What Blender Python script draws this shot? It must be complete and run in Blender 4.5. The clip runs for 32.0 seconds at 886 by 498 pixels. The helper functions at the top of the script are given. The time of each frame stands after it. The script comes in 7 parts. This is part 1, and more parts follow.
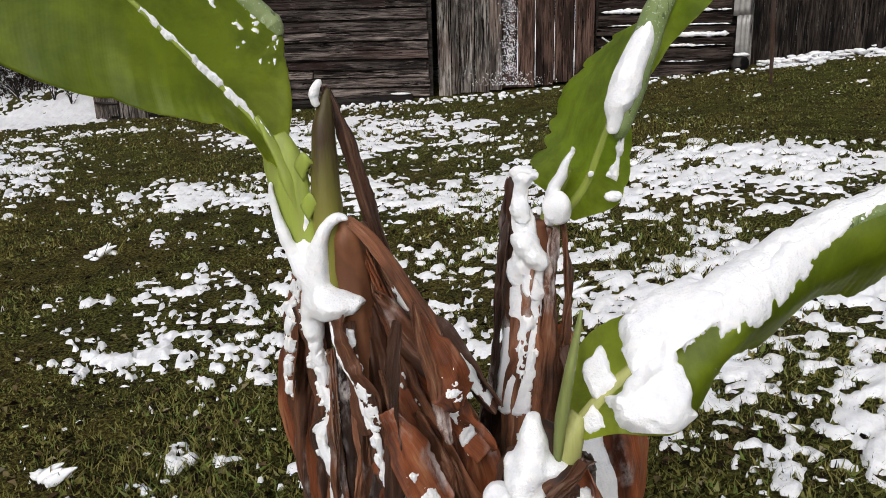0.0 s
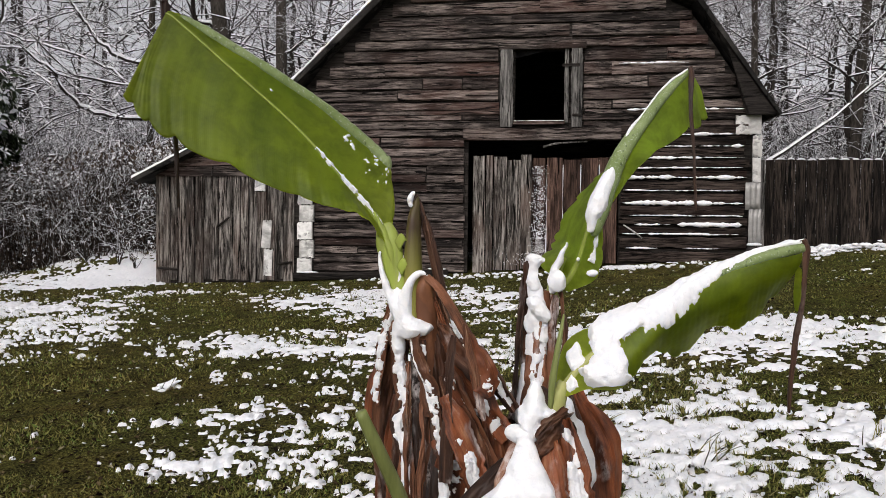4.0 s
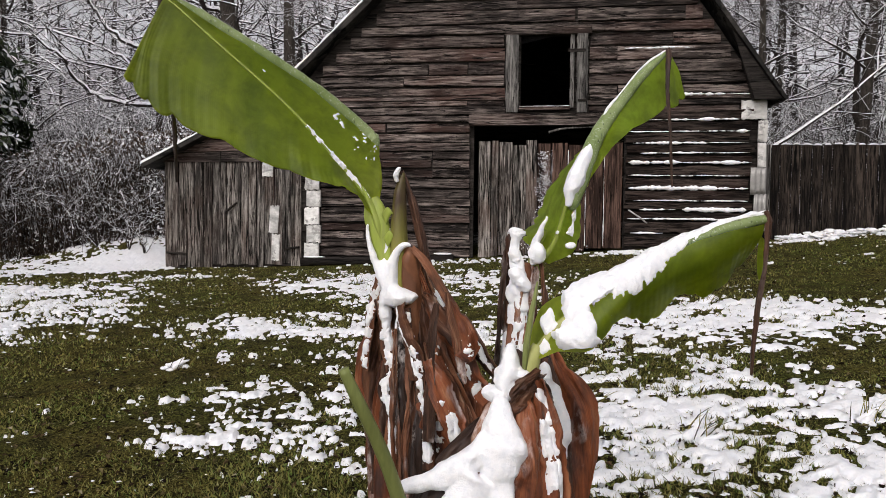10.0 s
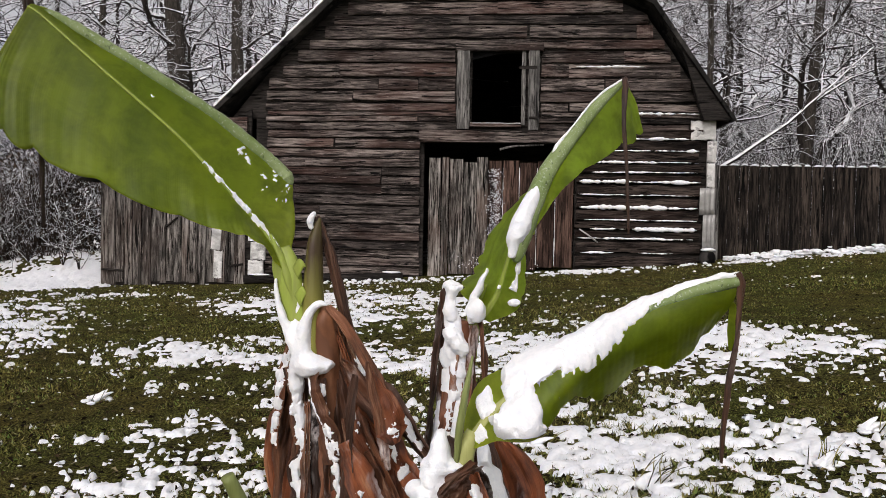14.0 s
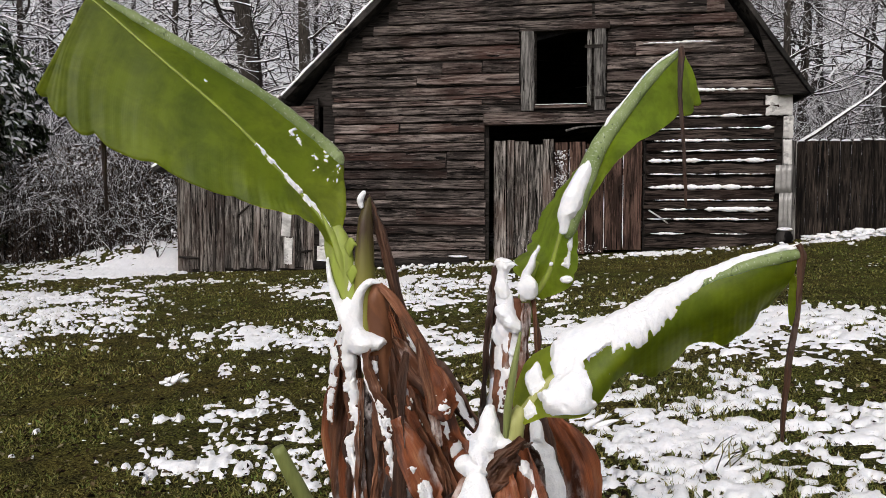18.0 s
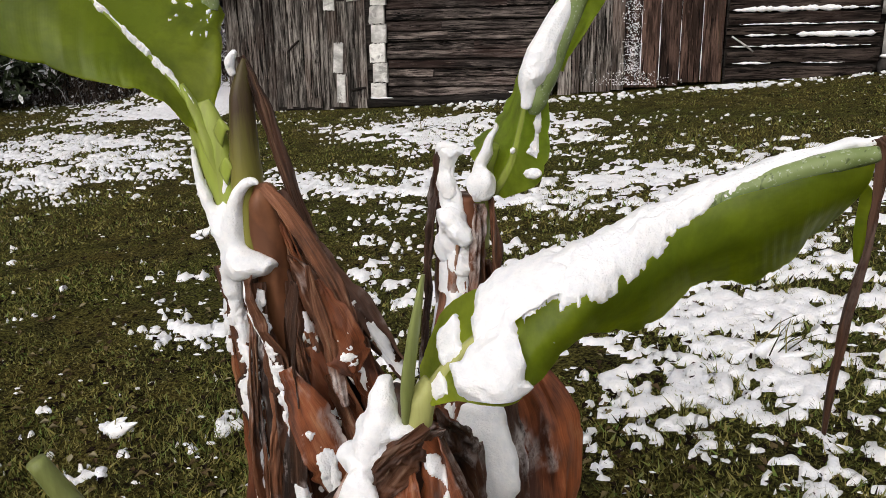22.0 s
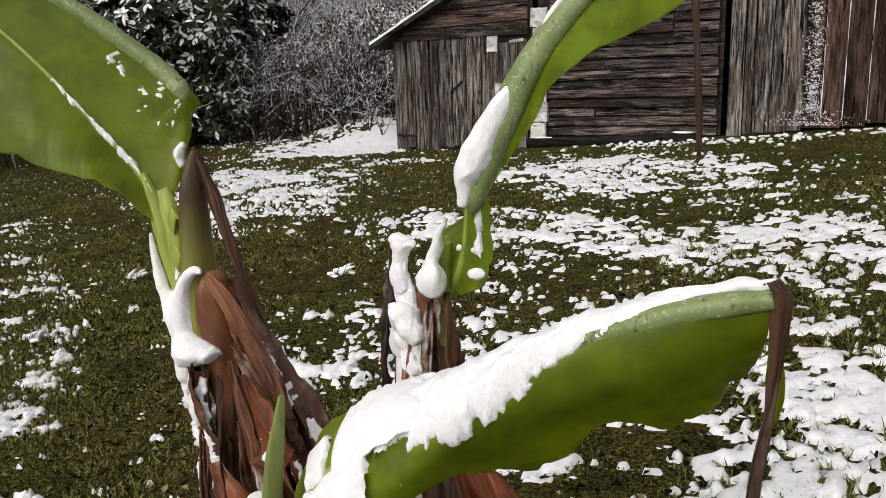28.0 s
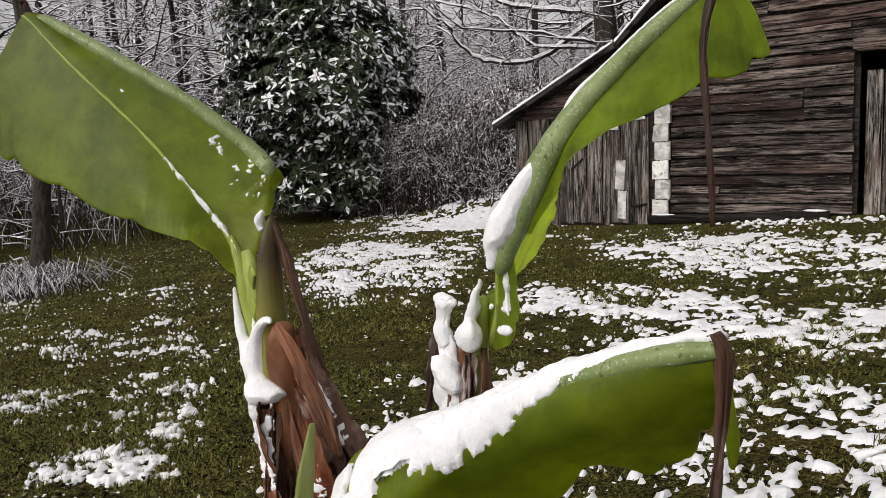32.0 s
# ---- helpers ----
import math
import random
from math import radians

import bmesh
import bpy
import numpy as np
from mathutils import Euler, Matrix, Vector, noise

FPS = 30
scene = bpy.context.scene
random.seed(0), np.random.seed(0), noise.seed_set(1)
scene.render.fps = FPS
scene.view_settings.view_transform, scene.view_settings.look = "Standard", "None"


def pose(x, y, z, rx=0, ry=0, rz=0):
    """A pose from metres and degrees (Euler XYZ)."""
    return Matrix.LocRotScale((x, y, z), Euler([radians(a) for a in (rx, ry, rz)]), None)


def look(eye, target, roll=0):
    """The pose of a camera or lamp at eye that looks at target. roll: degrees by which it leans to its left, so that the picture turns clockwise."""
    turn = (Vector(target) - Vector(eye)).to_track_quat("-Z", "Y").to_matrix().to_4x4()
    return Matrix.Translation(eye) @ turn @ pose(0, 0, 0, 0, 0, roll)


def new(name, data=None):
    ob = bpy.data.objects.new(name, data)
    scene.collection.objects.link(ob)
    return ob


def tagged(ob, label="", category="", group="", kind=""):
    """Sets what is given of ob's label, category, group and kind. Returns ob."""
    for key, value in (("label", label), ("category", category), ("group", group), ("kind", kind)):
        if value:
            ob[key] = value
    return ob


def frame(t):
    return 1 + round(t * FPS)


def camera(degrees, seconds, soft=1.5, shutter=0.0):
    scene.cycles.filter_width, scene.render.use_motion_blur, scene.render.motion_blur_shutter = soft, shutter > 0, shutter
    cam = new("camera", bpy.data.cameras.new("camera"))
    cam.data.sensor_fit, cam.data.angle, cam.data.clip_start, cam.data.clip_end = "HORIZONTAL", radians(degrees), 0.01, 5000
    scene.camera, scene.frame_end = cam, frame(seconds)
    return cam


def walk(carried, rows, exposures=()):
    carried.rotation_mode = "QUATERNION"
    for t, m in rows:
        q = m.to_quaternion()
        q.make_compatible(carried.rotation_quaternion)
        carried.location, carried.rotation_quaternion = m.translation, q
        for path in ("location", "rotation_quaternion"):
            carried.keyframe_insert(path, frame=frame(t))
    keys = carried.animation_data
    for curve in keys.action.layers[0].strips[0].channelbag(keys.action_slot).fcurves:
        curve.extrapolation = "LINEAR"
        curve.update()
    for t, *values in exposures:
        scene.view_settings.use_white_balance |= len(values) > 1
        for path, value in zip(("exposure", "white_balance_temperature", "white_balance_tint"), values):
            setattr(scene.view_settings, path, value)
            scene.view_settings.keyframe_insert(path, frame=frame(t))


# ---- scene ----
cam = camera(60.1, 32.0, soft=0.75)
PATH = [
    (0, (1.34, 2.982, 1.547), (1.16, 4.901, 1.013), -1.4),
    (0.5, (1.299, 2.889, 1.55), (1.197, 4.844, 1.141), -1.4),
    (1, (1.317, 2.846, 1.532), (1.134, 4.803, 1.163), -1.7),
    (1.5, (1.328, 2.871, 1.513), (1.081, 4.794, 1.022), -1.9),
    (2, (1.329, 2.876, 1.519), (1.047, 4.795, 1.029), -0.8),
    (2.5, (1.333, 2.858, 1.517), (1.045, 4.793, 1.102), -0.6),
    (3, (1.379, 2.655, 1.442), (1.009, 4.602, 1.174), 0.6),
    (3.2, (1.418, 2.507, 1.468), (1.028, 4.455, 1.237), 1.3),
    (3.5, (1.452, 2.439, 1.499), (1.055, 4.397, 1.419), -0.6),
    (3.7, (1.426, 2.323, 1.465), (1.081, 4.293, 1.445), 0.5),
    (4, (1.378, 2.236, 1.403), (1.119, 4.218, 1.347), 0.6),
    (4.5, (1.328, 2.095, 1.364), (1.112, 4.075, 1.184), -0.5),
    (6.5, (1.423, 2.152, 1.368), (1.194, 4.133, 1.211), 0.7),
    (7, (1.419, 2.135, 1.376), (1.199, 4.118, 1.24), 0.5),
    (7.5, (1.405, 2.129, 1.384), (1.146, 4.111, 1.297), 0.3),
    (8, (1.403, 2.115, 1.385), (1.118, 4.094, 1.362), 0.6),
    (8.5, (1.411, 2.121, 1.38), (1.134, 4.102, 1.349), 1.0),
    (9, (1.419, 2.126, 1.376), (1.146, 4.107, 1.333), 0.9),
    (9.5, (1.434, 2.136, 1.375), (1.153, 4.115, 1.303), 1.1),
    (10, (1.456, 2.144, 1.37), (1.173, 4.122, 1.28), 0.6),
    (10.5, (1.499, 2.168, 1.359), (1.187, 4.141, 1.257), 0.3),
    (11, (1.505, 2.212, 1.354), (1.18, 4.179, 1.196), 0.0),
    (11.5, (1.442, 2.328, 1.371), (1.118, 4.294, 1.197), -0.3),
    (12, (1.385, 2.392, 1.422), (1.156, 4.366, 1.201), -0.3),
    (12.5, (1.379, 2.419, 1.428), (1.18, 4.399, 1.225), -0.5),
    (13, (1.424, 2.448, 1.46), (1.201, 4.433, 1.356), 0.9),
    (13.5, (1.465, 2.449, 1.461), (1.227, 4.434, 1.404), 0.1),
    (14, (1.48, 2.439, 1.462), (1.319, 4.431, 1.406), 1.1),
    (14.5, (1.486, 2.433, 1.456), (1.297, 4.421, 1.359), 0.2),
    (15, (1.479, 2.443, 1.454), (1.231, 4.422, 1.305), -0.8),
    (15.5, (1.487, 2.458, 1.444), (1.198, 4.43, 1.281), -0.9),
    (17.5, (1.521, 2.451, 1.446), (1.163, 4.415, 1.321), -0.3),
    (18, (1.521, 2.449, 1.445), (1.183, 4.418, 1.348), 0.1),
    (18.5, (1.513, 2.437, 1.449), (1.239, 4.415, 1.335), 0.6),
    (19, (1.52, 2.458, 1.446), (1.22, 4.434, 1.37), 0.3),
    (19.5, (1.553, 2.461, 1.444), (1.208, 4.426, 1.301), 0.4),
    (20, (1.581, 2.496, 1.435), (1.177, 4.444, 1.233), -1.3),
    (20.5, (1.595, 2.61, 1.409), (1.196, 4.551, 1.136), -1.3),
    (21, (1.622, 2.818, 1.441), (1.116, 4.715, 1.058), 0.1),
    (21.5, (1.633, 2.937, 1.497), (1.148, 4.814, 1.007), 0.9),
    (22, (1.689, 3.012, 1.499), (1.172, 4.872, 0.974), -1.1),
    (22.5, (1.848, 3.079, 1.521), (1.162, 4.891, 1.024), -0.5),
    (23, (1.999, 3.11, 1.53), (1.104, 4.833, 1.047), -0.3),
    (23.5, (2.127, 3.088, 1.533), (1.103, 4.743, 1.071), -1.4),
    (24, (2.124, 3.111, 1.531), (1.094, 4.757, 1.051), -2.6),
    (24.5, (2.123, 3.12, 1.533), (1.095, 4.762, 1.038), -2.4),
    (26.5, (1.927, 3.266, 1.572), (1.01, 4.959, 1.03), -1.7),
    (27, (1.933, 3.262, 1.563), (1.045, 4.983, 1.066), -1.0),
    (27.5, (1.96, 3.243, 1.571), (1.065, 4.967, 1.092), -1.1),
    (28, (1.995, 3.235, 1.573), (1.051, 4.946, 1.143), -1.8),
    (28.5, (2.022, 3.245, 1.569), (1.008, 4.912, 1.13), -2.9),
    (29, (2.035, 3.254, 1.563), (1.028, 4.922, 1.111), -3.5),
    (29.5, (2.042, 3.256, 1.568), (1.089, 4.96, 1.132), -3.3),
    (30, (2.041, 3.252, 1.569), (1.087, 4.958, 1.147), -3.3),
    (30.5, (2.049, 3.252, 1.571), (1.069, 4.949, 1.172), -3.5),
    (31, (2.066, 3.249, 1.579), (1.024, 4.915, 1.209), -2.9),
    (31.5, (2.121, 3.229, 1.584), (0.973, 4.846, 1.328), -3.1),
    (32, (2.191, 3.197, 1.568), (0.961, 4.757, 1.343), -1.9),
]
EXPOSURE = [(0.0, 0.04, 6500, 12), (7.0, 0.04, 6600, 15), (18.0, 0.05, 6600, 14), (22.0, 0.04, 6720, 13), (32.0, 0.04, 6750, 13)]
walk(cam, [(t, look(eye, target, roll)) for t, eye, target, roll in PATH], EXPOSURE)
SKY, SUN = 0.145, 0.5

# ---- overcast daylight ----
world = bpy.data.worlds.new("overcast_sky")
scene.world = world
world.use_nodes = True
wn = world.node_tree
sky = wn.nodes.new("ShaderNodeTexSky")
sky.sky_type = "NISHITA"
sky.sun_disc = False
sky.sun_elevation, sky.sun_rotation = radians(38), radians(195)
sky.air_density, sky.dust_density = 1.0, 4.0
pale = wn.nodes.new("ShaderNodeHueSaturation")
pale.inputs["Saturation"].default_value = 0.16
wn.links.new(sky.outputs[0], pale.inputs["Color"])
wn.links.new(pale.outputs[0], wn.nodes["Background"].inputs[0])
wn.nodes["Background"].inputs[1].default_value = SKY
sun = new("sun", bpy.data.lights.new("sun", "SUN"))
sun.data.energy, sun.data.angle, sun.data.color = SUN, radians(50), (1.0, 0.97, 0.93)
sun.matrix_world = look((3.5, -9, 14), (1, 5, 0))

# ---- tools: meshes ----
rng = np.random.default_rng(7)


def fast_mesh(name, V, F, mats=(), smooth=True, uv=None):
    """A mesh from an array of places and one of faces (three or four corners each)."""
    V, F = np.asarray(V, float), np.asarray(F, int)
    me = bpy.data.meshes.new(name)
    k = F.shape[1]
    me.vertices.add(len(V))
    me.vertices.foreach_set("co", V.ravel())
    me.loops.add(F.size)
    me.loops.foreach_set("vertex_index", F.ravel())
    me.polygons.add(len(F))
    me.polygons.foreach_set("loop_start", np.arange(0, F.size, k))
    me.polygons.foreach_set("loop_total", np.full(len(F), k))
    me.polygons.foreach_set("use_smooth", np.full(len(F), smooth))
    if uv is not None:
        layer = me.uv_layers.new(name="UVMap")
        layer.data.foreach_set("uv", np.asarray(uv)[F.ravel()].ravel())
    for m in mats:
        me.materials.append(m)
    me.update()
    me.validate()
    return me


def thing(name, label, category, group="", kind="", at=(0, 0, 0)):
    ob = new(name)
    ob.empty_display_size = 0.1
    ob.location = at
    return tagged(ob, label, category, group, kind)


def child(name, me, parent, label=""):
    """One mesh object under a thing or a part, its vertices in world places."""
    ob = new(name, me)
    root = parent
    shift = Vector((0, 0, 0))
    while root is not None:
        shift += root.location
        root = root.parent
    ob.parent = parent
    ob.location = -shift
    if label:
        ob["label"] = label
    return ob


def joined(parts):
    """Lists of (V, F) into one V, F; all faces with the same number of corners."""
    V, F, n = [], [], 0
    for v, f in parts:
        V.append(v)
        F.append(np.asarray(f) + n)
        n += len(v)
    return np.concatenate(V), np.concatenate(F)


def vnoise(x, y, seed=0):
    """Smooth value noise from -1 to 1 on a unit lattice."""
    x, y = np.asarray(x, float), np.asarray(y, float)
    xi, yi = np.floor(x).astype(np.int64), np.floor(y).astype(np.int64)
    u, v = x - xi, y - yi
    u, v = u * u * (3 - 2 * u), v * v * (3 - 2 * v)

    def h(a, b):
        n = (a * 374761393 + b * 668265263 + seed * 974634777) & 0x7FFFFFFF
        n = ((n ^ (n >> 13)) * 1274126177) & 0x7FFFFFFF
        return ((n ^ (n >> 16)) & 0xFFFF) / 32767.5 - 1

    return (h(xi, yi) * (1 - u) + h(xi + 1, yi) * u) * (1 - v) + (h(xi, yi + 1) * (1 - u) + h(xi + 1, yi + 1) * u) * v


def fbm(x, y, seed=0, octaves=3, gain=0.5):
    out, a, tot = 0, 1.0, 0
    for o in range(octaves):
        out = out + a * vnoise(x * 2**o + 17.3 * o, y * 2**o - 9.1 * o, seed + o)
        tot += a
        a *= gain
    return out / tot


def spline(P, n):
    """n places on a smooth line through the places P."""
    P = np.asarray(P, float)
    k = len(P)
    t = np.linspace(0, k - 1, n)
    i = np.clip(t.astype(int), 0, k - 2)
    f = (t - i).reshape((-1,) + (1,) * (P.ndim - 1))
    a, b, c, d = P[np.clip(i - 1, 0, k - 1)], P[i], P[i + 1], P[np.clip(i + 2, 0, k - 1)]
    return 0.5 * (2 * b + (c - a) * f + (2 * a - 5 * b + 4 * c - d) * f**2 + (3 * b - a - 3 * c + d) * f**3)


def sheet(rows, n, m):
    """A smooth n by m grid of places through rows of places."""
    return spline(spline(np.asarray(rows, float), n).transpose(1, 0, 2), m).transpose(1, 0, 2)


def normals(G):
    du, dv = np.gradient(G, axis=0), np.gradient(G, axis=1)
    N = np.cross(du, dv)
    return N / (np.linalg.norm(N, axis=2, keepdims=True) + 1e-9)


def grid_faces(n, m, at=0):
    i, j = np.meshgrid(np.arange(n - 1), np.arange(m - 1), indexing="ij")
    a = (i * m + j).ravel() + at
    return np.stack([a, a + m, a + m + 1, a + 1], 1)


def shell(G, thick):
    """A closed skin of that thickness round the grid G, with its UV."""
    n, m = G.shape[:2]
    N = normals(G) * thick / 2
    V = np.concatenate([(G + N).reshape(-1, 3), (G - N).reshape(-1, 3)])
    F = [grid_faces(n, m), grid_faces(n, m, n * m)[:, ::-1]]
    ring = np.concatenate([np.arange(m), np.arange(1, n) * m + m - 1, (n - 1) * m + np.arange(m - 2, -1, -1), np.arange(n - 2, 0, -1) * m])
    nxt = np.roll(ring, -1)
    F.append(np.stack([ring, nxt, nxt + n * m, ring + n * m], 1))
    u, v = np.meshgrid(np.linspace(0, 1, n), np.linspace(0, 1, m), indexing="ij")
    uv = np.stack([u.ravel(), v.ravel()], 1)
    return V, np.concatenate(F), np.concatenate([uv, uv])


def frames_of(P):
    T = np.gradient(P, axis=0)
    T /= np.linalg.norm(T, axis=1, keepdims=True) + 1e-9
    ref = np.where(np.abs(T[:, 2:3]) > 0.9, [[1.0, 0, 0]], [[0, 0, 1.0]])
    U = np.cross(T, ref)
    U /= np.linalg.norm(U, axis=1, keepdims=True) + 1e-9
    return T, U, np.cross(U, T)


def tube(P, R, k=8, cap=True, squash=1.0, wobble=0.0, seed=0, phase=0.0):
    """A round or flattened tube along P with the radii R."""
    P, R = np.asarray(P, float), np.asarray(R, float)
    T, U, W = frames_of(P)
    for i in range(1, len(P)):
        if U[i] @ U[i - 1] < 0:
            U[i], W[i] = -U[i], -W[i]
    a = np.arange(k) * 2 * np.pi / k + phase
    r = R[:, None] * np.ones(k)
    if wobble:
        s = np.arange(len(P))[:, None] * 0.35
        r = r * (1 + wobble * fbm(s + 0 * a, 2.2 * np.cos(a) + seed + 1.7 * np.sin(a), seed, 2))
    V = P[:, None] + r[..., None] * (np.cos(a)[None, :, None] * U[:, None] + squash * np.sin(a)[None, :, None] * W[:, None])
    n = len(P)
    i, j = np.meshgrid(np.arange(n - 1), np.arange(k), indexing="ij")
    F = np.stack([i * k + j, i * k + (j + 1) % k, (i + 1) * k + (j + 1) % k, (i + 1) * k + j], -1).reshape(-1, 4)
    V = V.reshape(-1, 3)
    if cap:
        V = np.concatenate([V, P[:1], P[-1:]])
        j = np.arange(0, k, 2)
        if k % 2 == 0:
            lo = np.stack([(j + 2) % k, (j + 1) % k, j, np.full(len(j), n * k)], 1)
            hi = np.stack([j, (j + 1) % k, (j + 2) % k, np.full(len(j), n * k + 1)], 1)
            hi[:, :3] += (n - 1) * k
            F = np.concatenate([F, lo, hi])
    return V, F


def lump(c, r, seed=0, rough=0.25, n=9, m=14):
    """A soft uneven lump with the half sizes r round c."""
    th, ph = np.meshgrid(np.linspace(0.02, np.pi - 0.02, n), np.linspace(0, 2 * np.pi, m, endpoint=False), indexing="ij")
    d = np.stack([np.sin(th) * np.cos(ph), np.sin(th) * np.sin(ph), np.cos(th)], -1)
    s = 1 + rough * fbm(2.1 * d[..., 0] + 1.3 * d[..., 2] + seed * 3.7, 2.1 * d[..., 1] - 1.1 * d[..., 2] + seed * 1.9, seed, 2)
    V = np.asarray(c) + d * s[..., None] * np.asarray(r)
    i, j = np.meshgrid(np.arange(n - 1), np.arange(m), indexing="ij")
    F = np.stack([i * m + j, (i + 1) * m + j, (i + 1) * m + (j + 1) % m, i * m + (j + 1) % m], -1).reshape(-1, 4)
    return V.reshape(-1, 3), F


BOX_F = np.array([(0, 3, 2, 1), (4, 5, 6, 7), (0, 1, 5, 4), (1, 2, 6, 5), (2, 3, 7, 6), (3, 0, 4, 7)])


def box(x0, x1, y0, y1, z0, z1):
    return np.array([(x0, y0, z0), (x1, y0, z0), (x1, y1, z0), (x0, y1, z0), (x0, y0, z1), (x1, y0, z1), (x1, y1, z1), (x0, y1, z1)], float), BOX_F


def prism(pts, y0, y1):
    """A slab between y0 and y1 whose outline is the quad pts of (x, z)."""
    V = np.array([(x, y0, z) for x, z in pts] + [(x, y1, z) for x, z in pts], float)
    return V, np.array([(0, 1, 2, 3), (7, 6, 5, 4), (0, 4, 5, 1), (1, 5, 6, 2), (2, 6, 7, 3), (3, 7, 4, 0)])


def plank_mesh(name, mat, seed, along="x", bow=0.14, lap=0.35, n=16):
    """A weathered board of length, thickness and height 1, with worn wavy edges and a lapped face."""
    r = np.random.default_rng(seed)
    s = np.linspace(0, 1, n)
    top = 1 - bow * np.abs(fbm(s * 9 + seed * 7.1, s * 0 + seed, seed))
    bot = bow * np.abs(fbm(s * 9 + seed * 3.3, s * 0 - seed, seed + 5))
    face = 0.22 * fbm(s * 6, s * 0 + seed * 2.0, seed + 9)
    V = []
    for i in range(n):
        x = s[i] + (r.uniform(-0.012, 0.012) if i in (0, n - 1) else 0)
        V += [(x, face[i] + 0.08, bot[i]), (x, face[i], bot[i] + 0.08), (x, face[i] + lap, top[i] - 0.06), (x, face[i] + lap + 0.1, top[i]), (x, 1, top[i]), (x, 1, bot[i])]
    V = np.array(V)
    k = 6
    i, j = np.meshgrid(np.arange(n - 1), np.arange(k), indexing="ij")
    F = np.stack([i * k + j, (i + 1) * k + j, (i + 1) * k + (j + 1) % k, i * k + (j + 1) % k], -1).reshape(-1, 4)
    e = (n - 1) * k
    F = np.concatenate([F, [(0, 1, 2, 3), (0, 3, 4, 5), (e + 3, e + 2, e + 1, e), (e + 5, e + 4, e + 3, e)]])
    if along == "z":
        V = V[:, [2, 1, 0]]
        F = F[:, ::-1]
    return fast_mesh(name, V, F, [mat], smooth=False)

# ---- materials ----
def mat(name, rough=0.8):
    m = bpy.data.materials.new(name)
    m.use_nodes = True
    b = m.node_tree.nodes["Principled BSDF"]
    b.inputs["Roughness"].default_value = rough
    b.inputs["Specular IOR Level"].default_value = 0.3
    return m, m.node_tree, b


def put(nt, socket, value):
    if isinstance(value, bpy.types.NodeSocket):
        nt.links.new(value, socket)
    elif isinstance(value, tuple) and len(value) == 3 and socket.type == "RGBA":
        socket.default_value = (*value, 1)
    else:
        socket.default_value = value


def place(nt, scale=(1, 1, 1), kind="position", spread=0.0):
    """Coordinates in metres, stretched; spread: shifted for each object."""
    if kind == "position":
        src = nt.nodes.new("ShaderNodeNewGeometry").outputs["Position"]
    elif kind == "uv":
        src = nt.nodes.new("ShaderNodeTexCoord").outputs["UV"]
    else:
        src = nt.nodes.new("ShaderNodeTexCoord").outputs["Object"]
    mp = nt.nodes.new("ShaderNodeMapping")
    mp.inputs["Scale"].default_value = scale
    nt.links.new(src, mp.inputs["Vector"])
    if spread:
        ob = nt.nodes.new("ShaderNodeObjectInfo")
        mul = nt.nodes.new("ShaderNodeVectorMath")
        mul.operation = "SCALE"
        mul.inputs[0].default_value = (spread, spread * 0.7, spread * 1.3)
        nt.links.new(ob.outputs["Random"], mul.inputs["Scale"])
        nt.links.new(mul.outputs[0], mp.inputs["Location"])
    return mp.outputs[0]


def noise_tex(nt, vec, scale=1.0, detail=4.0, rough=0.55, warp=0.0):
    n = nt.nodes.new("ShaderNodeTexNoise")
    nt.links.new(vec, n.inputs["Vector"])
    n.inputs["Scale"].default_value, n.inputs["Detail"].default_value = scale, detail
    n.inputs["Roughness"].default_value, n.inputs["Distortion"].default_value = rough, warp
    return n.outputs["Fac"]


def ramp(nt, fac, *stops):
    r = nt.nodes.new("ShaderNodeValToRGB")
    put(nt, r.inputs[0], fac)
    while len(r.color_ramp.elements) < len(stops):
        r.color_ramp.elements.new(0.5)
    for e, (p, c) in zip(r.color_ramp.elements, stops):
        e.position = p
        e.color = (c, c, c, 1) if isinstance(c, (int, float)) else (*c, 1)
    return r.outputs[0]


def mix(nt, fac, a, b, mode="MIX"):
    n = nt.nodes.new("ShaderNodeMix")
    n.data_type, n.blend_type = "RGBA", mode
    put(nt, n.inputs[0], fac)
    put(nt, n.inputs[6], a)
    put(nt, n.inputs[7], b)
    return n.outputs[2]


def calc(nt, op, a, b=0.0):
    n = nt.nodes.new("ShaderNodeMath")
    n.operation = op
    put(nt, n.inputs[0], a)
    put(nt, n.inputs[1], b)
    return n.outputs[0]


def bump(nt, b, height, strength=0.5, distance=0.01):
    n = nt.nodes.new("ShaderNodeBump")
    n.inputs["Strength"].default_value, n.inputs["Distance"].default_value = strength, distance
    put(nt, n.inputs["Height"], height)
    nt.links.new(n.outputs[0], b.inputs["Normal"])


def facing_up(nt, lo, hi):
    """1 on surfaces that face the sky, 0 on steep ones."""
    g = nt.nodes.new("ShaderNodeNewGeometry")
    s = nt.nodes.new("ShaderNodeSeparateXYZ")
    nt.links.new(g.outputs["True Normal"], s.inputs[0])
    return ramp(nt, s.outputs[2], (lo, 0.0), (hi, 1.0))


def per_object(nt):
    return nt.nodes.new("ShaderNodeObjectInfo").outputs["Random"]


def per_island(nt):
    return nt.nodes.new("ShaderNodeNewGeometry").outputs["Random Per Island"]


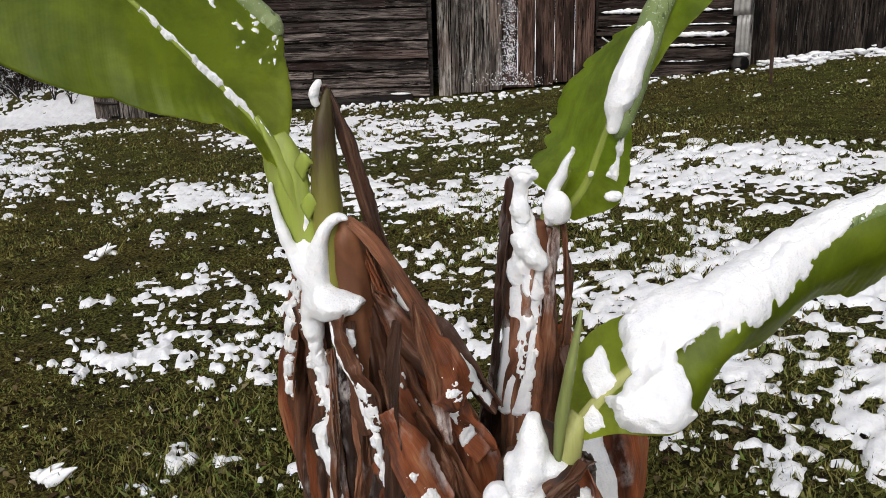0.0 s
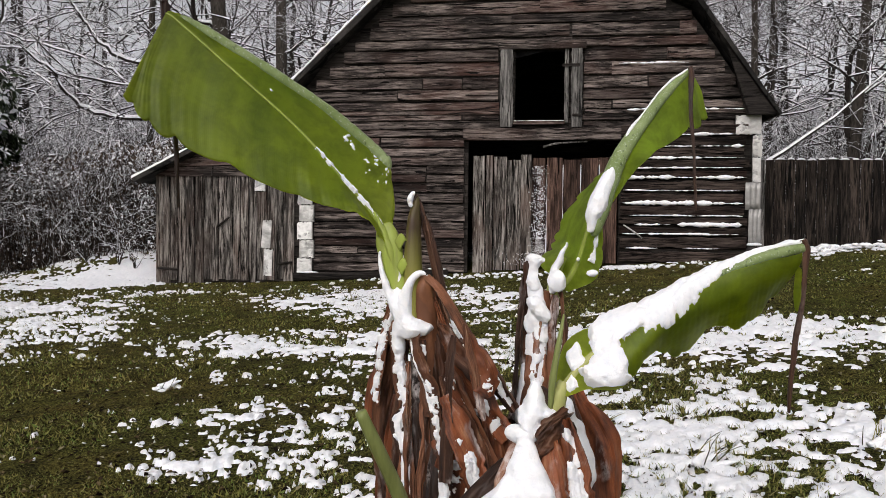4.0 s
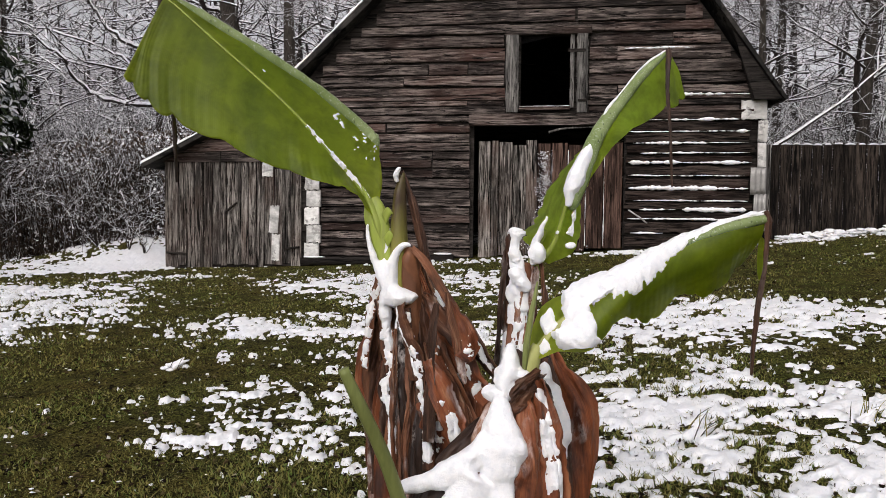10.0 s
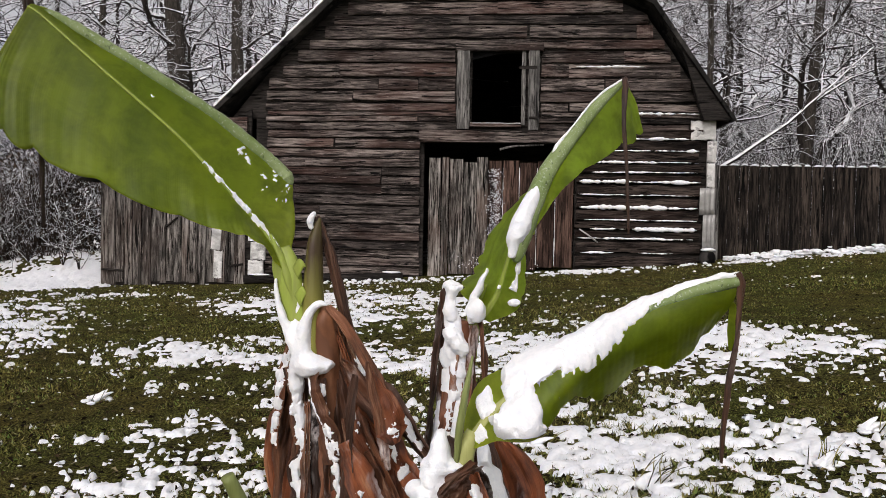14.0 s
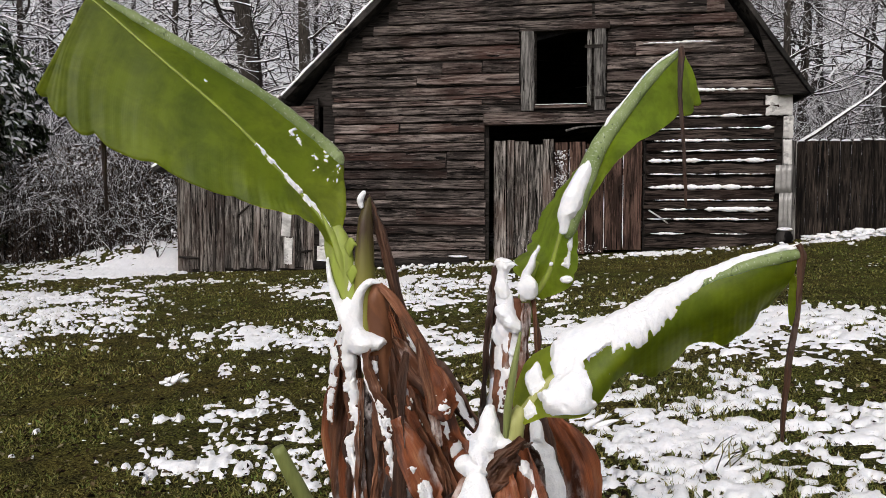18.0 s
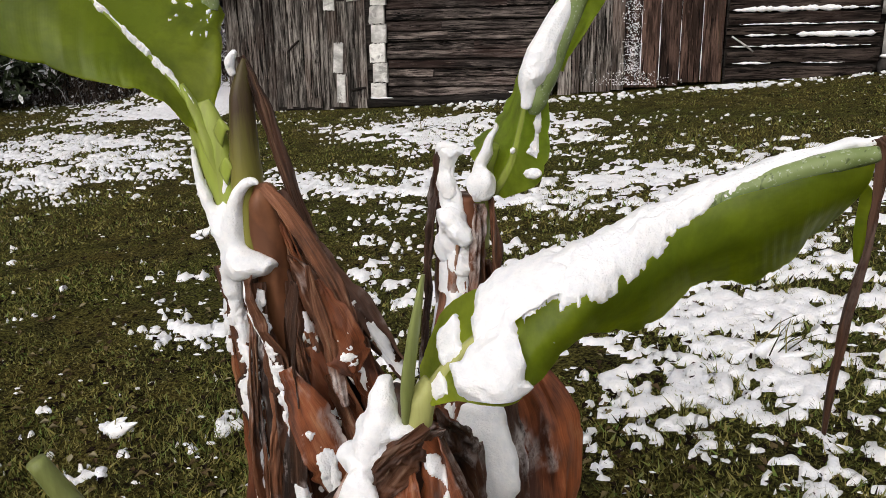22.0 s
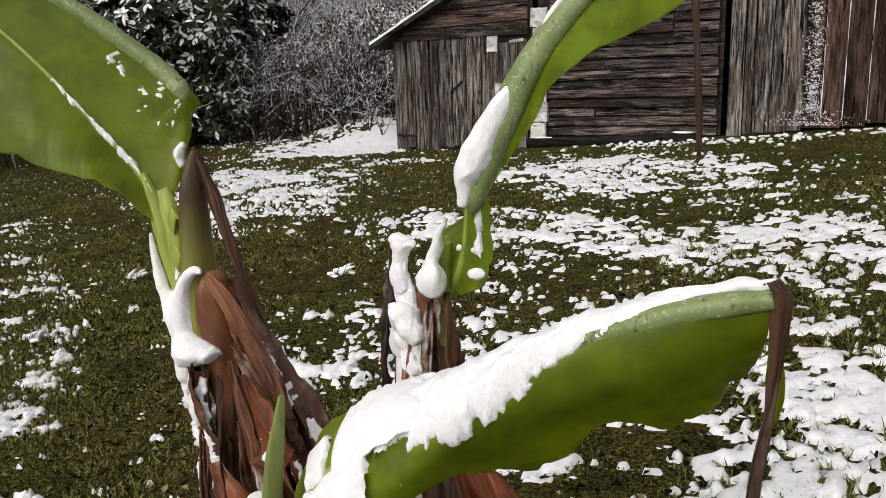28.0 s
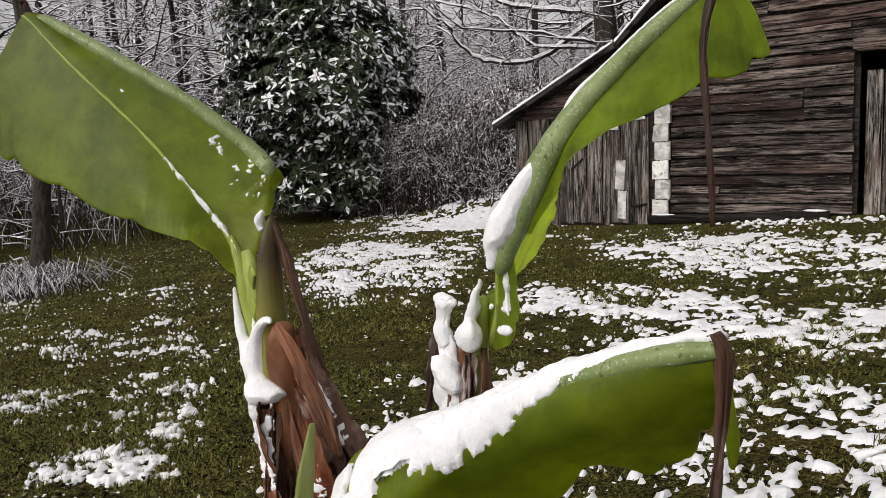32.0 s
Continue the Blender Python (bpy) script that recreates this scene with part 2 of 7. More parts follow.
def wood_mat(name, dark, light, grain=(1.2, 30, 45), tone=0.5, stain=None):
    """Old unpainted timber: streaky grain, broad weathering, deep checks along the grain."""
    m, nt, b = mat(name, 0.85)
    b.inputs["Specular IOR Level"].default_value = 0.12
    g1 = noise_tex(nt, place(nt, grain, spread=40), 1.0, 7, 0.7, 0.5)
    g2 = noise_tex(nt, place(nt, tuple(0.14 * c + 0.8 for c in grain), spread=30), 1.0, 5, 0.65, 0.4)
    body = mix(nt, ramp(nt, g1, (0.41, 0.0), (0.59, 1.0)), dark, light)
    body = mix(nt, ramp(nt, g2, (0.44, 0.0), (0.60, 0.85)), body, tuple(0.5 * c for c in dark))
    if stain:
        g3 = noise_tex(nt, place(nt, (0.5, 1, 0.9), spread=11), 1.0, 3, 0.5)
        body = mix(nt, ramp(nt, g3, (0.48, 0.0), (0.7, 0.7)), body, stain)
    shade = ramp(nt, per_object(nt), (0.0, 1 - tone), (1.0, 1 + 0.5 * tone))
    body = mix(nt, 1.0, body, shade, "MULTIPLY")
    check = ramp(nt, noise_tex(nt, place(nt, tuple(0.75 * c for c in grain), spread=70), 1.0, 4, 0.6, 0.8), (0.38, 0.0), (0.43, 1.0))
    body = mix(nt, check, tuple((0.12 if c < 0.2 else 0.6) * c for c in dark), body)
    pale = ramp(nt, noise_tex(nt, place(nt, tuple(1.4 * c for c in grain), spread=90), 1.0, 3, 0.6, 0.3), (0.63, 0.0), (0.72, 0.6))
    body = mix(nt, pale, body, tuple(min(1.5 * c, 0.6) for c in light))
    put(nt, b.inputs["Base Color"], body)
    bump(nt, b, mix(nt, check, (0, 0, 0), g1), 0.9, 0.02)
    return m


H_GRAIN, V_GRAIN = (2.2, 24, 32), (34, 24, 2.0)
PLANK = wood_mat("weathered_plank", (0.019, 0.014, 0.012), (0.250, 0.207, 0.184), H_GRAIN, 0.6, (0.08, 0.040, 0.031))
LOG = wood_mat("weathered_log", (0.016, 0.011, 0.009), (0.12, 0.092, 0.078), H_GRAIN, 0.5, (0.05, 0.022, 0.017))
BOARD = wood_mat("weathered_board", (0.022, 0.018, 0.015), (0.34, 0.31, 0.28), V_GRAIN, 0.5, (0.11, 0.075, 0.06))
DOORWOOD = wood_mat("brown_board", (0.034, 0.019, 0.014), (0.15, 0.092, 0.070), V_GRAIN, 0.4)
FENCEWOOD = wood_mat("dark_fence_board", (0.008, 0.006, 0.005), (0.075, 0.058, 0.046), V_GRAIN, 0.5)
TRIM = wood_mat("grey_trim", (0.10, 0.095, 0.09), (0.33, 0.315, 0.29), V_GRAIN, 0.3)
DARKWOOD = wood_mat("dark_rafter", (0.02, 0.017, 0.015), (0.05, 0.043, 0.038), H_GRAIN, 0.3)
WHITEPAINT = wood_mat("flaking_white_paint", (0.60, 0.59, 0.56), (0.84, 0.83, 0.80), (6, 12, 9), 0.15, (0.5, 0.48, 0.45))
ROOFING = wood_mat("old_roofing", (0.018, 0.017, 0.016), (0.055, 0.05, 0.046), (3, 3, 3), 0.2)


def snow_mat(name, bumps, size):
    m, nt, b = mat(name, 0.55)
    v = place(nt)
    n1, n2 = noise_tex(nt, v, size, 5, 0.6), noise_tex(nt, v, size * 5, 3, 0.6)
    put(nt, b.inputs["Base Color"], mix(nt, ramp(nt, n1, (0.3, 0.0), (0.65, 1.0)), (0.80, 0.82, 0.85), (0.92, 0.92, 0.93)))
    b.inputs["Subsurface Weight"].default_value = 0.25
    b.inputs["Subsurface Radius"].default_value = (0.02, 0.022, 0.025)
    bump(nt, b, calc(nt, "ADD", n1, calc(nt, "MULTIPLY", n2, 0.4)), bumps, 0.012)
    return m


SNOW = snow_mat("snow", 0.45, 60)
LAWNSNOW = snow_mat("lawn_snow", 0.8, 28)


def lawn_mat():
    m, nt, b = mat("mossy_lawn", 0.95)
    b.inputs["Specular IOR Level"].default_value = 0.03
    v = place(nt)
    big = noise_tex(nt, v, 0.55, 4, 0.6)
    mid = noise_tex(nt, v, 4.5, 5, 0.65, 0.5)
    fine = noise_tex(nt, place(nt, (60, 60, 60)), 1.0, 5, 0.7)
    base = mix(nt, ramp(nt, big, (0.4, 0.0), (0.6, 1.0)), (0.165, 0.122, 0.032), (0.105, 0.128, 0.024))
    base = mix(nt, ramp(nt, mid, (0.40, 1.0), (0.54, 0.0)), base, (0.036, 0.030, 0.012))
    # Near-black in the fine hollows is painted shade between the grass blades.
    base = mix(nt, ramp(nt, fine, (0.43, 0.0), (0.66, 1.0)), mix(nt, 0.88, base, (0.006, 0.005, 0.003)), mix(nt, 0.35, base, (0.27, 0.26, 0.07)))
    far = nt.nodes.new("ShaderNodeSeparateXYZ")
    nt.links.new(v, far.inputs[0])
    woods = ramp(nt, calc(nt, "MULTIPLY", calc(nt, "SUBTRACT", far.outputs[1], 17.0), 0.25), (0.1, 0.0), (1.0, 1.0))
    litter = mix(nt, ramp(nt, noise_tex(nt, v, 3.5, 6, 0.75), (0.42, 0.0), (0.56, 1.0)), (0.03, 0.022, 0.018), (0.5, 0.5, 0.52))
    put(nt, b.inputs["Base Color"], mix(nt, woods, base, litter))
    bump(nt, b, calc(nt, "ADD", fine, mid), 1.0, 0.03)
    return m


LAWN = lawn_mat()


def island_mat(name, stops, rough=0.8, thin=0.0):
    m, nt, b = mat(name, rough)
    b.inputs["Specular IOR Level"].default_value = 0.05
    col = ramp(nt, per_island(nt), *stops)
    put(nt, b.inputs["Base Color"], col)
    if thin:
        tr = nt.nodes.new("ShaderNodeBsdfTranslucent")
        put(nt, tr.inputs[0], col)
        mx = nt.nodes.new("ShaderNodeMixShader")
        mx.inputs[0].default_value = thin
        nt.links.new(b.outputs[0], mx.inputs[1])
        nt.links.new(tr.outputs[0], mx.inputs[2])
        nt.links.new(mx.outputs[0], nt.nodes["Material Output"].inputs[0])
    return m


GRASS = island_mat("grass_blade", ((0.0, (0.005, 0.005, 0.002)), (0.24, (0.026, 0.026, 0.008)), (0.38, (0.155, 0.160, 0.040)), (0.72, (0.30, 0.26, 0.085)), (0.88, (0.13, 0.215, 0.045)), (1.0, (0.32, 0.29, 0.13))), 0.8, 0.2)
LITTER = island_mat("fallen_leaf", ((0.0, (0.005, 0.003, 0.002)), (0.55, (0.016, 0.010, 0.006)), (0.75, (0.09, 0.06, 0.03)), (0.9, (0.16, 0.13, 0.06)), (1.0, (0.30, 0.27, 0.18))), 0.8)


def bark_mat(name, dark, light, lo, hi, cover=0.5):
    """Bark with snow lying on all that faces up."""
    m, nt, b = mat(name, 0.9)
    b.inputs["Specular IOR Level"].default_value = 0.1
    v = place(nt)
    g = noise_tex(nt, place(nt, (22, 22, 5)), 1.0, 5, 0.7)
    body = mix(nt, ramp(nt, g, (0.35, 0.0), (0.65, 1.0)), dark, light)
    s = noise_tex(nt, v, 5.0, 4, 0.6)
    up = calc(nt, "MULTIPLY", facing_up(nt, lo, hi), ramp(nt, s, (cover - 0.12, 1.0), (cover + 0.12, 0.0)))
    put(nt, b.inputs["Base Color"], mix(nt, up, body, (0.86, 0.87, 0.89)))
    bump(nt, b, g, 0.6, 0.03)
    return m


BARK = bark_mat("dark_bark_with_snow", (0.018, 0.015, 0.012), (0.075, 0.065, 0.055), 0.45, 0.65, 0.62)
TWIG = bark_mat("snowy_twig", (0.010, 0.008, 0.007), (0.04, 0.033, 0.028), 0.25, 0.5, 0.66)
WOODS = bark_mat("snowy_woods_bark", (0.010, 0.008, 0.007), (0.042, 0.036, 0.032), 0.15, 0.45, 0.63)
THICKET = bark_mat("thicket_cane", (0.008, 0.006, 0.005), (0.045, 0.032, 0.025), 0.2, 0.5, 0.52)

# ---- ground ----
def rise(x, y):
    """The height of the lawn: up to the right and towards the barn, then up a wooded slope."""
    x, y = np.asarray(x, float), np.asarray(y, float)
    side = np.where(x > 0, 0.085 * np.minimum(x, 14), 0.04 * np.maximum(x, -12))
    z = side + 0.06 * (np.clip(y, -2, 18) - 6)
    bank = np.clip((y - 15.3) / 2.6, 0, 1) * np.clip((-5.7 - x) / 0.5, 0, 1) * np.clip((x + 10.5) / 2.5, 0, 1) * np.clip((24 - y) / 4, 0, 1)
    z = z + 0.42 * bank * bank * (3 - 2 * bank)
    z = z + 0.16 * np.clip(y - 21, 0, 60) ** 1.08 + 0.14 * np.clip(-x - 17, 0, 60)
    return z + 0.05 * fbm(x * 0.35, y * 0.35, 3, 2) * np.clip((y - 1) / 6, 0, 1)


def graded(lo, hi, a, b, fine, grow=1.16):
    """Coordinates from lo to hi, closely set between a and b and ever wider outside."""
    out = list(np.arange(a, b, fine))
    s = fine
    while out[0] > lo:
        s *= grow
        out.insert(0, out[0] - s)
    s = fine
    while out[-1] < hi:
        s *= grow
        out.append(out[-1] + s)
    return np.array(out)


gx, gy = graded(-420, 420, -7, 6, 0.055), graded(-300, 480, 3.6, 15.4, 0.055)
GX, GY = np.meshgrid(gx, gy, indexing="ij")
near = np.clip(1 - np.hypot(GX, GY - 9) / 30, 0, 1)
GZ = rise(GX, GY) + near * (0.018 * fbm(GX * 7, GY * 7, 11, 3) + 0.012 * fbm(GX * 2, GY * 2, 12, 2))
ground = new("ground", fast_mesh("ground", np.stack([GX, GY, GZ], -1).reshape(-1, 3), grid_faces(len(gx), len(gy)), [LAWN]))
tagged(ground, "mossy brown-green winter lawn, half under melting snow", "lawn", kind="structure")

# Patches of snow on the lawn: centre, half sizes, turn in degrees, strength.
PATCHES = [(-0.5, 12.7, 2.0, 1.15, -25, 1.25), (-1.0, 9.9, 1.7, 0.65, -8, 1.15), (-5.6, 11.6, 2.7, 1.3, -38, 1.15), (2.5, 9.1, 2.0, 1.2, -6, 1.2),
           (2.7, 6.2, 1.7, 1.0, 8, 1.18), (-0.2, 6.85, 1.15, 0.75, -28, 1.0), (1.0, 7.3, 1.3, 0.9, 0, 0.75), (-2.1, 5.35, 0.45, 0.25, 15, 1.2),
           (-2.9, 6.15, 1.0, 0.36, -20, 0.85), (-6.7, 15.9, 1.0, 1.0, 35, 1.6), (-7.4, 16.4, 2.2, 1.8, 35, 1.3), (-5.2, 14.0, 1.6, 0.4, 0, 0.8), (1.6, 15.2, 2.6, 0.28, 4, 0.95),
           (7.6, 15.6, 3.4, 0.42, 3, 1.1), (5.2, 12.6, 1.6, 0.5, 0, 0.35), (1.2, 12.3, 1.4, 0.9, 0, 0.45), (4.6, 7.6, 1.4, 1.2, 0, 0.6),
           (-10.0, 7.6, 1.3, 0.7, 0, 1.0), (-9.2, 16.8, 2.4, 0.7, 0, 0.8), (-4.2, 5.6, 0.7, 0.35, 20, 0.6), (-5.4, 6.95, 1.5, 0.5, 5, 0.72), (-4.2, 7.6, 1.6, 0.45, -12, 0.6), (-7.3, 9.0, 1.3, 0.5, 0, 0.6), (1.1, 5.5, 1.6, 0.7, 0, 0.25),
           (0.3, 0.6, 1.9, 0.8, 10, 1.0), (-4.6, 1.6, 2.2, 1.0, -15, 1.05), (5.6, 2.4, 2.0, 1.1, 5, 1.05), (1.5, -3.2, 3.0, 1.2, 0, 1.1), (-8.5, -1.5, 2.5, 1.4, 20, 1.0), (9.0, 8.5, 2.2, 1.6, 0, 1.1), (8.5, -2.5, 2.6, 1.2, 0, 1.0),
           (2.2, 7.7, 1.0, 0.55, 0, 0.9), (0.5, 8.6, 1.2, 0.5, 0, 0.6), (1.8, 8.8, 2.6, 2.6, 0, 0.58), (1.9, 5.5, 0.8, 0.6, 0, 0.6), (2.2, 9.3, 0.9, 0.45, 0, 1.25), (2.15, 7.3, 0.7, 0.4, 0, 1.05), (-0.98, 4.85, 0.30, 0.22, 20, 1.15), (1.3, 6.5, 0.8, 0.45, 0, 0.95)]


def cover(x, y):
    d = np.full(np.shape(x), -0.80)
    for cx, cy, rx, ry, turn, s in PATCHES:
        c, n = math.cos(radians(turn)), math.sin(radians(turn))
        u, v = ((x - cx) * c + (y - cy) * n) / rx, (-(x - cx) * n + (y - cy) * c) / ry
        r = np.hypot(u, v) + 0.22 * fbm(x * 1.3, y * 1.3, 31, 2)
        d = np.maximum(d, -0.80 + (s if s > 1.4 else 0.69 * s) * np.clip((1.5 - r) * 1.3, 0, 1))
    bare = np.clip(1.2 - np.hypot((x + 3.4) / 1.9, (y - 8.1) / 1.0), 0, 1) + np.clip(1.3 - np.hypot((x - 5.3) / 2.6, (y - 11.9) / 2.0), 0, 1)
    return d - 0.25 * np.clip(bare, 0, 1)


# The snow is a height field whose deepest places show as clumps and sheets.
su = np.arange(-1.75, 1.0, 0.0030)
sy = [4.0]
while sy[-1] < 19.5:
    sy.append(sy[-1] + 0.0052 * (sy[-1] - 0.9))
SY, SU = np.meshgrid(np.array(sy), su, indexing="ij")
SX = 1.4 + SU * (SY - 0.9)
sn = 0.56 * fbm(SX * 9.5, SY * 11, 41, 3, 0.6) + 0.40 * fbm(SX * 3.1, SY * 3.6, 47, 2) + 0.36 * vnoise(SX * 24, SY * 28, 44) + 0.22 * vnoise(SX * 55, SY * 62, 46)
depth = sn * 1.3 + cover(SX, SY)
keep_out = ((SX > -5.6) & (SX < 5.0) & (SY > 15.45)) | (SY > 15.95) & (SX > 4.9)
depth = np.where(keep_out, -1, depth)
SZ = rise(SX, SY) + np.where(depth > 0, 0.012 + 0.027 * np.clip(depth, 0, 1.0) ** 0.6 * (1 + 0.6 * vnoise(SX * 13, SY * 13, 51)) + 0.004 * vnoise(SX * 45, SY * 45, 53), -0.03)
F = grid_faces(*SX.shape)
live = (depth > 0).ravel()
F = F[live[F].any(1)]
used = np.unique(F)
back = np.zeros(SX.size, int)
back[used] = np.arange(len(used))
close_snow = (np.stack([SX, SY, SZ], -1).reshape(-1, 3)[used], back[F])
# The same snow goes on, more coarsely, over the rest of the lawn.
RX, RY = np.meshgrid(np.arange(-16, 15, 0.06), np.arange(-7, 15.4, 0.06), indexing="ij")
rest = 1.3 * (0.56 * fbm(RX * 9.5, RY * 11, 41, 2, 0.6) + 0.5 * fbm(RX * 3.1, RY * 3.6, 47, 2)) + cover(RX, RY) + 0.1
inside = (RY > 3.95) & (np.abs((RX - 1.4) / np.maximum(RY - 0.9, 0.1) + 0.375) < 1.36)
rest = np.where(inside, -1, rest)
RZ = rise(RX, RY) + np.where(rest > 0, 0.012 + 0.036 * np.clip(rest, 0, 1) ** 0.5, -0.03)
F = grid_faces(*RX.shape)
live = (rest > 0).ravel()
F = F[live[F].any(1)]
used = np.unique(F)
back = np.zeros(RX.size, int)
back[used] = np.arange(len(used))
lawn_snow = new("lawn_snow", fast_mesh("lawn_snow", *joined([close_snow, (np.stack([RX, RY, RZ], -1).reshape(-1, 3)[used], back[F])]), [LAWNSNOW]))
tagged(lawn_snow, "patchy melting snow lying in clumps on the lawn", "snow", kind="stuff")


def scatter(count, near_y=4.0, far_y=16.0, left=-1.7, right=0.95, power=1.0):
    """Places on the lawn, closer together near the plant."""
    y = near_y + (far_y - near_y) * rng.random(count) ** (1 + power)
    x = 1.4 + rng.uniform(left, right, count) * (y - 0.9)
    ok = ~(((x > -5.7) & (x < 5.0) & (y > 15.4)) | ((x > 4.9) & (y > 15.9)))
    return x[ok], y[ok]


def blades(count, height, width, lean, power, far_y=16.0, field=None):
    x, y = scatter(count, far_y=far_y, power=power)
    if field:
        x, y = rng.uniform(field[0], field[1], count), rng.uniform(field[2], field[3], count)
    n = len(x)
    lush = np.clip(0.6 + 0.7 * fbm(x * 0.9, y * 0.9, 71, 2) + 0.5 * fbm(x * 5, y * 5, 72, 2), 0.1, 1.5)
    z = rise(x, y)
    h = height * rng.uniform(0.4, 1.2, n) * lush
    a, b = rng.uniform(0, 2 * np.pi, n), rng.uniform(0, 2 * np.pi, n)
    w = width * rng.uniform(0.6, 1.3, n)
    l = lean * rng.random(n) * h
    base = np.stack([x, y, z - 0.005], 1)
    side = np.stack([np.cos(a), np.sin(a), 0 * a], 1) * w[:, None]
    tip = base + np.stack([np.cos(b) * l, np.sin(b) * l, h], 1)
    V = np.stack([base - side, base + side, tip], 1).reshape(-1, 3)
    return V, np.arange(3 * n).reshape(-1, 3)


lawn_grass = new("lawn_grass", fast_mesh("lawn_grass", *joined([blades(230000, 0.045, 0.0042, 1.5, 0.9), blades(70000, 0.034, 0.012, 1.9, 0.7), blades(110000, 0.040, 0.0035, 1.6, 0.3, 8.0), blades(90000, 0.045, 0.009, 1.6, 0.3, field=(-13, 14, -7, 14)), blades(90000, 0.042, 0.005, 1.6, 0.3, field=(-4, 6, -1.5, 4.4))]), [GRASS], smooth=False))
tagged(lawn_grass, "short olive-green grass and weeds showing between the snow", "grass", kind="stuff")


def litter(count):
    x, y = scatter(count, power=0.6)
    n = len(x)
    a, s = rng.uniform(0, 2 * np.pi, n), rng.uniform(0.007, 0.027, n)
    c = np.stack([x, y, rise(x, y) + 0.012], 1)
    u = np.stack([np.cos(a), np.sin(a), rng.uniform(-0.4, 0.4, n)], 1) * s[:, None]
    v = np.stack([-np.sin(a), np.cos(a), rng.uniform(-0.2, 0.2, n)], 1) * s[:, None] * 0.55
    up = np.stack([0 * a, 0 * a, s * rng.uniform(0.1, 0.7, n)], 1)
    V = np.stack([c - u, c - v + up, c + u, c + v + up], 1).reshape(-1, 3)
    i = 4 * np.arange(n)[:, None]
    return V, np.concatenate([i + [0, 1, 2], i + [0, 2, 3]])


fallen = new("fallen_leaves", fast_mesh("fallen_leaves", *litter(25000), [LITTER], smooth=False))
tagged(fallen, "wet brown fallen leaves scattered over the lawn", "leaf litter", kind="stuff")

def crumbs(count):
    """Small flat crumbs of snow strewn between the larger clumps."""
    x, y = scatter(count, power=0.5)
    ok = fbm(x * 1.7, y * 1.7, 61, 3) + 0.5 * cover(x, y) > -0.30
    x, y = x[ok], y[ok]
    n = len(x)
    s = rng.uniform(0.004, 0.015, n) * (0.7 + 0.05 * y)
    a = np.arange(5) * 2 * np.pi / 5
    ring = np.stack([np.cos(a), np.sin(a)], 1)[None] * s[:, None, None] * rng.uniform(0.6, 1.4, (n, 5, 1)) * (1.4, 1.0)
    z = rise(x, y) + 0.012 + rng.uniform(0, 0.012, n)
    low = np.concatenate([np.stack([x, y], 1)[:, None] + ring, np.broadcast_to(z[:, None, None] - 0.004, (n, 5, 1))], 2)
    top = np.stack([x + 0.4 * s * rng.normal(size=n), y + 0.4 * s * rng.normal(size=n), z + 0.16 * s], 1)[:, None]
    V = np.concatenate([low, top], 1).reshape(-1, 3)
    i = 6 * np.arange(n)[:, None]
    return V, np.concatenate([i + [j, (j + 1) % 5, 5] for j in range(5)])


crumb = new("snow_crumbs", fast_mesh("snow_crumbs", *crumbs(4200), [LAWNSNOW]))
tagged(crumb, "small crumbs of snow strewn over the grass", "snow", kind="stuff")

# Stalks and tufts that stand out of the snow, each with its own cap.
tufts = [(-1.65, 8.2), (1.05, 11.6), (-0.42, 5.45), (-2.2, 5.45), (3.1, 6.4), (2.2, 6.2), (3.6, 6.9), (2.4, 9.6), (0.1, 13.0), (-1.3, 12.9), (2.95, 9.9), (-3.0, 6.4), (1.7, 6.9), (-3.6, 7.7)]
for n, (x, y) in enumerate(tufts):
    z = float(rise(x, y))
    t = thing("snowy_grass_tuft", "grass tuft bent under a wedge of wet snow on the lawn", "grass tuft", "snowy grass tufts", at=(x, y, z))
    r = np.random.default_rng(200 + n)
    big, a = r.uniform(0.8, 1.35), r.uniform(-0.6, 0.9)
    way = np.array([math.cos(a), 0.5 * math.sin(a), 0])
    stalks, caps = [], []
    for k in range(16):
        h, l = r.uniform(0.05, 0.15) * big, r.uniform(-0.03, 0.12) * big
        foot = np.array([x, y, z - 0.01]) + 0.035 * big * np.array([r.normal(), r.normal(), 0])
        tip = foot + way * l + (0.02 * r.normal(), 0.02 * r.normal(), h)
        stalks.append(tube(spline([foot, (foot + tip) / 2 + (0, 0, 0.2 * h), tip], 5), [0.0028, 0.0026, 0.0022, 0.0016, 0.0006], 4))
    for k in range(3):
        foot = np.array([x, y, z + 0.008]) - way * r.uniform(0.0, 0.07) * big + (0.03 * r.normal(), 0.03 * r.normal(), 0)
        tip = foot + way * r.uniform(0.06, 0.12) * big + (0, 0, r.uniform(0.03, 0.075) * big)
        caps.append(tube(spline([foot, foot * 0.45 + tip * 0.55 + (0, 0, 0.006), tip], 9), np.linspace(0.034, 0.003, 9) * big * r.uniform(0.7, 1.1), 8, squash=0.8, wobble=0.5, seed=n + k))
    for k in range(4):
        caps.append(lump((x + 0.06 * big * r.normal(), y + 0.05 * big * r.normal(), z + 0.012), np.array((0.034, 0.03, 0.014)) * big * r.uniform(0.5, 1.1), n * 7 + k, 0.6))
    child("grass_clump", fast_mesh("grass_clump", *joined(stalks), [GRASS]), t)
    child("snow_cap", fast_mesh("snow_cap", *joined(caps), [SNOW]), t, "wet white snow cap")

# ---- barn ----
WALL = 15.6


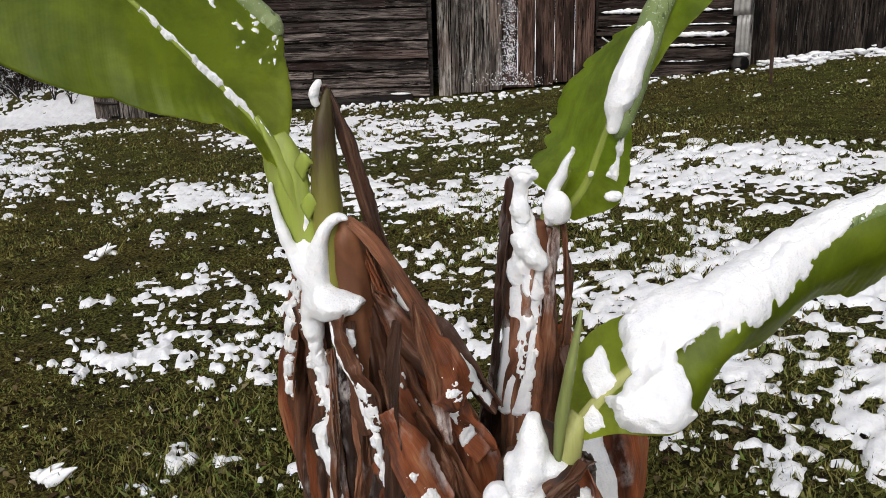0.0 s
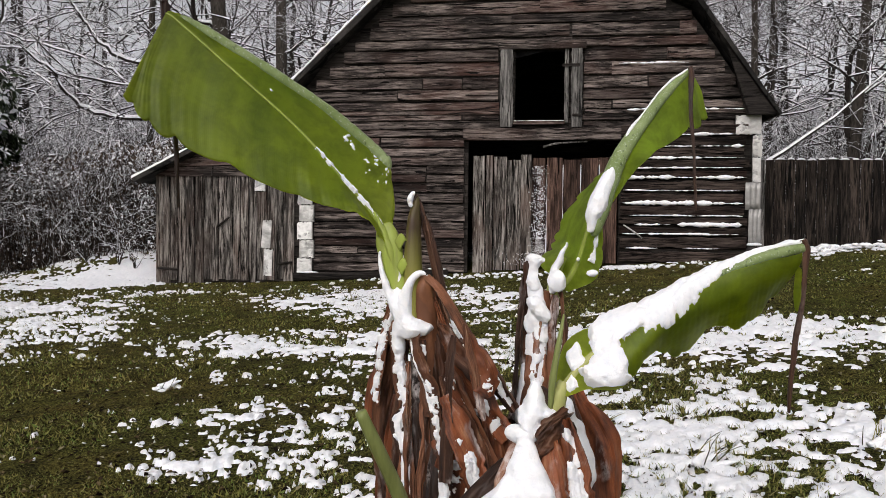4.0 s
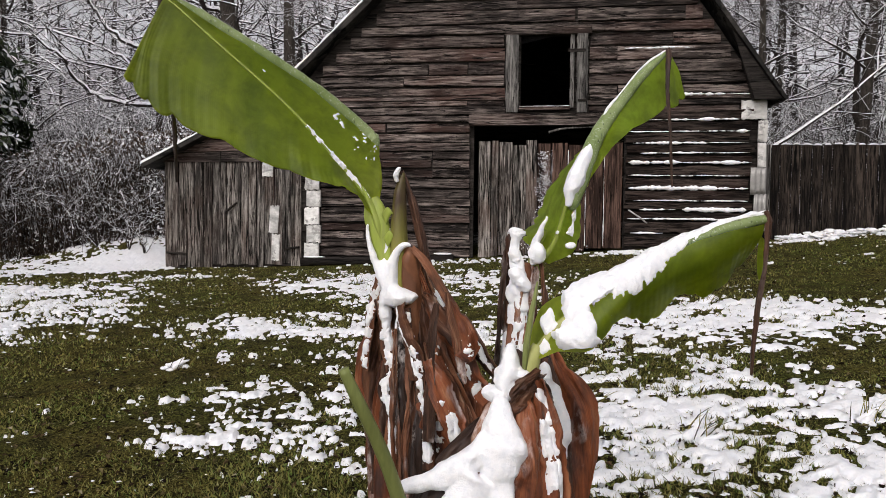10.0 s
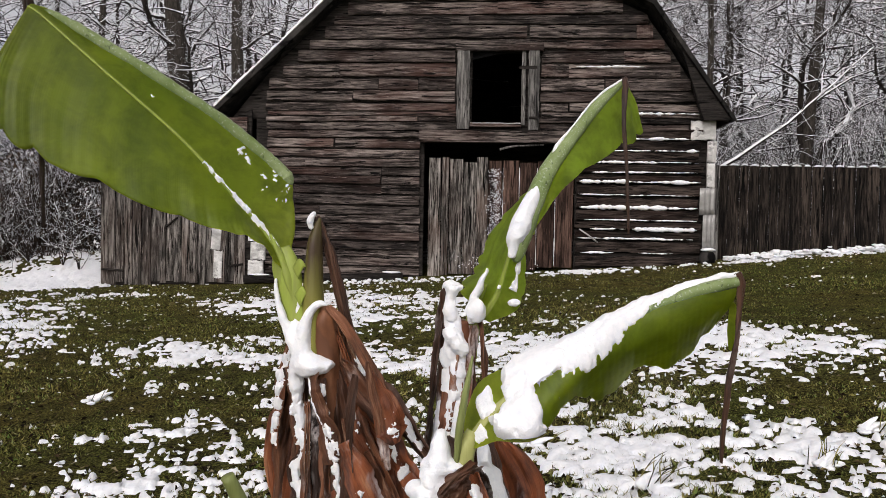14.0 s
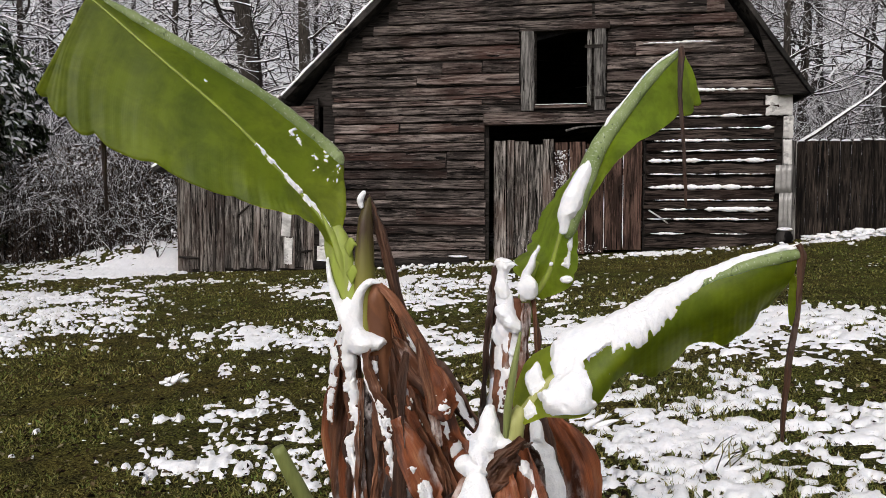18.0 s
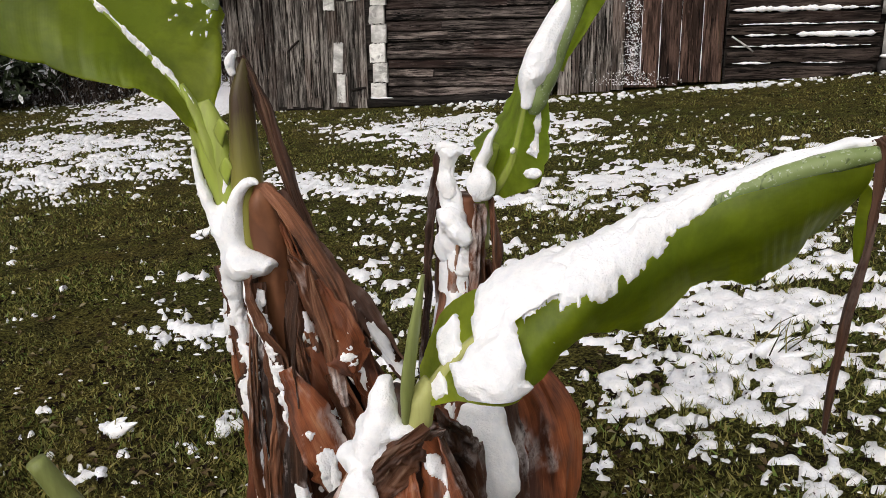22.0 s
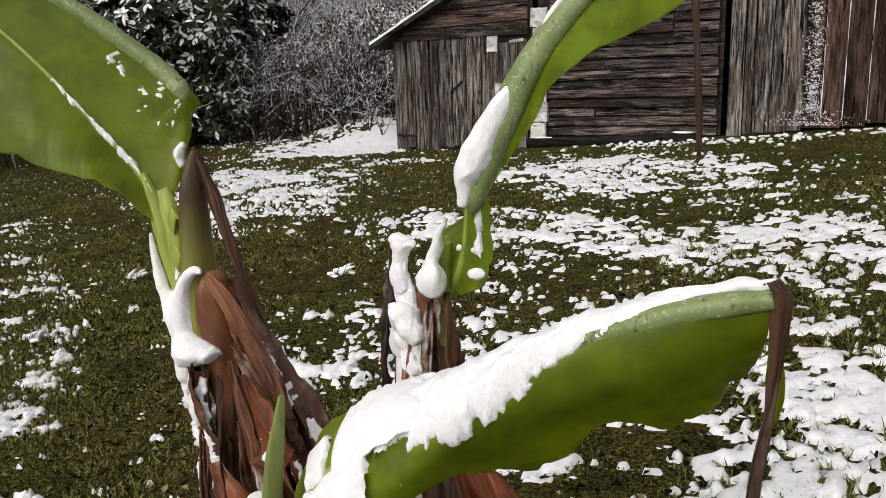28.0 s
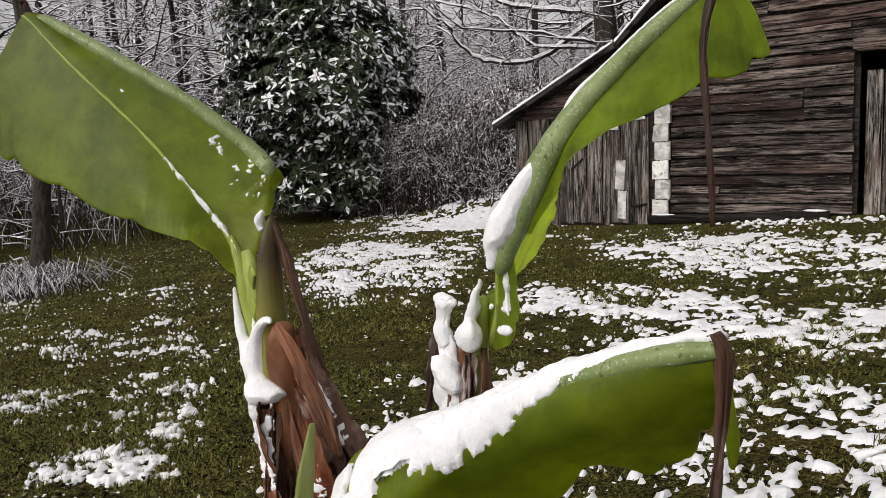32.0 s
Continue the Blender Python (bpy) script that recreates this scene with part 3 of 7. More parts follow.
def piece(name, me, parent, loc, scale, turn=0.0, label=""):
    """A shared mesh under a thing, stretched to its size; turn: degrees about y."""
    ob = new(name, me)
    ob.parent = parent
    ob.matrix_local = Matrix.Translation(loc) @ Matrix.Rotation(radians(turn), 4, "Y") @ Matrix.Diagonal((*scale, 1))
    if label:
        ob["label"] = label
    return ob


KINK_LEFT, KINK_RIGHT, RIDGE = (-1.24, 5.49), (3.80, 5.18), (1.6, 6.13)


def roof_left(z):
    """Where the broken roof line stands over the wall, at a height."""
    x, top = KINK_LEFT
    return x + ((z - top) / 0.936 if z < top else (z - top) * (RIDGE[0] - x) / (RIDGE[1] - top))


def roof_right(z):
    x, top = KINK_RIGHT
    return x - ((z - top) / 1.415 if z < top else (z - top) * (x - RIDGE[0]) / (RIDGE[1] - top))


barn = thing("barn", "old weathered grey plank barn with a gambrel roof and loft opening", "barn")
planks = [plank_mesh("plank", PLANK, 10 + i) for i in range(12)]
logs = [plank_mesh("plank", LOG, 30 + i, bow=0.24, lap=-0.4, n=18) for i in range(12)]

# This dark wall paints shade into board gaps; open at the loft and door.
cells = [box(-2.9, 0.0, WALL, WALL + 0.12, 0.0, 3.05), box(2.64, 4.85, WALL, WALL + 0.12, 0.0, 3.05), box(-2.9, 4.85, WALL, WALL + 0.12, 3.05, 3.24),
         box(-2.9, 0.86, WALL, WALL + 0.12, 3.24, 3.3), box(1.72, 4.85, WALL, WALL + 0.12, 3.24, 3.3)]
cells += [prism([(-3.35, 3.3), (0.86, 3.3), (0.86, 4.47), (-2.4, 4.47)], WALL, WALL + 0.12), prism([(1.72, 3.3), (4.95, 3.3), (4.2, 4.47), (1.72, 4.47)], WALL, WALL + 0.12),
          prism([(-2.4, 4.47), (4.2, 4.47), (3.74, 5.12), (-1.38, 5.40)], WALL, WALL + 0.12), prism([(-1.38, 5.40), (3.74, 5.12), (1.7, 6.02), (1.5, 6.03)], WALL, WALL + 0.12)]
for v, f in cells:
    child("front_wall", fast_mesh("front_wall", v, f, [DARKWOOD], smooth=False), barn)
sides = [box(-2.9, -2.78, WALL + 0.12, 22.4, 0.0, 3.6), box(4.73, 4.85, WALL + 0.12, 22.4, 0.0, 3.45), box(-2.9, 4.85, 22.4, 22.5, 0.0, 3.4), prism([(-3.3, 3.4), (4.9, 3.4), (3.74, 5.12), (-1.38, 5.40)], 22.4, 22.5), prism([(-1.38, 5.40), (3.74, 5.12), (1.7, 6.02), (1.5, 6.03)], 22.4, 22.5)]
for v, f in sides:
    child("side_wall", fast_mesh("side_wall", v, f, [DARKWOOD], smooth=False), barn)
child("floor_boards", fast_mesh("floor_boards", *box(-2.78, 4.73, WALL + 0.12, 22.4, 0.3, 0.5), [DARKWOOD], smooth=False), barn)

roofs = [[(5.13, 3.296), KINK_RIGHT, (3.85, 5.245), (5.19, 3.30)], [(-3.5, 3.385), (-3.53, 3.45), (-1.30, 5.575), KINK_LEFT],
         [KINK_RIGHT, RIDGE, (1.6, 6.23), (3.85, 5.245)], [KINK_LEFT, (-1.30, 5.575), (1.6, 6.23), RIDGE]]
for q in roofs:
    child("roof", fast_mesh("roof", *prism(q, 15.25, 22.8), [ROOFING], smooth=False), barn, "dark old roof slope")
# Dark triangle added in place of the shadow under the right overhang.
child("soffit", fast_mesh("soffit", *prism([(4.68, 3.30), (5.11, 3.30), (4.30, 4.44)], 15.30, 15.49), [DARKWOOD], smooth=False), barn, "dark piece standing in for shade under the eave")


def row(z0, h, spans, meshes, r, thick=0.075, out=15.545):
    """One course of boards, cut into spans of x."""
    for a, b in spans:
        while b - a > 0.15:
            n = min(b - a, r.uniform(1.6, 4.2))
            if b - a - n < 0.5:
                n = b - a
            tilt = r.uniform(-0.35, 0.35)
            piece("plank", meshes[int(r.integers(12))], barn, (a, out + r.uniform(-0.014, 0.014), z0 + r.uniform(-0.008, 0.008)), (n - 0.012, thick, h * r.uniform(0.87, 0.96)), tilt)
            a += n


r = np.random.default_rng(5)
# Courses from the ground up, and where boards of one course meet.
LEVELS = [0.608, 0.768, 0.929, 1.069, 1.209, 1.359, 1.509, 1.669, 1.839, 2.019, 2.189, 2.338, 2.488, 2.648, 2.807, 2.986, 3.116, 3.265, 3.365, 3.454, 3.613, 3.812, 4.03, 4.279, 4.497, 4.676, 4.923, 5.092, 5.329, 5.52, 5.70, 5.88, 6.02]
JOINTS = {2.019: (-0.67,), 2.189: (-0.67,), 2.338: (-0.67,), 2.807: (-1.5,), 3.116: (-2.1, 2.9), 3.265: (-0.05,), 3.454: (2.5,), 3.613: (-1.2,), 3.812: (-0.75, -0.05, 3.1), 4.03: (-1.43, 2.5),
          4.279: (-2.13, 3.4), 4.497: (2.45,), 4.676: (1.81, 3.6), 4.923: (0.79,), 5.092: (1.28,), 5.329: (0.2, 2.4), 5.52: (1.1,), 0.929: (-1.9,), 1.359: (-1.2,), 1.669: (-1.75,), 2.488: (-2.0,)}
for z, top in zip(LEVELS, LEVELS[1:]):
    left, right = (max(roof_left(top) + 0.12, -2.72) if top > 3.3 else -2.70), min(roof_right(top) - 0.1, 4.52 if z < 3.3 else 4.9)
    spans = [(left, 0.0)] if z < 2.98 else [(left, 0.0), (2.66, right)] if z < 3.1 else [(left, 0.585), (2.03, right)] if z < 4.4 else [(left, right)]
    for a, b in spans:
        cuts = [a] + sorted(x for x in JOINTS.get(z, ()) if a + 0.2 < x < b - 0.2) + [b]
        for u, v in zip(cuts, cuts[1:]):
            piece("plank", planks[int(r.integers(12))], barn, (u, 15.545 + r.uniform(-0.016, 0.016), z + r.uniform(-0.006, 0.006)), (v - u - 0.012, 0.075, (top - z) * r.uniform(0.90, 0.98)), r.uniform(-0.3, 0.3))
# Rough courses beside the door, each standing proud of the one above so that snow lies on it.
courses = [0.86, 1.09, 1.33, 1.49, 1.64, 1.85, 2.06, 2.28, 2.44, 2.61, 2.80, 3.0]
for a, b in zip(courses, courses[1:] + [3.2]):
    row(a, b - a - 0.02, [(2.67, 4.70 + r.uniform(-0.06, 0.04))], logs, r, 0.10, 15.50)
ledges = [(1.33, 3.1, 4.6, 0.018), (1.49, 3.6, 4.66, 0.032), (1.49, 2.9, 3.5, 0.015), (1.85, 2.7, 4.66, 0.036), (2.06, 3.5, 4.6, 0.016), (2.28, 2.7, 4.7, 0.034), (2.44, 2.9, 4.1, 0.014),
          (2.61, 2.75, 4.0, 0.022), (2.80, 3.9, 4.66, 0.026), (3.0, 3.3, 4.5, 0.02), (3.42, 2.75, 4.3, 0.026), (4.2, 2.6, 3.75, 0.014), (1.09, 2.75, 3.3, 0.018), (1.64, 2.8, 3.9, 0.012), (1.09, 3.7, 4.3, 0.014),
          (1.33, 2.7, 3.1, 0.009), (1.64, 3.9, 4.66, 0.012), (2.06, 2.7, 3.5, 0.010), (2.44, 4.1, 4.66, 0.012), (2.61, 4.0, 4.66, 0.010), (2.80, 2.7, 3.9, 0.010), (3.0, 2.75, 3.3, 0.009), (3.42, 4.3, 4.7, 0.012)]
for n, (z, a, b, t) in enumerate(ledges):
    k = int((b - a) / 0.03)
    xs = np.linspace(a, b, k)
    P = np.stack([xs, 15.497 + 0.008 * vnoise(xs * 3, xs * 0 + n, n), z + 0.004 + 0.006 * vnoise(xs * 6, xs * 0 + n, n + 3)], 1)
    R = 1.35 * t * np.clip(0.8 + 0.5 * vnoise(xs * 3, xs * 0 + 9 * n, n + 7) + 0.35 * vnoise(xs * 11, xs * 0 + 5 * n, n + 9) + 0.45 * vnoise(xs * 31, xs * 0 + 3 * n, n + 12), 0.04, 1.6) * np.clip(np.minimum(xs - a, b - xs) / 0.08, 0.12, 1)
    s = new("snow_ledge", fast_mesh("snow_ledge", *tube(P, R, 6, squash=0.8), [SNOW]))
    tagged(s, "thin line of snow on a barn wall board", "snow", "snow on the barn boards")

# Header over the door and the loft opening with its frame.
child("door_header", fast_mesh("door_header", *box(-0.02, 2.66, 15.47, 15.66, 2.925, 3.12), [PLANK], smooth=False), barn, "heavy weathered timber header")
hatch = child("loft_opening", fast_mesh("loft_opening", *box(0.58, 2.06, 15.485, 15.60, 4.47, 4.60), [PLANK], smooth=False), barn, "open unglazed loft opening with a grey board frame")
jamb = plank_mesh("jamb", TRIM, 50, along="z", lap=0.1)
for x, w, z0, z1 in ((0.60, 0.235, 3.14, 4.49), (1.81, 0.20, 3.13, 4.48)):
    ob = piece("jamb", jamb, barn, (x, 15.49, z0), (w, 0.05, z1 - z0))
    ob.parent = hatch
ob = piece("jamb", jamb, hatch, (1.70, 15.53, 3.22), (0.075, 0.06, 1.24))
for q in ((1.66, 1.96, 15.475, 15.488, 4.16, 4.21), (1.84, 1.99, 15.475, 15.488, 3.32, 3.36)):
    child("hinge", fast_mesh("hinge", *box(*q), [DARKWOOD], smooth=False), hatch, "rusty strap hinge")
child("sill", fast_mesh("sill", *box(0.84, 1.71, 15.50, 15.66, 3.19, 3.245), [PLANK], smooth=False), hatch)
s = new("snow_ledge", fast_mesh("snow_ledge", *tube(np.stack([np.linspace(0.85, 1.7, 18), np.full(18, 15.52), 3.252 + 0.004 * vnoise(np.arange(18) * 0.7, np.arange(18) * 0.0, 3)], 1), np.full(18, 0.006), 6), [SNOW]))
tagged(s, "thin line of snow on the loft sill", "snow", "snow on the barn boards")

# The door of upright boards, sagging under its header.
door = new("door")
door.parent = barn
tagged(door, "closed plank door, grey boards beside brown ones with snow in the gaps")
doors = [plank_mesh("board", BOARD, 60 + i, along="z", bow=0.03, lap=0.05) for i in range(3)], [plank_mesh("board", DOORWOOD, 70 + i, along="z", bow=0.03, lap=0.05) for i in range(3)]
edges = [0.15, 0.37, 0.50, 0.74, 0.98, 1.18, 1.42, 1.70, 2.0, 2.30, 2.62]
for n, (a, b) in enumerate(zip(edges, edges[1:])):
    lo = 0.62 + 0.09 * a
    piece("board", doors[0 if n < 5 else 1][n % 3], door, (a + 0.006, 15.55 + 0.008 * (n % 3), lo), (b - a - 0.012, 0.035, 2.68 - 0.02 * (n % 4) - 0.02 * a - lo), r.uniform(-0.3, 0.3))
for x in (1.425, 1.70, 2.0, 2.31):
    zs = np.linspace(0.85, 2.5, 40)
    P = np.stack([np.full(40, x), np.full(40, 15.552), zs], 1)
    tagged(new("snow_seam", fast_mesh("snow_seam", *tube(P, 0.008 * np.clip(0.5 + vnoise(zs * 5, zs * 0 + x * 9, 2), 0.1, 1.3), 6), [SNOW])), "snow caught in a gap between door boards", "snow", "snow in the door gaps")
fleck = []
for n in range(1300):
    u = r.random() ** 1.7
    z = 0.78 + 1.7 * u
    fleck.append(lump((1.30 + r.normal(0, 0.06) + (0.25 * r.normal() if u < 0.12 else 0), 15.545, z), np.array((0.007, 0.005, 0.006)) * r.uniform(0.4, 1.6), n, 0.4, 4, 5))
tagged(new("snow_flecks", fast_mesh("snow_flecks", *joined(fleck), [SNOW])), "wet snow blown against the barn door boards", "snow", kind="stuff")
stick = thing("stick", "pale bare stick wedged above the barn door", "stick")
child("branch", fast_mesh("branch", *tube(spline([(1.36, 15.52, 2.80), (1.6, 15.5, 2.86), (2.1, 15.53, 2.89)], 8), np.linspace(0.025, 0.012, 8), 6), [TRIM]), stick)
child("latch", fast_mesh("latch", *tube(spline([(0.55, 15.52, 0.85), (0.58, 15.51, 0.95), (0.63, 15.52, 1.08)], 6), np.full(6, 0.014), 6), [TRIM]), door, "bent pale latch stick")
child("jamb_post", fast_mesh("jamb_post", *box(-0.02, 0.06, 15.62, 15.72, 0.55, 2.93), [DARKWOOD], smooth=False), barn)
slat = thing("loose_slat", "loose snow-dusted slat leaning on the barn wall", "slat")
child("board", fast_mesh("board", *tube([(2.72, 15.46, 1.48), (2.9, 15.45, 1.36), (3.03, 15.46, 1.26)], [0.03, 0.035, 0.03], 4, squash=0.4), [WHITEPAINT]), slat)

# Painted corner boards.
white = [plank_mesh("corner_board", WHITEPAINT, 80 + i, bow=0.1, lap=0.1) for i in range(3)]
z = 0.53
n = 0
while z < 2.42:
    h = 0.27 + 0.06 * r.random()
    piece("corner_board", white[n % 3], barn, (-2.985 + 0.02 * (n % 2), 15.46 + 0.02 * (n % 2), z), (0.27 + 0.02 * r.random(), 0.06, h * 1.02), r.uniform(-1.5, 1.5))
    z += h
    n += 1
for x, w, z, h, t in ((4.52, 0.40, 2.99, 0.33, 0), (4.79, 0.14, 2.62, 0.37, 1), (4.80, 0.13, 2.2, 0.42, -1)):
    piece("corner_board", white[n % 3], barn, (x, 15.47, z), (w, 0.06, h), t)
    n += 1
tin = mat("dull_tin", 0.45)
put(tin[1], tin[2].inputs["Base Color"], mix(tin[1], noise_tex(tin[1], place(tin[1], (9, 9, 9)), 1.0, 4), (0.17, 0.165, 0.155), (0.46, 0.45, 0.43)))
tin[2].inputs["Metallic"].default_value = 0.5
for x0, x1, z0, z1 in ((4.68, 4.93, 1.75, 2.2), (4.74, 4.94, 1.2, 1.76)):
    k = 13
    xs = np.linspace(x0, x1, k)
    G = np.stack([np.stack([xs, 15.455 + 0.012 * np.sin(np.arange(k) * 1.6) - 0.01 * s, np.full(k, z0 + (z1 - z0) * s)], 1) for s in np.linspace(0, 1, 5)])
    V, F, uv = shell(G, 0.004)
    child("tin_patch", fast_mesh("tin_patch", V, F, [tin[0]]), barn, "ribbed grey tin patch")
footing = thing("footing_block", "dark stone footing block capped with snow beside the barn", "block", at=(4.83, 15.45, 0.93))
child("stone", fast_mesh("stone", *lump((4.83, 15.45, 1.03), (0.13, 0.12, 0.15), 4, 0.2), [ROOFING]), footing)
child("snow_cap", fast_mesh("snow_cap", *lump((4.83, 15.44, 1.175), (0.12, 0.1, 0.03), 6, 0.3), [SNOW]), footing, "white snow cap")
sill_beam = thing("ground_beam", "dark timber lying along the foot of the barn wall", "beam", at=(-1.6, 15.38, 0.5))
child("timber", fast_mesh("timber", *tube(np.stack([np.linspace(-3.0, -0.25, 12), np.full(12, 15.36), np.linspace(0.50, 0.60, 12)], 1), np.full(12, 0.075), 8, wobble=0.2, phase=0.39), [DARKWOOD]), sill_beam)
child("snow_cap", fast_mesh("snow_cap", *joined([lump((-0.45, 15.34, 0.685), (0.16, 0.05, 0.02), 3, 0.3), lump((-2.75, 15.34, 0.59), (0.2, 0.05, 0.018), 5, 0.3)]), [SNOW]), sill_beam, "white snow cap")

# ---- lean-to shed ----
shed = thing("lean_to_shed", "grey weathered lean-to shed with upright boards and snowy roof edge", "shed")
FRONT = 15.42
uprights = [plank_mesh("board", BOARD, 90 + i, along="z", bow=0.05, lap=0.05) for i in range(6)]
sx = [-5.64, -5.50, -5.36, -5.20, -5.05, -4.89, -4.72, -4.56, -4.44, -4.31, -4.16, -4.02, -3.87, -3.72, -3.52, -3.38, -3.22, -3.02]
for n, (a, b) in enumerate(zip(sx, sx[1:])):
    lo = 0.30 + 0.05 * (a + 5.6) + r.uniform(-0.05, 0.09)
    hi = 2.30 + r.uniform(-0.02, 0.02) - (0.12 if n > 13 else 0)
    piece("board", uprights[n % 6], shed, (a + 0.004, FRONT + r.uniform(-0.012, 0.012), lo), (b - a - 0.008, 0.03, hi - lo), r.uniform(-0.4, 0.4))
child("back_wall", fast_mesh("back_wall", *joined([prism([(-5.62, 0.1), (-2.95, 0.2), (-2.95, 3.45), (-5.62, 2.22)], FRONT + 0.05, FRONT + 0.12), box(-5.64, -5.56, FRONT + 0.12, 20.2, 0.1, 2.2), box(-5.6, -2.92, 20.1, 20.2, 0.1, 2.3)]), [DARKWOOD], smooth=False), shed)
for q in ([(-5.68, 2.28), (-3.0, 2.28), (-3.0, 2.50), (-5.35, 2.44)], [(-5.30, 2.46), (-3.0, 2.52), (-3.0, 2.78), (-4.75, 2.74)], [(-4.70, 2.76), (-3.0, 2.80), (-3.0, 3.05), (-4.16, 3.03)], [(-4.12, 3.05), (-3.0, 3.07), (-3.0, 3.30), (-3.66, 3.29)]):
    child("gable_board", fast_mesh("gable_board", *prism(q, FRONT - 0.035, FRONT + 0.03), [PLANK], smooth=False), shed)
child("roof", fast_mesh("roof", *prism([(-5.90, 2.16), (-3.48, 3.34), (-3.50, 3.42), (-5.93, 2.225)], 15.10, 20.5), [ROOFING], smooth=False), shed, "thin overhanging roof")
for x, z, w, h, t in ((-3.75, 2.02, 0.2, 0.27, 2), (-3.63, 1.0, 0.17, 0.52, 4), (-3.58, 0.5, 0.15, 0.5, 2), (-3.33, 2.15, 0.26, 0.05, -4)):
    piece("white_patch", white[n % 3], shed, (x, FRONT - 0.03, z), (w, 0.025, h), t, "flaking white painted patch")
    n += 1
for x0, z0, x1, z1 in ((-4.45, 1.36, -4.22, 1.55), (-5.6, 0.62, -5.2, 0.60), (-4.55, 2.10, -4.53, 2.46), (-3.30, 0.72, -3.04, 0.76)):
    child("strap_hinge", fast_mesh("strap_hinge", *tube([(x0, FRONT - 0.035, z0), ((x0 + x1) / 2, FRONT - 0.045, (z0 + z1) / 2), (x1, FRONT - 0.035, z1)], [0.018, 0.022, 0.016], 4), [DARKWOOD], smooth=False), shed, "dark strap hinge")


def roof_snow(name, a, b, y0, y1, thick):
    """Lumpy snow along a roof slope from a to b, in x and z."""
    n, m = 60, 30
    s, y = np.linspace(0, 1, n), np.linspace(y0, y1, m)
    S, Y = np.meshgrid(s, y, indexing="ij")
    t = thick * (0.7 + 0.5 * fbm(S * 30, Y * 3, 8, 2))
    G = np.stack([a[0] + (b[0] - a[0]) * S, Y, a[1] + (b[1] - a[1]) * S], -1)
    top = G + np.stack([0 * S, 0 * S, t], -1)
    V = np.concatenate([G.reshape(-1, 3), top.reshape(-1, 3)])
    F = [grid_faces(n, m, n * m)]
    e = np.arange(n - 1) * m
    F.append(np.stack([e, e + m, e + m + n * m, e + n * m], 1))
    F.append(np.stack([np.arange(m - 1), np.arange(m - 1) + n * m, np.arange(1, m) + n * m, np.arange(1, m)], 1))
    tagged(new(name, fast_mesh(name, V, np.concatenate(F), [SNOW])), "thin layer of snow on the old roof", "snow", "snow on the roofs")


roof_snow("roof_snow", (-5.93, 2.225), (-3.52, 3.42), 15.09, 20.4, 0.05)
roof_snow("roof_snow", (-3.55, 3.44), (-1.31, 5.58), 15.24, 22.7, 0.065)
roof_snow("roof_snow", (-1.30, 5.58), (1.6, 6.235), 15.24, 22.7, 0.04)
roof_snow("roof_snow", (1.6, 6.235), (3.85, 5.25), 15.24, 22.7, 0.04)

# ---- fence ----
fence = thing("fence", "dark brown upright board fence with snow along the top", "fence")
pickets = [plank_mesh("board", FENCEWOOD, 110 + i, along="z", bow=0.02, lap=0.03) for i in range(6)]
caps = []
x = 5.14
n = 0
while x < 15:
    w = r.uniform(0.15, 0.2)
    lo, hi = float(rise(x, 16)) - 0.02, 2.63 + r.uniform(-0.012, 0.012)
    piece("board", pickets[n % 6], fence, (x, 16.0 + r.uniform(-0.006, 0.006), lo), (w - 0.009, 0.022, hi - lo), r.uniform(-0.25, 0.25))
    caps.append(tube(np.stack([np.linspace(x + 0.015, x + w - 0.02, 5), np.full(5, 16.01), hi + np.array([-0.012, 0.004, 0.008, 0.004, -0.012])], 1), [0.008, 0.016, 0.018, 0.015, 0.008], 6, seed=n))
    x += w
    n += 1
child("post", fast_mesh("post", *box(5.02, 5.12, 15.93, 16.03, 0.8, 2.62), [TRIM], smooth=False), fence, "pale grey post")
for z in (1.35, 2.3):
    child("rail", fast_mesh("rail", *box(5.1, 15.0, 16.03, 16.08, z, z + 0.09), [FENCEWOOD], smooth=False), fence)
tagged(new("fence_snow", fast_mesh("fence_snow", *joined(caps), [SNOW])), "small snow caps along the fence top", "snow", kind="stuff")

r = np.random.default_rng(19)
bank = []
for n in range(420):
    x = r.uniform(5.15, 12.5)
    y = 15.80 + 0.14 * r.normal() - 0.1
    size = r.uniform(0.015, 0.065)
    bank.append(lump((x, min(y, 15.93), float(rise(x, y)) + 0.35 * size + 0.03 * abs(r.normal())), (size * 1.3, size, size * r.uniform(0.35, 0.7)), n, 0.7, 7, 10))
for n in range(150):
    x = 1.0 + 2.0 * round(r.uniform(-1.4, 2.0)) + 0.5 * r.normal()
    y = 15.28 - 0.3 * abs(r.normal())
    size = r.uniform(0.010, 0.036)
    bank.append(lump((x, y, float(rise(x, y)) + 0.4 * size + 0.01), (size * 1.3, size, size * 0.7), n, 0.5, 6, 8))
tagged(new("snow_bank", fast_mesh("snow_bank", *joined(bank), [SNOW])), "clumped snow piled along the foot of fence and barn", "snow", kind="stuff")

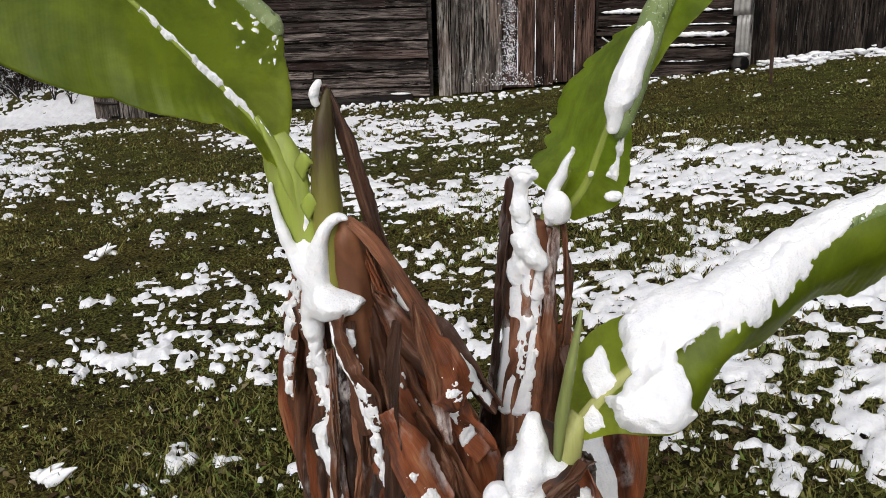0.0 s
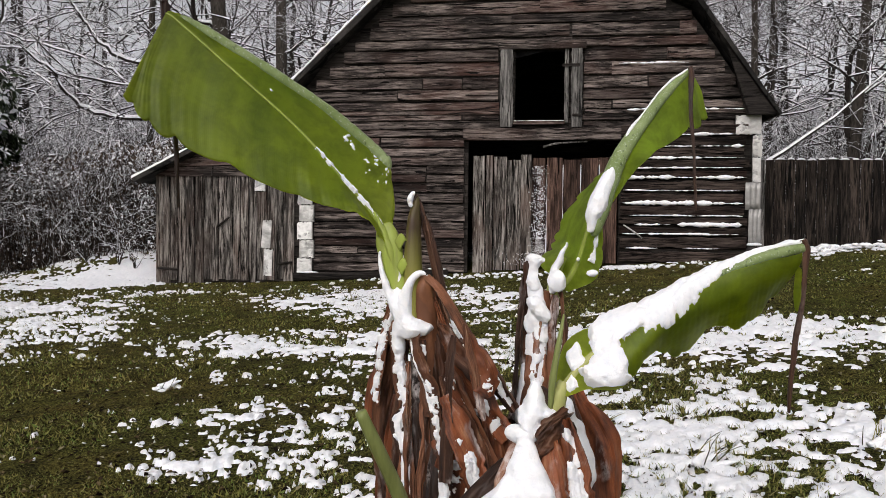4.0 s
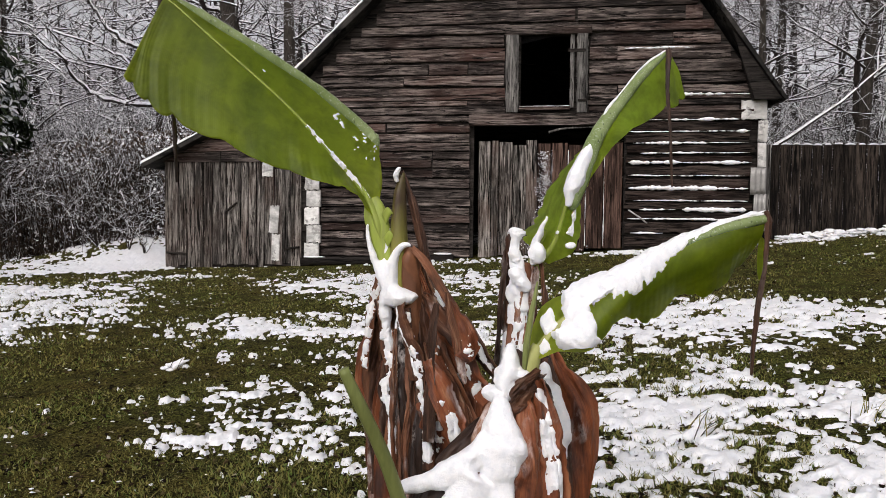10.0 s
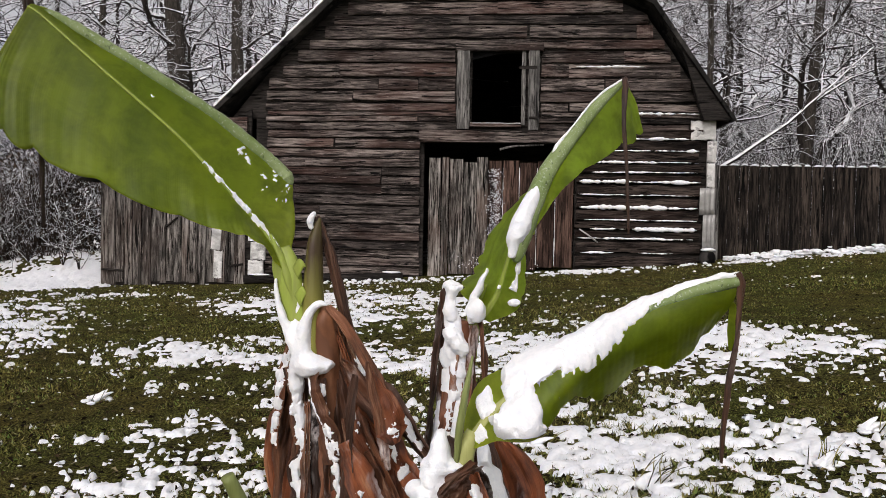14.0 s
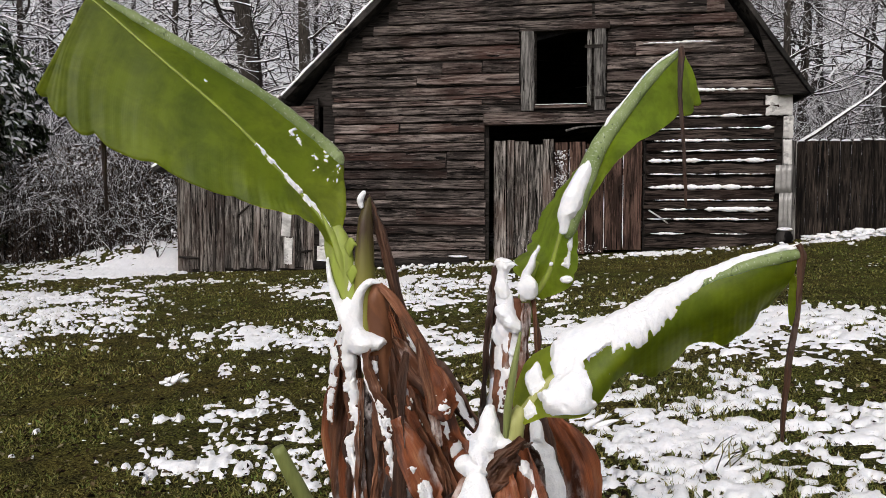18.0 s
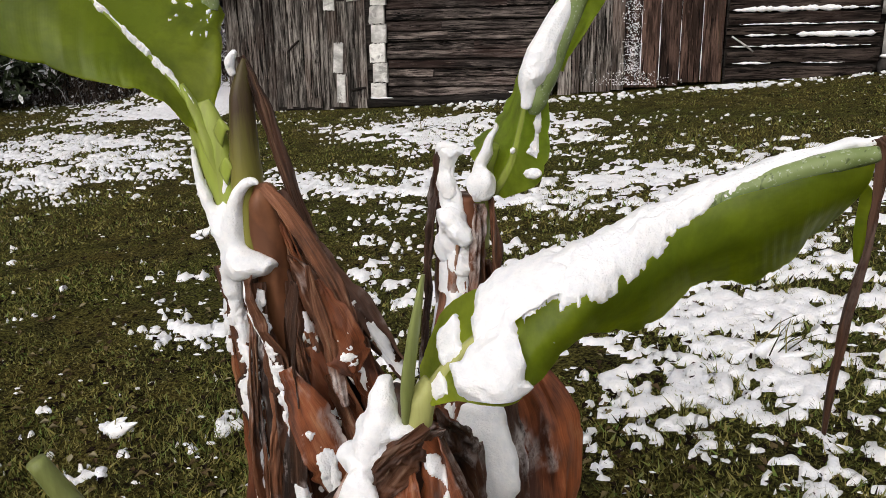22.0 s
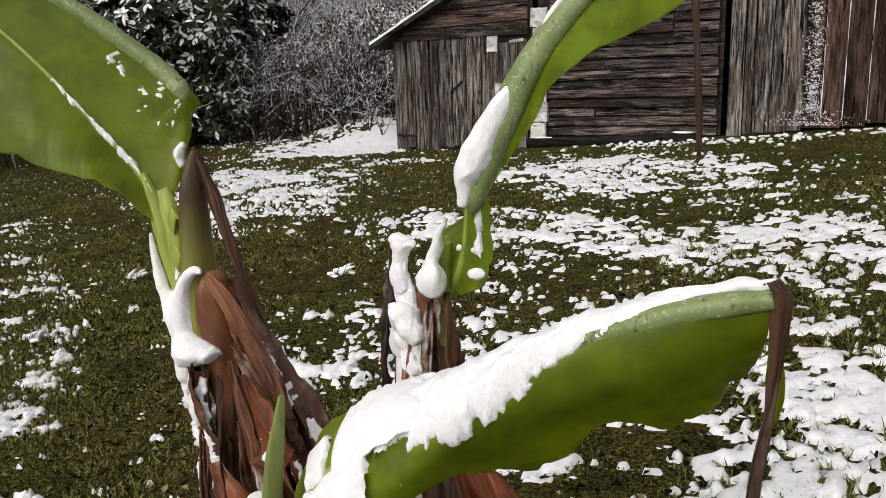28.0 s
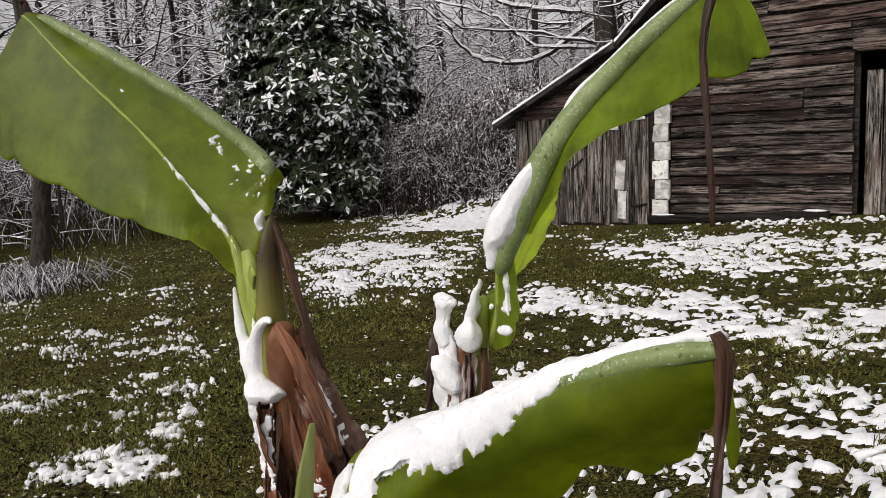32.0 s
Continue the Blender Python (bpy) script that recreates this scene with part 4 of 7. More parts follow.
# ---- trees and thicket ----
def grow(out, r, p, d, length, radius, depth, spread=0.9, bend=0.22, lift=0.12, kids=5, first=0.3):
    """A branch with its side branches, as lines of places and radii."""
    n = 10 if depth > 2 else (7 if depth > 1 else 4)
    P, R, d = [np.array(p, float)], [radius], np.array(d, float) / np.linalg.norm(d)
    for i in range(n):
        d = d + r.normal(0, bend, 3)
        d[2] += lift
        d /= np.linalg.norm(d)
        P.append(P[-1] + d * length / n)
        R.append(radius * (1 - 0.8 * (i + 1) / n))
    out.append((np.array(P), np.array(R)))
    if depth == 0:
        return
    for k in range(kids):
        f = first + (1 - first) * (k + r.random()) / kids
        i = min(int(f * n), n - 1)
        q = P[i] + (P[i + 1] - P[i]) * (f * n - i)
        t = (P[i + 1] - P[i]) / np.linalg.norm(P[i + 1] - P[i])
        side = np.cross(t, r.normal(0, 1, 3))
        side /= np.linalg.norm(side) + 1e-6
        nd = t * (1 - spread * 0.55) + side * spread
        grow(out, r, q, nd, length * r.uniform(0.4, 0.62), max(R[i] * r.uniform(0.4, 0.6), 0.004), depth - 1, spread, bend * 1.15, lift * 0.6, kids, 0.15)


def branches(lines, thick=0.05):
    parts = []
    for P, R in lines:
        k = 8 if R[0] > thick * 2 else 4
        parts.append(tube(P, np.maximum(R, 0.0035), k, cap=False, phase=0.0, wobble=0.15 if k == 8 else 0))
    return joined(parts)


def tree(name, label, base, top, radius, limbs, seed, depth=3, mat_trunk=BARK, swept=()):
    """A bare tree: a tapering trunk from base to top, and limbs given by start, direction and length."""
    r = np.random.default_rng(seed)
    t = thing(name, label, "tree", at=base)
    P = spline([base, np.array(base) * 0.5 + np.array(top) * 0.5 + r.normal(0, 0.12, 3), top], 14)
    child("trunk", fast_mesh("trunk", *tube(P, np.linspace(radius, radius * 0.45, 14) * (1 + 0.5 * np.exp(-np.arange(14) * 1.1)), 12, wobble=0.18, seed=seed), [mat_trunk]), t)
    for f, d, length, rad in limbs:
        lines = []
        i = int(f * 13)
        grow(lines, r, P[i], d, length, rad, depth, kids=6, bend=0.24, lift=0.03, first=0.15)
        child("limb", fast_mesh("limb", *branches(lines), [TWIG], smooth=False), t, "bare limb with a line of snow")
    for line, rad in swept:
        Q = spline(line, 26)
        Q[1:] += 0.03 * r.normal(0, 1, (25, 3))
        lines = [(Q, np.linspace(rad, rad * 0.3, 26))]
        for i in range(4, 25, 2):
            d = Q[i] - Q[i - 1]
            grow(lines, r, Q[i], d / np.linalg.norm(d) * 0.8 + r.normal(0, 0.55, 3), r.uniform(0.5, 1.6), rad * 0.35, 1, kids=4, bend=0.2, lift=0.03)
        limb = child("limb", fast_mesh("limb", *branches(lines), [TWIG], smooth=False), t, "long curved limb with a line of snow")
        R = np.linspace(rad, rad * 0.35, 26)
        child("snow_line", fast_mesh("snow_line", *tube(Q + np.stack([0 * R, 0 * R, 0.75 * R], 1), 0.72 * R * (0.8 + 0.5 * np.abs(vnoise(np.arange(26) * 0.9, np.arange(26) * 0.0, seed))), 6), [SNOW]), limb, "white snow lying on the limb")
    return t


tree("tree", "big dark bare tree behind the shed with low snowy limbs", (-7.75, 24, 0.9), (-8.7, 24.2, 11), 0.36,
     [(0.40, (-1, -0.3, 0.5), 6.5, 0.07), (0.45, (0.8, -0.5, 0.3), 3.5, 0.07), (0.6, (-0.8, -0.4, 0.7), 5, 0.09), (0.75, (0.7, 0.2, 0.8), 4, 0.07)], 3, swept=(([(-8.42, 24.0, 5.5), (-9.91, 23.64, 4.62), (-11.2, 23.29, 4.58), (-11.86, 22.93, 4.81), (-12.16, 22.57, 5.19), (-12.48, 22.21, 5.8), (-13.04, 21.86, 6.2), (-13.87, 21.5, 6.32)], 0.085),
      ([(-8.33, 24.0, 5.74), (-10.28, 23.66, 6.12), (-11.06, 23.32, 6.34), (-11.56, 22.98, 6.8), (-11.87, 22.64, 7.51), (-12.16, 22.3, 8.13)], 0.085),
      ([(-8.32, 24.0, 4.75), (-9.88, 23.58, 4.94), (-10.53, 23.17, 5.36), (-10.98, 22.75, 5.85), (-12.18, 22.33, 6.29), (-13.17, 21.92, 6.56), (-13.87, 21.5, 6.74)], 0.06),
      ([(-8.06, 24.0, 4.33), (-8.94, 23.66, 3.96), (-9.82, 23.32, 3.64), (-10.15, 22.98, 3.03), (-10.9, 22.64, 3.2), (-11.37, 22.3, 3.41)], 0.05),
      ([(-8.35, 24.0, 7.32), (-9.07, 23.67, 7.53), (-9.77, 23.33, 7.98), (-9.94, 23.0, 8.29)], 0.07)))
tree("tree", "dark bare tree behind the barn with snow on its limbs", (-6.3, 24.6, 0.9), (-6.5, 24.5, 11), 0.24,
     [(0.36, (0.9, -0.5, 0.35), 3.2, 0.06), (0.30, (0.8, -0.7, 0.1), 3.0, 0.05), (0.45, (-0.7, -0.5, 0.5), 3.2, 0.05), (0.55, (0.8, -0.2, 0.6), 3.6, 0.06), (0.7, (-0.6, 0.2, 0.8), 3.5, 0.05)], 4)
tree("tree", "leaning bare tree behind the fence, forked low", (8.9, 22.5, 1.5), (9.7, 23, 11), 0.17,
     [(0.2, (0.5, -0.1, 1), 6.5, 0.10), (0.25, (-0.6, -0.2, 0.9), 6.0, 0.09), (0.4, (-0.8, -0.3, 0.4), 3.6, 0.05), (0.5, (0.7, -0.2, 0.5), 3.6, 0.05)], 5)
tree("tree", "slim dark tree at the edge of the lawn", (-10.85, 8.9, -0.35), (-11.2, 9.0, 6.0), 0.17,
     [(0.5, (0.9, 0.3, 0.35), 3.2, 0.035), (0.6, (0.9, 0.6, 0.25), 3.6, 0.035), (0.75, (-0.5, 0.4, 0.6), 3.0, 0.04), (0.85, (0.8, 0.2, 0.5), 3.0, 0.03)], 6)
for n, (x, y, h, rad) in enumerate(((6.2, 21.0, 9, 0.10), (7.3, 24.0, 11, 0.13), (5.4, 25.5, 11, 0.12), (10.8, 21.5, 10, 0.12), (12.5, 24, 12, 0.16), (4.2, 26.5, 12, 0.13), (-3.8, 25.5, 12, 0.14), (-10.6, 24.5, 12, 0.13), (-14.5, 22.5, 11, 0.12), (-1.5, 27, 13, 0.15))):
    r = np.random.default_rng(300 + n)
    limbs = [(f, (r.normal(), r.normal() - 0.3, r.uniform(0.1, 0.8)), r.uniform(2.2, 3.8), r.uniform(0.03, 0.05)) for f in np.linspace(0.22, 0.95, 8)]
    tree("tree", "bare grey woodland tree laced with snow", (x, y, float(rise(x, y)) - 0.1), (x + r.normal(0, 0.5), y, h), rad, limbs, 310 + n, 3)
# The long bare branch that leans out over the fence.
r = np.random.default_rng(77)
lines = []
grow(lines, r, (5.25, 17.2, 2.55), (1.0, 0.1, 0.42), 4.2, 0.045, 2, spread=0.6, bend=0.05, lift=0.05, kids=5)
lean = thing("fallen_branch", "snow-lined bare branch leaning over the fence", "branch", at=(5.25, 17.2, 2.55))
for i, one_line in enumerate(lines):
    name = "branch" if i == 0 else "twig"
    child(name, fast_mesh(name, *branches([one_line]), [TWIG], smooth=False), lean)

# The woods beyond: many thin bare trunks with laced branches, going up the slope.
r = np.random.default_rng(21)
lines = []
spots = [(r.uniform(-44, 40), r.uniform(28, 56)) for _ in range(92)] + [(r.uniform(-40, -17), r.uniform(4, 28)) for _ in range(34)] + [(r.uniform(11, 34), r.uniform(19, 30)) for _ in range(16)]
for x, y in spots:
    h = r.uniform(8, 15)
    z = float(rise(x, y))
    trunk = spline([(x, y, z - 0.2), (x + r.normal(0, 0.3), y, z + h * 0.5), (x + r.normal(0, 0.8), y + r.normal(0, 0.5), z + h)], 8)
    rad = r.uniform(0.06, 0.20)
    lines.append((trunk, np.linspace(rad, rad * 0.3, 8)))
    for f in np.linspace(0.15, 0.95, 11):
        grow(lines, r, trunk[int(f * 7)], (r.normal(), r.normal(), r.uniform(0.0, 0.9)), r.uniform(1.6, 3.6), rad * 0.34, 1, kids=4, bend=0.25, lift=0.05)
woods = new("woods", fast_mesh("woods", *branches(lines, 0.03), [WOODS], smooth=False))
tagged(woods, "bare grey winter woods dusted with snow on the slope", "woods", kind="stuff")


def canes(count, region, height, arch, seed, radius=0.008):
    """Thin arching canes that rise from the ground within a region."""
    r = np.random.default_rng(seed)
    out = []
    for _ in range(count):
        x, y = r.uniform(region[0], region[1]), r.uniform(region[2], region[3])
        a, h, l = r.uniform(0, 6.28), height * r.uniform(0.35, 1.0), arch * r.uniform(0.2, 1.0)
        if x > -8.0 and y < 17.0 + 0.6 * (x + 8.0):
            y += 2.2
        z = float(rise(x, y))
        dx, dy = math.cos(a) * l, math.sin(a) * l
        P = spline([(x, y, z - 0.05), (x + dx * 0.3, y + dy * 0.3, z + h * 0.7), (x + dx * 0.75, y + dy * 0.75, z + h), (x + dx * 1.25, y + dy * 1.25, z + h * r.uniform(0.5, 0.95))], 6)
        P[1:] += r.normal(0, 0.05, (5, 3))
        out.append((P, np.linspace(radius, radius * 0.4, 6) * r.uniform(0.6, 1.5)))
        if r.random() < 0.8:
            i = int(r.integers(2, 5))
            q = P[i] + r.normal(0, 0.3, 3) + (0, 0, 0.1)
            out.append((np.array([P[i], (P[i] + q) / 2 + r.normal(0, 0.04, 3), q]), np.array([0.006, 0.005, 0.003])))
    return out


lines = canes(2600, (-12.0, -5.95, 17.2, 21.5), 2.3, 1.5, 31) + canes(700, (-5.9, -5.0, 20.6, 22.5), 2.2, 1.2, 32)
thicket = new("thicket", fast_mesh("thicket", *branches(lines), [THICKET], smooth=False))
tagged(thicket, "dense brown thicket of canes dusted with snow beside the shed", "thicket", kind="stuff")
lines = canes(2600, (-20, -5, 21.5, 30), 3.8, 2.6, 33, 0.011) + canes(1500, (4.5, 20, 18.0, 27), 3.0, 2.4, 34, 0.010) + canes(1300, (-26, -14.5, 11, 22), 2.4, 2.0, 35, 0.011) + canes(800, (-32, -17, 5, 12), 2.2, 1.8, 36, 0.011)
r = np.random.default_rng(88)
for _ in range(5600):
    x, y = r.uniform(-40, 24), r.uniform(22.5, 36)
    p = np.array([x, y, float(rise(x, y)) + 0.3 + 7.0 * r.random() ** 1.4])
    a, l = r.uniform(0, 6.28), r.uniform(0.7, 2.4)
    d = np.array([math.cos(a), 0.6 * math.sin(a), r.uniform(-0.25, 0.5)])
    lines.append((spline([p, p + d * l * 0.5 + (0, 0, r.uniform(-0.1, 0.15) * l), p + d * l + r.normal(0, 0.12, 3)], 5), np.linspace(0.034, 0.012, 5) * r.uniform(0.6, 1.5)))
for _ in range(3000):
    x, y = r.uniform(-30, 22), r.uniform(25, 38)
    p = np.array([x, y, float(rise(x, y)) + r.uniform(4.5, 11.5)])
    a, l = r.uniform(0, 6.28), r.uniform(0.9, 2.6)
    d = np.array([math.cos(a), 0.6 * math.sin(a), r.uniform(-0.1, 0.9)])
    lines.append((spline([p, p + d * l * 0.5 + (0, 0, r.uniform(-0.1, 0.15) * l), p + d * l + r.normal(0, 0.12, 3)], 4), np.linspace(0.028, 0.010, 4) * r.uniform(0.6, 1.4)))
for _ in range(2600):
    x, y = r.uniform(-34, -14), r.uniform(5, 24)
    p = np.array([x, y, float(rise(x, y)) + 0.3 + 6 * r.random() ** 1.2])
    a, l = r.uniform(0, 6.28), r.uniform(0.7, 2.2)
    d = np.array([math.cos(a), math.sin(a), r.uniform(-0.25, 0.5)])
    lines.append((spline([p, p + d * l * 0.5 + (0, 0, r.uniform(-0.1, 0.15) * l), p + d * l + r.normal(0, 0.12, 3)], 5), np.linspace(0.022, 0.009, 5) * r.uniform(0.6, 1.4)))
brush = new("brush", fast_mesh("brush", *branches(lines), [WOODS], smooth=False))
tagged(brush, "snow-laced brush and saplings under the woods", "brush", kind="stuff")


def scraps(count, region, zmax, size, seed):
    """Small curled leaves that hang in the thicket."""
    r = np.random.default_rng(seed)
    c = np.stack([r.uniform(region[0], region[1], count), r.uniform(region[2], region[3], count), 0 * np.arange(count)], 1)
    c[:, 2] = rise(c[:, 0], c[:, 1]) + zmax * r.random(count) ** 1.3
    u, v = r.normal(0, 1, (count, 3)), r.normal(0, 1, (count, 3))
    u /= np.linalg.norm(u, axis=1, keepdims=True)
    v = np.cross(u, v)
    v /= np.linalg.norm(v, axis=1, keepdims=True)
    s = size * r.uniform(0.5, 1.4, (count, 1))
    V = np.stack([c - u * s, c - v * s * 0.5, c + u * s, c + v * s * 0.5], 1).reshape(-1, 3)
    i = 4 * np.arange(count)[:, None]
    return V, i + [0, 1, 2, 3]


hung = new("thicket_leaves", fast_mesh("thicket_leaves", *scraps(24000, (-12.5, -5.9, 17.3, 21), 2.4, 0.045, 41), [bark_mat("withered_leaf", (0.02, 0.015, 0.012), (0.12, 0.085, 0.060), 0.15, 0.5, 0.56)], smooth=False))
tagged(hung, "withered brown leaves in the thicket with flecks of snow", "leaves", kind="stuff")
# Bare saplings in front of the thicket.
for n, (x, y, h) in enumerate(((-6.6, 16.4, 1.0), (-7.1, 16.7, 1.2), (-8.0, 17.0, 0.9), (-6.2, 16.9, 0.8))):
    t = thing("bare_shrub", "small bare snow-dusted shrub in the snow beside the shed", "shrub", "bare shrubs", at=(x, y, float(rise(x, y))))
    lines = []
    r = np.random.default_rng(500 + n)
    for k in range(6):
        lines = []
        grow(lines, r, (x, y, float(rise(x, y))), (r.normal(0, 0.5), r.normal(0, 0.3), 1), h * r.uniform(0.7, 1.1), 0.010, 2, kids=3)
        child("stem", fast_mesh("stem", *branches(lines), [TWIG], smooth=False), t)
# Snow-bent grass round the slim tree.
r = np.random.default_rng(61)
lines = []
for _ in range(700):
    x, y, a = -10.6 + r.normal(0, 0.75), 8.4 + r.normal(0, 0.5), r.uniform(0, 6.28)
    l, h, z = r.uniform(0.2, 0.6), r.uniform(0.15, 0.5), float(rise(x, y))
    lines.append((spline([(x, y, z), (x + math.cos(a) * l * 0.4, y + math.sin(a) * l * 0.4, z + h), (x + math.cos(a) * l, y + math.sin(a) * l, z + h * 0.4)], 5), np.linspace(0.007, 0.003, 5)))
bent = new("bent_grass", fast_mesh("bent_grass", *branches(lines), [TWIG], smooth=False))
tagged(bent, "long dead grass bent under snow round the slim tree", "grass", kind="stuff")


# ---- evergreen ----
def leaf_green():
    m, nt, b = mat("glossy_evergreen_leaf", 0.55)
    b.inputs["Specular IOR Level"].default_value = 0.3
    n = noise_tex(nt, place(nt), 2.2, 3, 0.6)
    up = calc(nt, "MULTIPLY", facing_up(nt, -0.05, 0.05), ramp(nt, calc(nt, "ADD", calc(nt, "MULTIPLY", n, 0.35), calc(nt, "MULTIPLY", per_island(nt), 0.65)), (0.72, 0.0), (0.75, 1.0)))
    put(nt, b.inputs["Base Color"], mix(nt, up, ramp(nt, per_island(nt), (0.0, (0.006, 0.011, 0.004)), (1.0, (0.045, 0.068, 0.024))), (0.84, 0.85, 0.87)))
    return m


def evergreen(base, wide, high, seed, count):
    """A broad evergreen: a short trunk with limbs, and whorls of long drooping leaves over an uneven crown."""
    r = np.random.default_rng(seed)
    t = thing("evergreen_tree", "broad dark evergreen with long leathery leaves capped with snow", "tree", at=base)
    b = np.array(base, float)
    child("trunk", fast_mesh("trunk", *tube(spline([b, b + (0.1, 0, high * 0.5), b + (0, 0.1, high * 0.9)], 10), np.linspace(0.2, 0.05, 10), 10, wobble=0.2), [BARK]), t)
    quads, laden = [], []
    lines = []
    for k in range(count):
        a, zf = r.uniform(0, 6.28), r.random() ** 0.8
        prof = wide * (0.62 + 0.5 * math.sin(math.pi * min(zf * 0.85 + 0.16, 1.0))) * (1 if zf < 0.8 else (1.05 - zf) * 4)
        prof *= 0.82 + 0.3 * float(vnoise(a * 1.6 + 3, zf * 5, 91))
        s = r.random() ** 0.22
        c = b + (math.cos(a) * prof * s, math.sin(a) * prof * s, 0.75 + (high - 0.75) * zf + 0.15 * r.normal())
        out = np.array([math.cos(a), math.sin(a), 0.25])
        if k % 14 == 0:
            lines.append((spline([b + (0, 0, (c[2] - b[2]) * 0.7), (b * 0.4 + c * 0.6) * (1, 1, 0) + (0, 0, c[2] - 0.1), c], 6), np.linspace(0.03, 0.008, 6)))
        axis = out * (1, 1, 0) * 0.8 + np.array([0.25 * r.normal(), 0.25 * r.normal(), r.uniform(0.3, 0.75)])
        axis /= np.linalg.norm(axis)
        e1 = np.cross(axis, (0, 0, 1.0))
        e1 /= np.linalg.norm(e1)
        e2 = np.cross(axis, e1)
        white = s > 0.72 and zf > 0.06 and float(vnoise(a * 3.2, zf * 9, 93)) + 0.8 * r.random() > 0.36
        for j in range(8):
            w = j * 0.8 + 0.5 * r.random()
            d = math.cos(w) * e1 + math.sin(w) * e2 + axis * r.uniform(-0.5, 0.7) - (0, 0, r.uniform(0, 0.5))
            d /= np.linalg.norm(d)
            side = np.cross(d, axis)
            side /= np.linalg.norm(side) + 1e-6
            l, wd = r.uniform(0.17, 0.29), r.uniform(0.034, 0.050)
            fold = np.cross(side, d) * 0.014
            m1, m2, tip = c + d * l * 0.35, c + d * l * 0.75, c + d * l
            quads.append(np.array([c, m1 - side * wd + fold, m2 - side * wd * 0.8 + fold, tip, m2 + side * wd * 0.8 + fold, m1 + side * wd + fold, m1, m2]))
            if white and r.random() < 0.45:
                laden.append((quads[-1] - c) * r.uniform(0.7, 0.92) + c + axis * 0.02 + d * 0.02)
    for name, some, stuff, label in (("crown", quads, leaf_green(), "whorls of long dark leaves"), ("snow_load", laden, SNOW, "white snow lying on the leaves")):
        i = 8 * np.arange(len(some))[:, None]
        F = np.concatenate([i + [0, 6, 1, 1], i + [6, 7, 2, 1], i + [7, 3, 2, 2], i + [0, 5, 6, 6], i + [6, 5, 4, 7], i + [7, 4, 3, 3]])
        tri = F[F[:, 2] == F[:, 3]][:, :3]
        quad = F[F[:, 2] != F[:, 3]]
        F = np.concatenate([tri, quad[:, :3], quad[:, [0, 2, 3]]])
        child(name, fast_mesh(name, np.concatenate(some), F, [stuff], smooth=False), t, label)
    child("limb", fast_mesh("limb", *branches(lines), [BARK], smooth=False), t)


evergreen((-12.9, 17.4, -0.1), 2.6, 7.0, 17, 3400)

# ---- banana plants ----
def blade_mat(name, backlit=False):
    """A thin green leaf: fine ribs across it, paler along the midrib, light shining through."""
    m, nt, b = mat(name, 0.33)
    uv = place(nt, (1, 1, 1), "uv")
    ribs = nt.nodes.new("ShaderNodeTexWave")
    ribs.wave_type, ribs.bands_direction = "BANDS", "X"
    nt.links.new(uv, ribs.inputs["Vector"])
    ribs.inputs["Scale"].default_value, ribs.inputs["Distortion"].default_value, ribs.inputs["Detail"].default_value = 62, 0.8, 2
    v = place(nt)
    blot = noise_tex(nt, v, 9.0, 4, 0.6)
    fine = noise_tex(nt, place(nt, (90, 9, 1), "uv"), 1.0, 3, 0.6)
    # The upright leaf's colours are yellower, and raised to paint in sky light from behind.
    col = mix(nt, ramp(nt, blot, (0.3, 0.0), (0.7, 1.0)), *(((0.15, 0.22, 0.030), (0.23, 0.31, 0.045)) if backlit else ((0.095, 0.150, 0.014), (0.190, 0.250, 0.028))))
    along = nt.nodes.new("ShaderNodeSeparateXYZ")
    nt.links.new(uv, along.inputs[0])
    col = mix(nt, ramp(nt, along.outputs[0], (0.05, 0.75), (0.33, 0.0)), col, (0.33, 0.38, 0.05))
    if not backlit:
        col = mix(nt, ramp(nt, along.outputs[0], (0.62, 0.0), (1.0, 0.5)), col, (0.085, 0.095, 0.012))
    col = mix(nt, ramp(nt, noise_tex(nt, v, 17.0, 4, 0.6), (0.48, 0.0), (0.64, 0.55)), col, (0.06, 0.10, 0.012))
    col = mix(nt, ramp(nt, ribs.outputs["Fac"], (0.1, 0.0), (0.9, 0.05)), col, (0.22, 0.31, 0.08))
    col = mix(nt, ramp(nt, fine, (0.6, 0.0), (0.8, 0.4)), col, (0.28, 0.36, 0.08))
    put(nt, b.inputs["Base Color"], col)
    bump(nt, b, ribs.outputs["Fac"], 0.10, 0.002)
    tr = nt.nodes.new("ShaderNodeBsdfTranslucent")
    shine = mix(nt, 0.75, col, (0.80, 0.92, 0.16) if backlit else (0.80, 0.86, 0.055))
    cloud = ramp(nt, noise_tex(nt, v, 12.0, 5, 0.65, 0.3), (0.34, 0.70), (0.60, 1.22))
    put(nt, tr.inputs[0], mix(nt, 1.0, shine, cloud, "MULTIPLY"))
    mx = nt.nodes.new("ShaderNodeMixShader")
    mx.inputs[0].default_value = 0.68 if backlit else 0.60
    nt.links.new(b.outputs[0], mx.inputs[1])
    nt.links.new(tr.outputs[0], mx.inputs[2])
    nt.links.new(mx.outputs[0], nt.nodes["Material Output"].inputs[0])
    return m


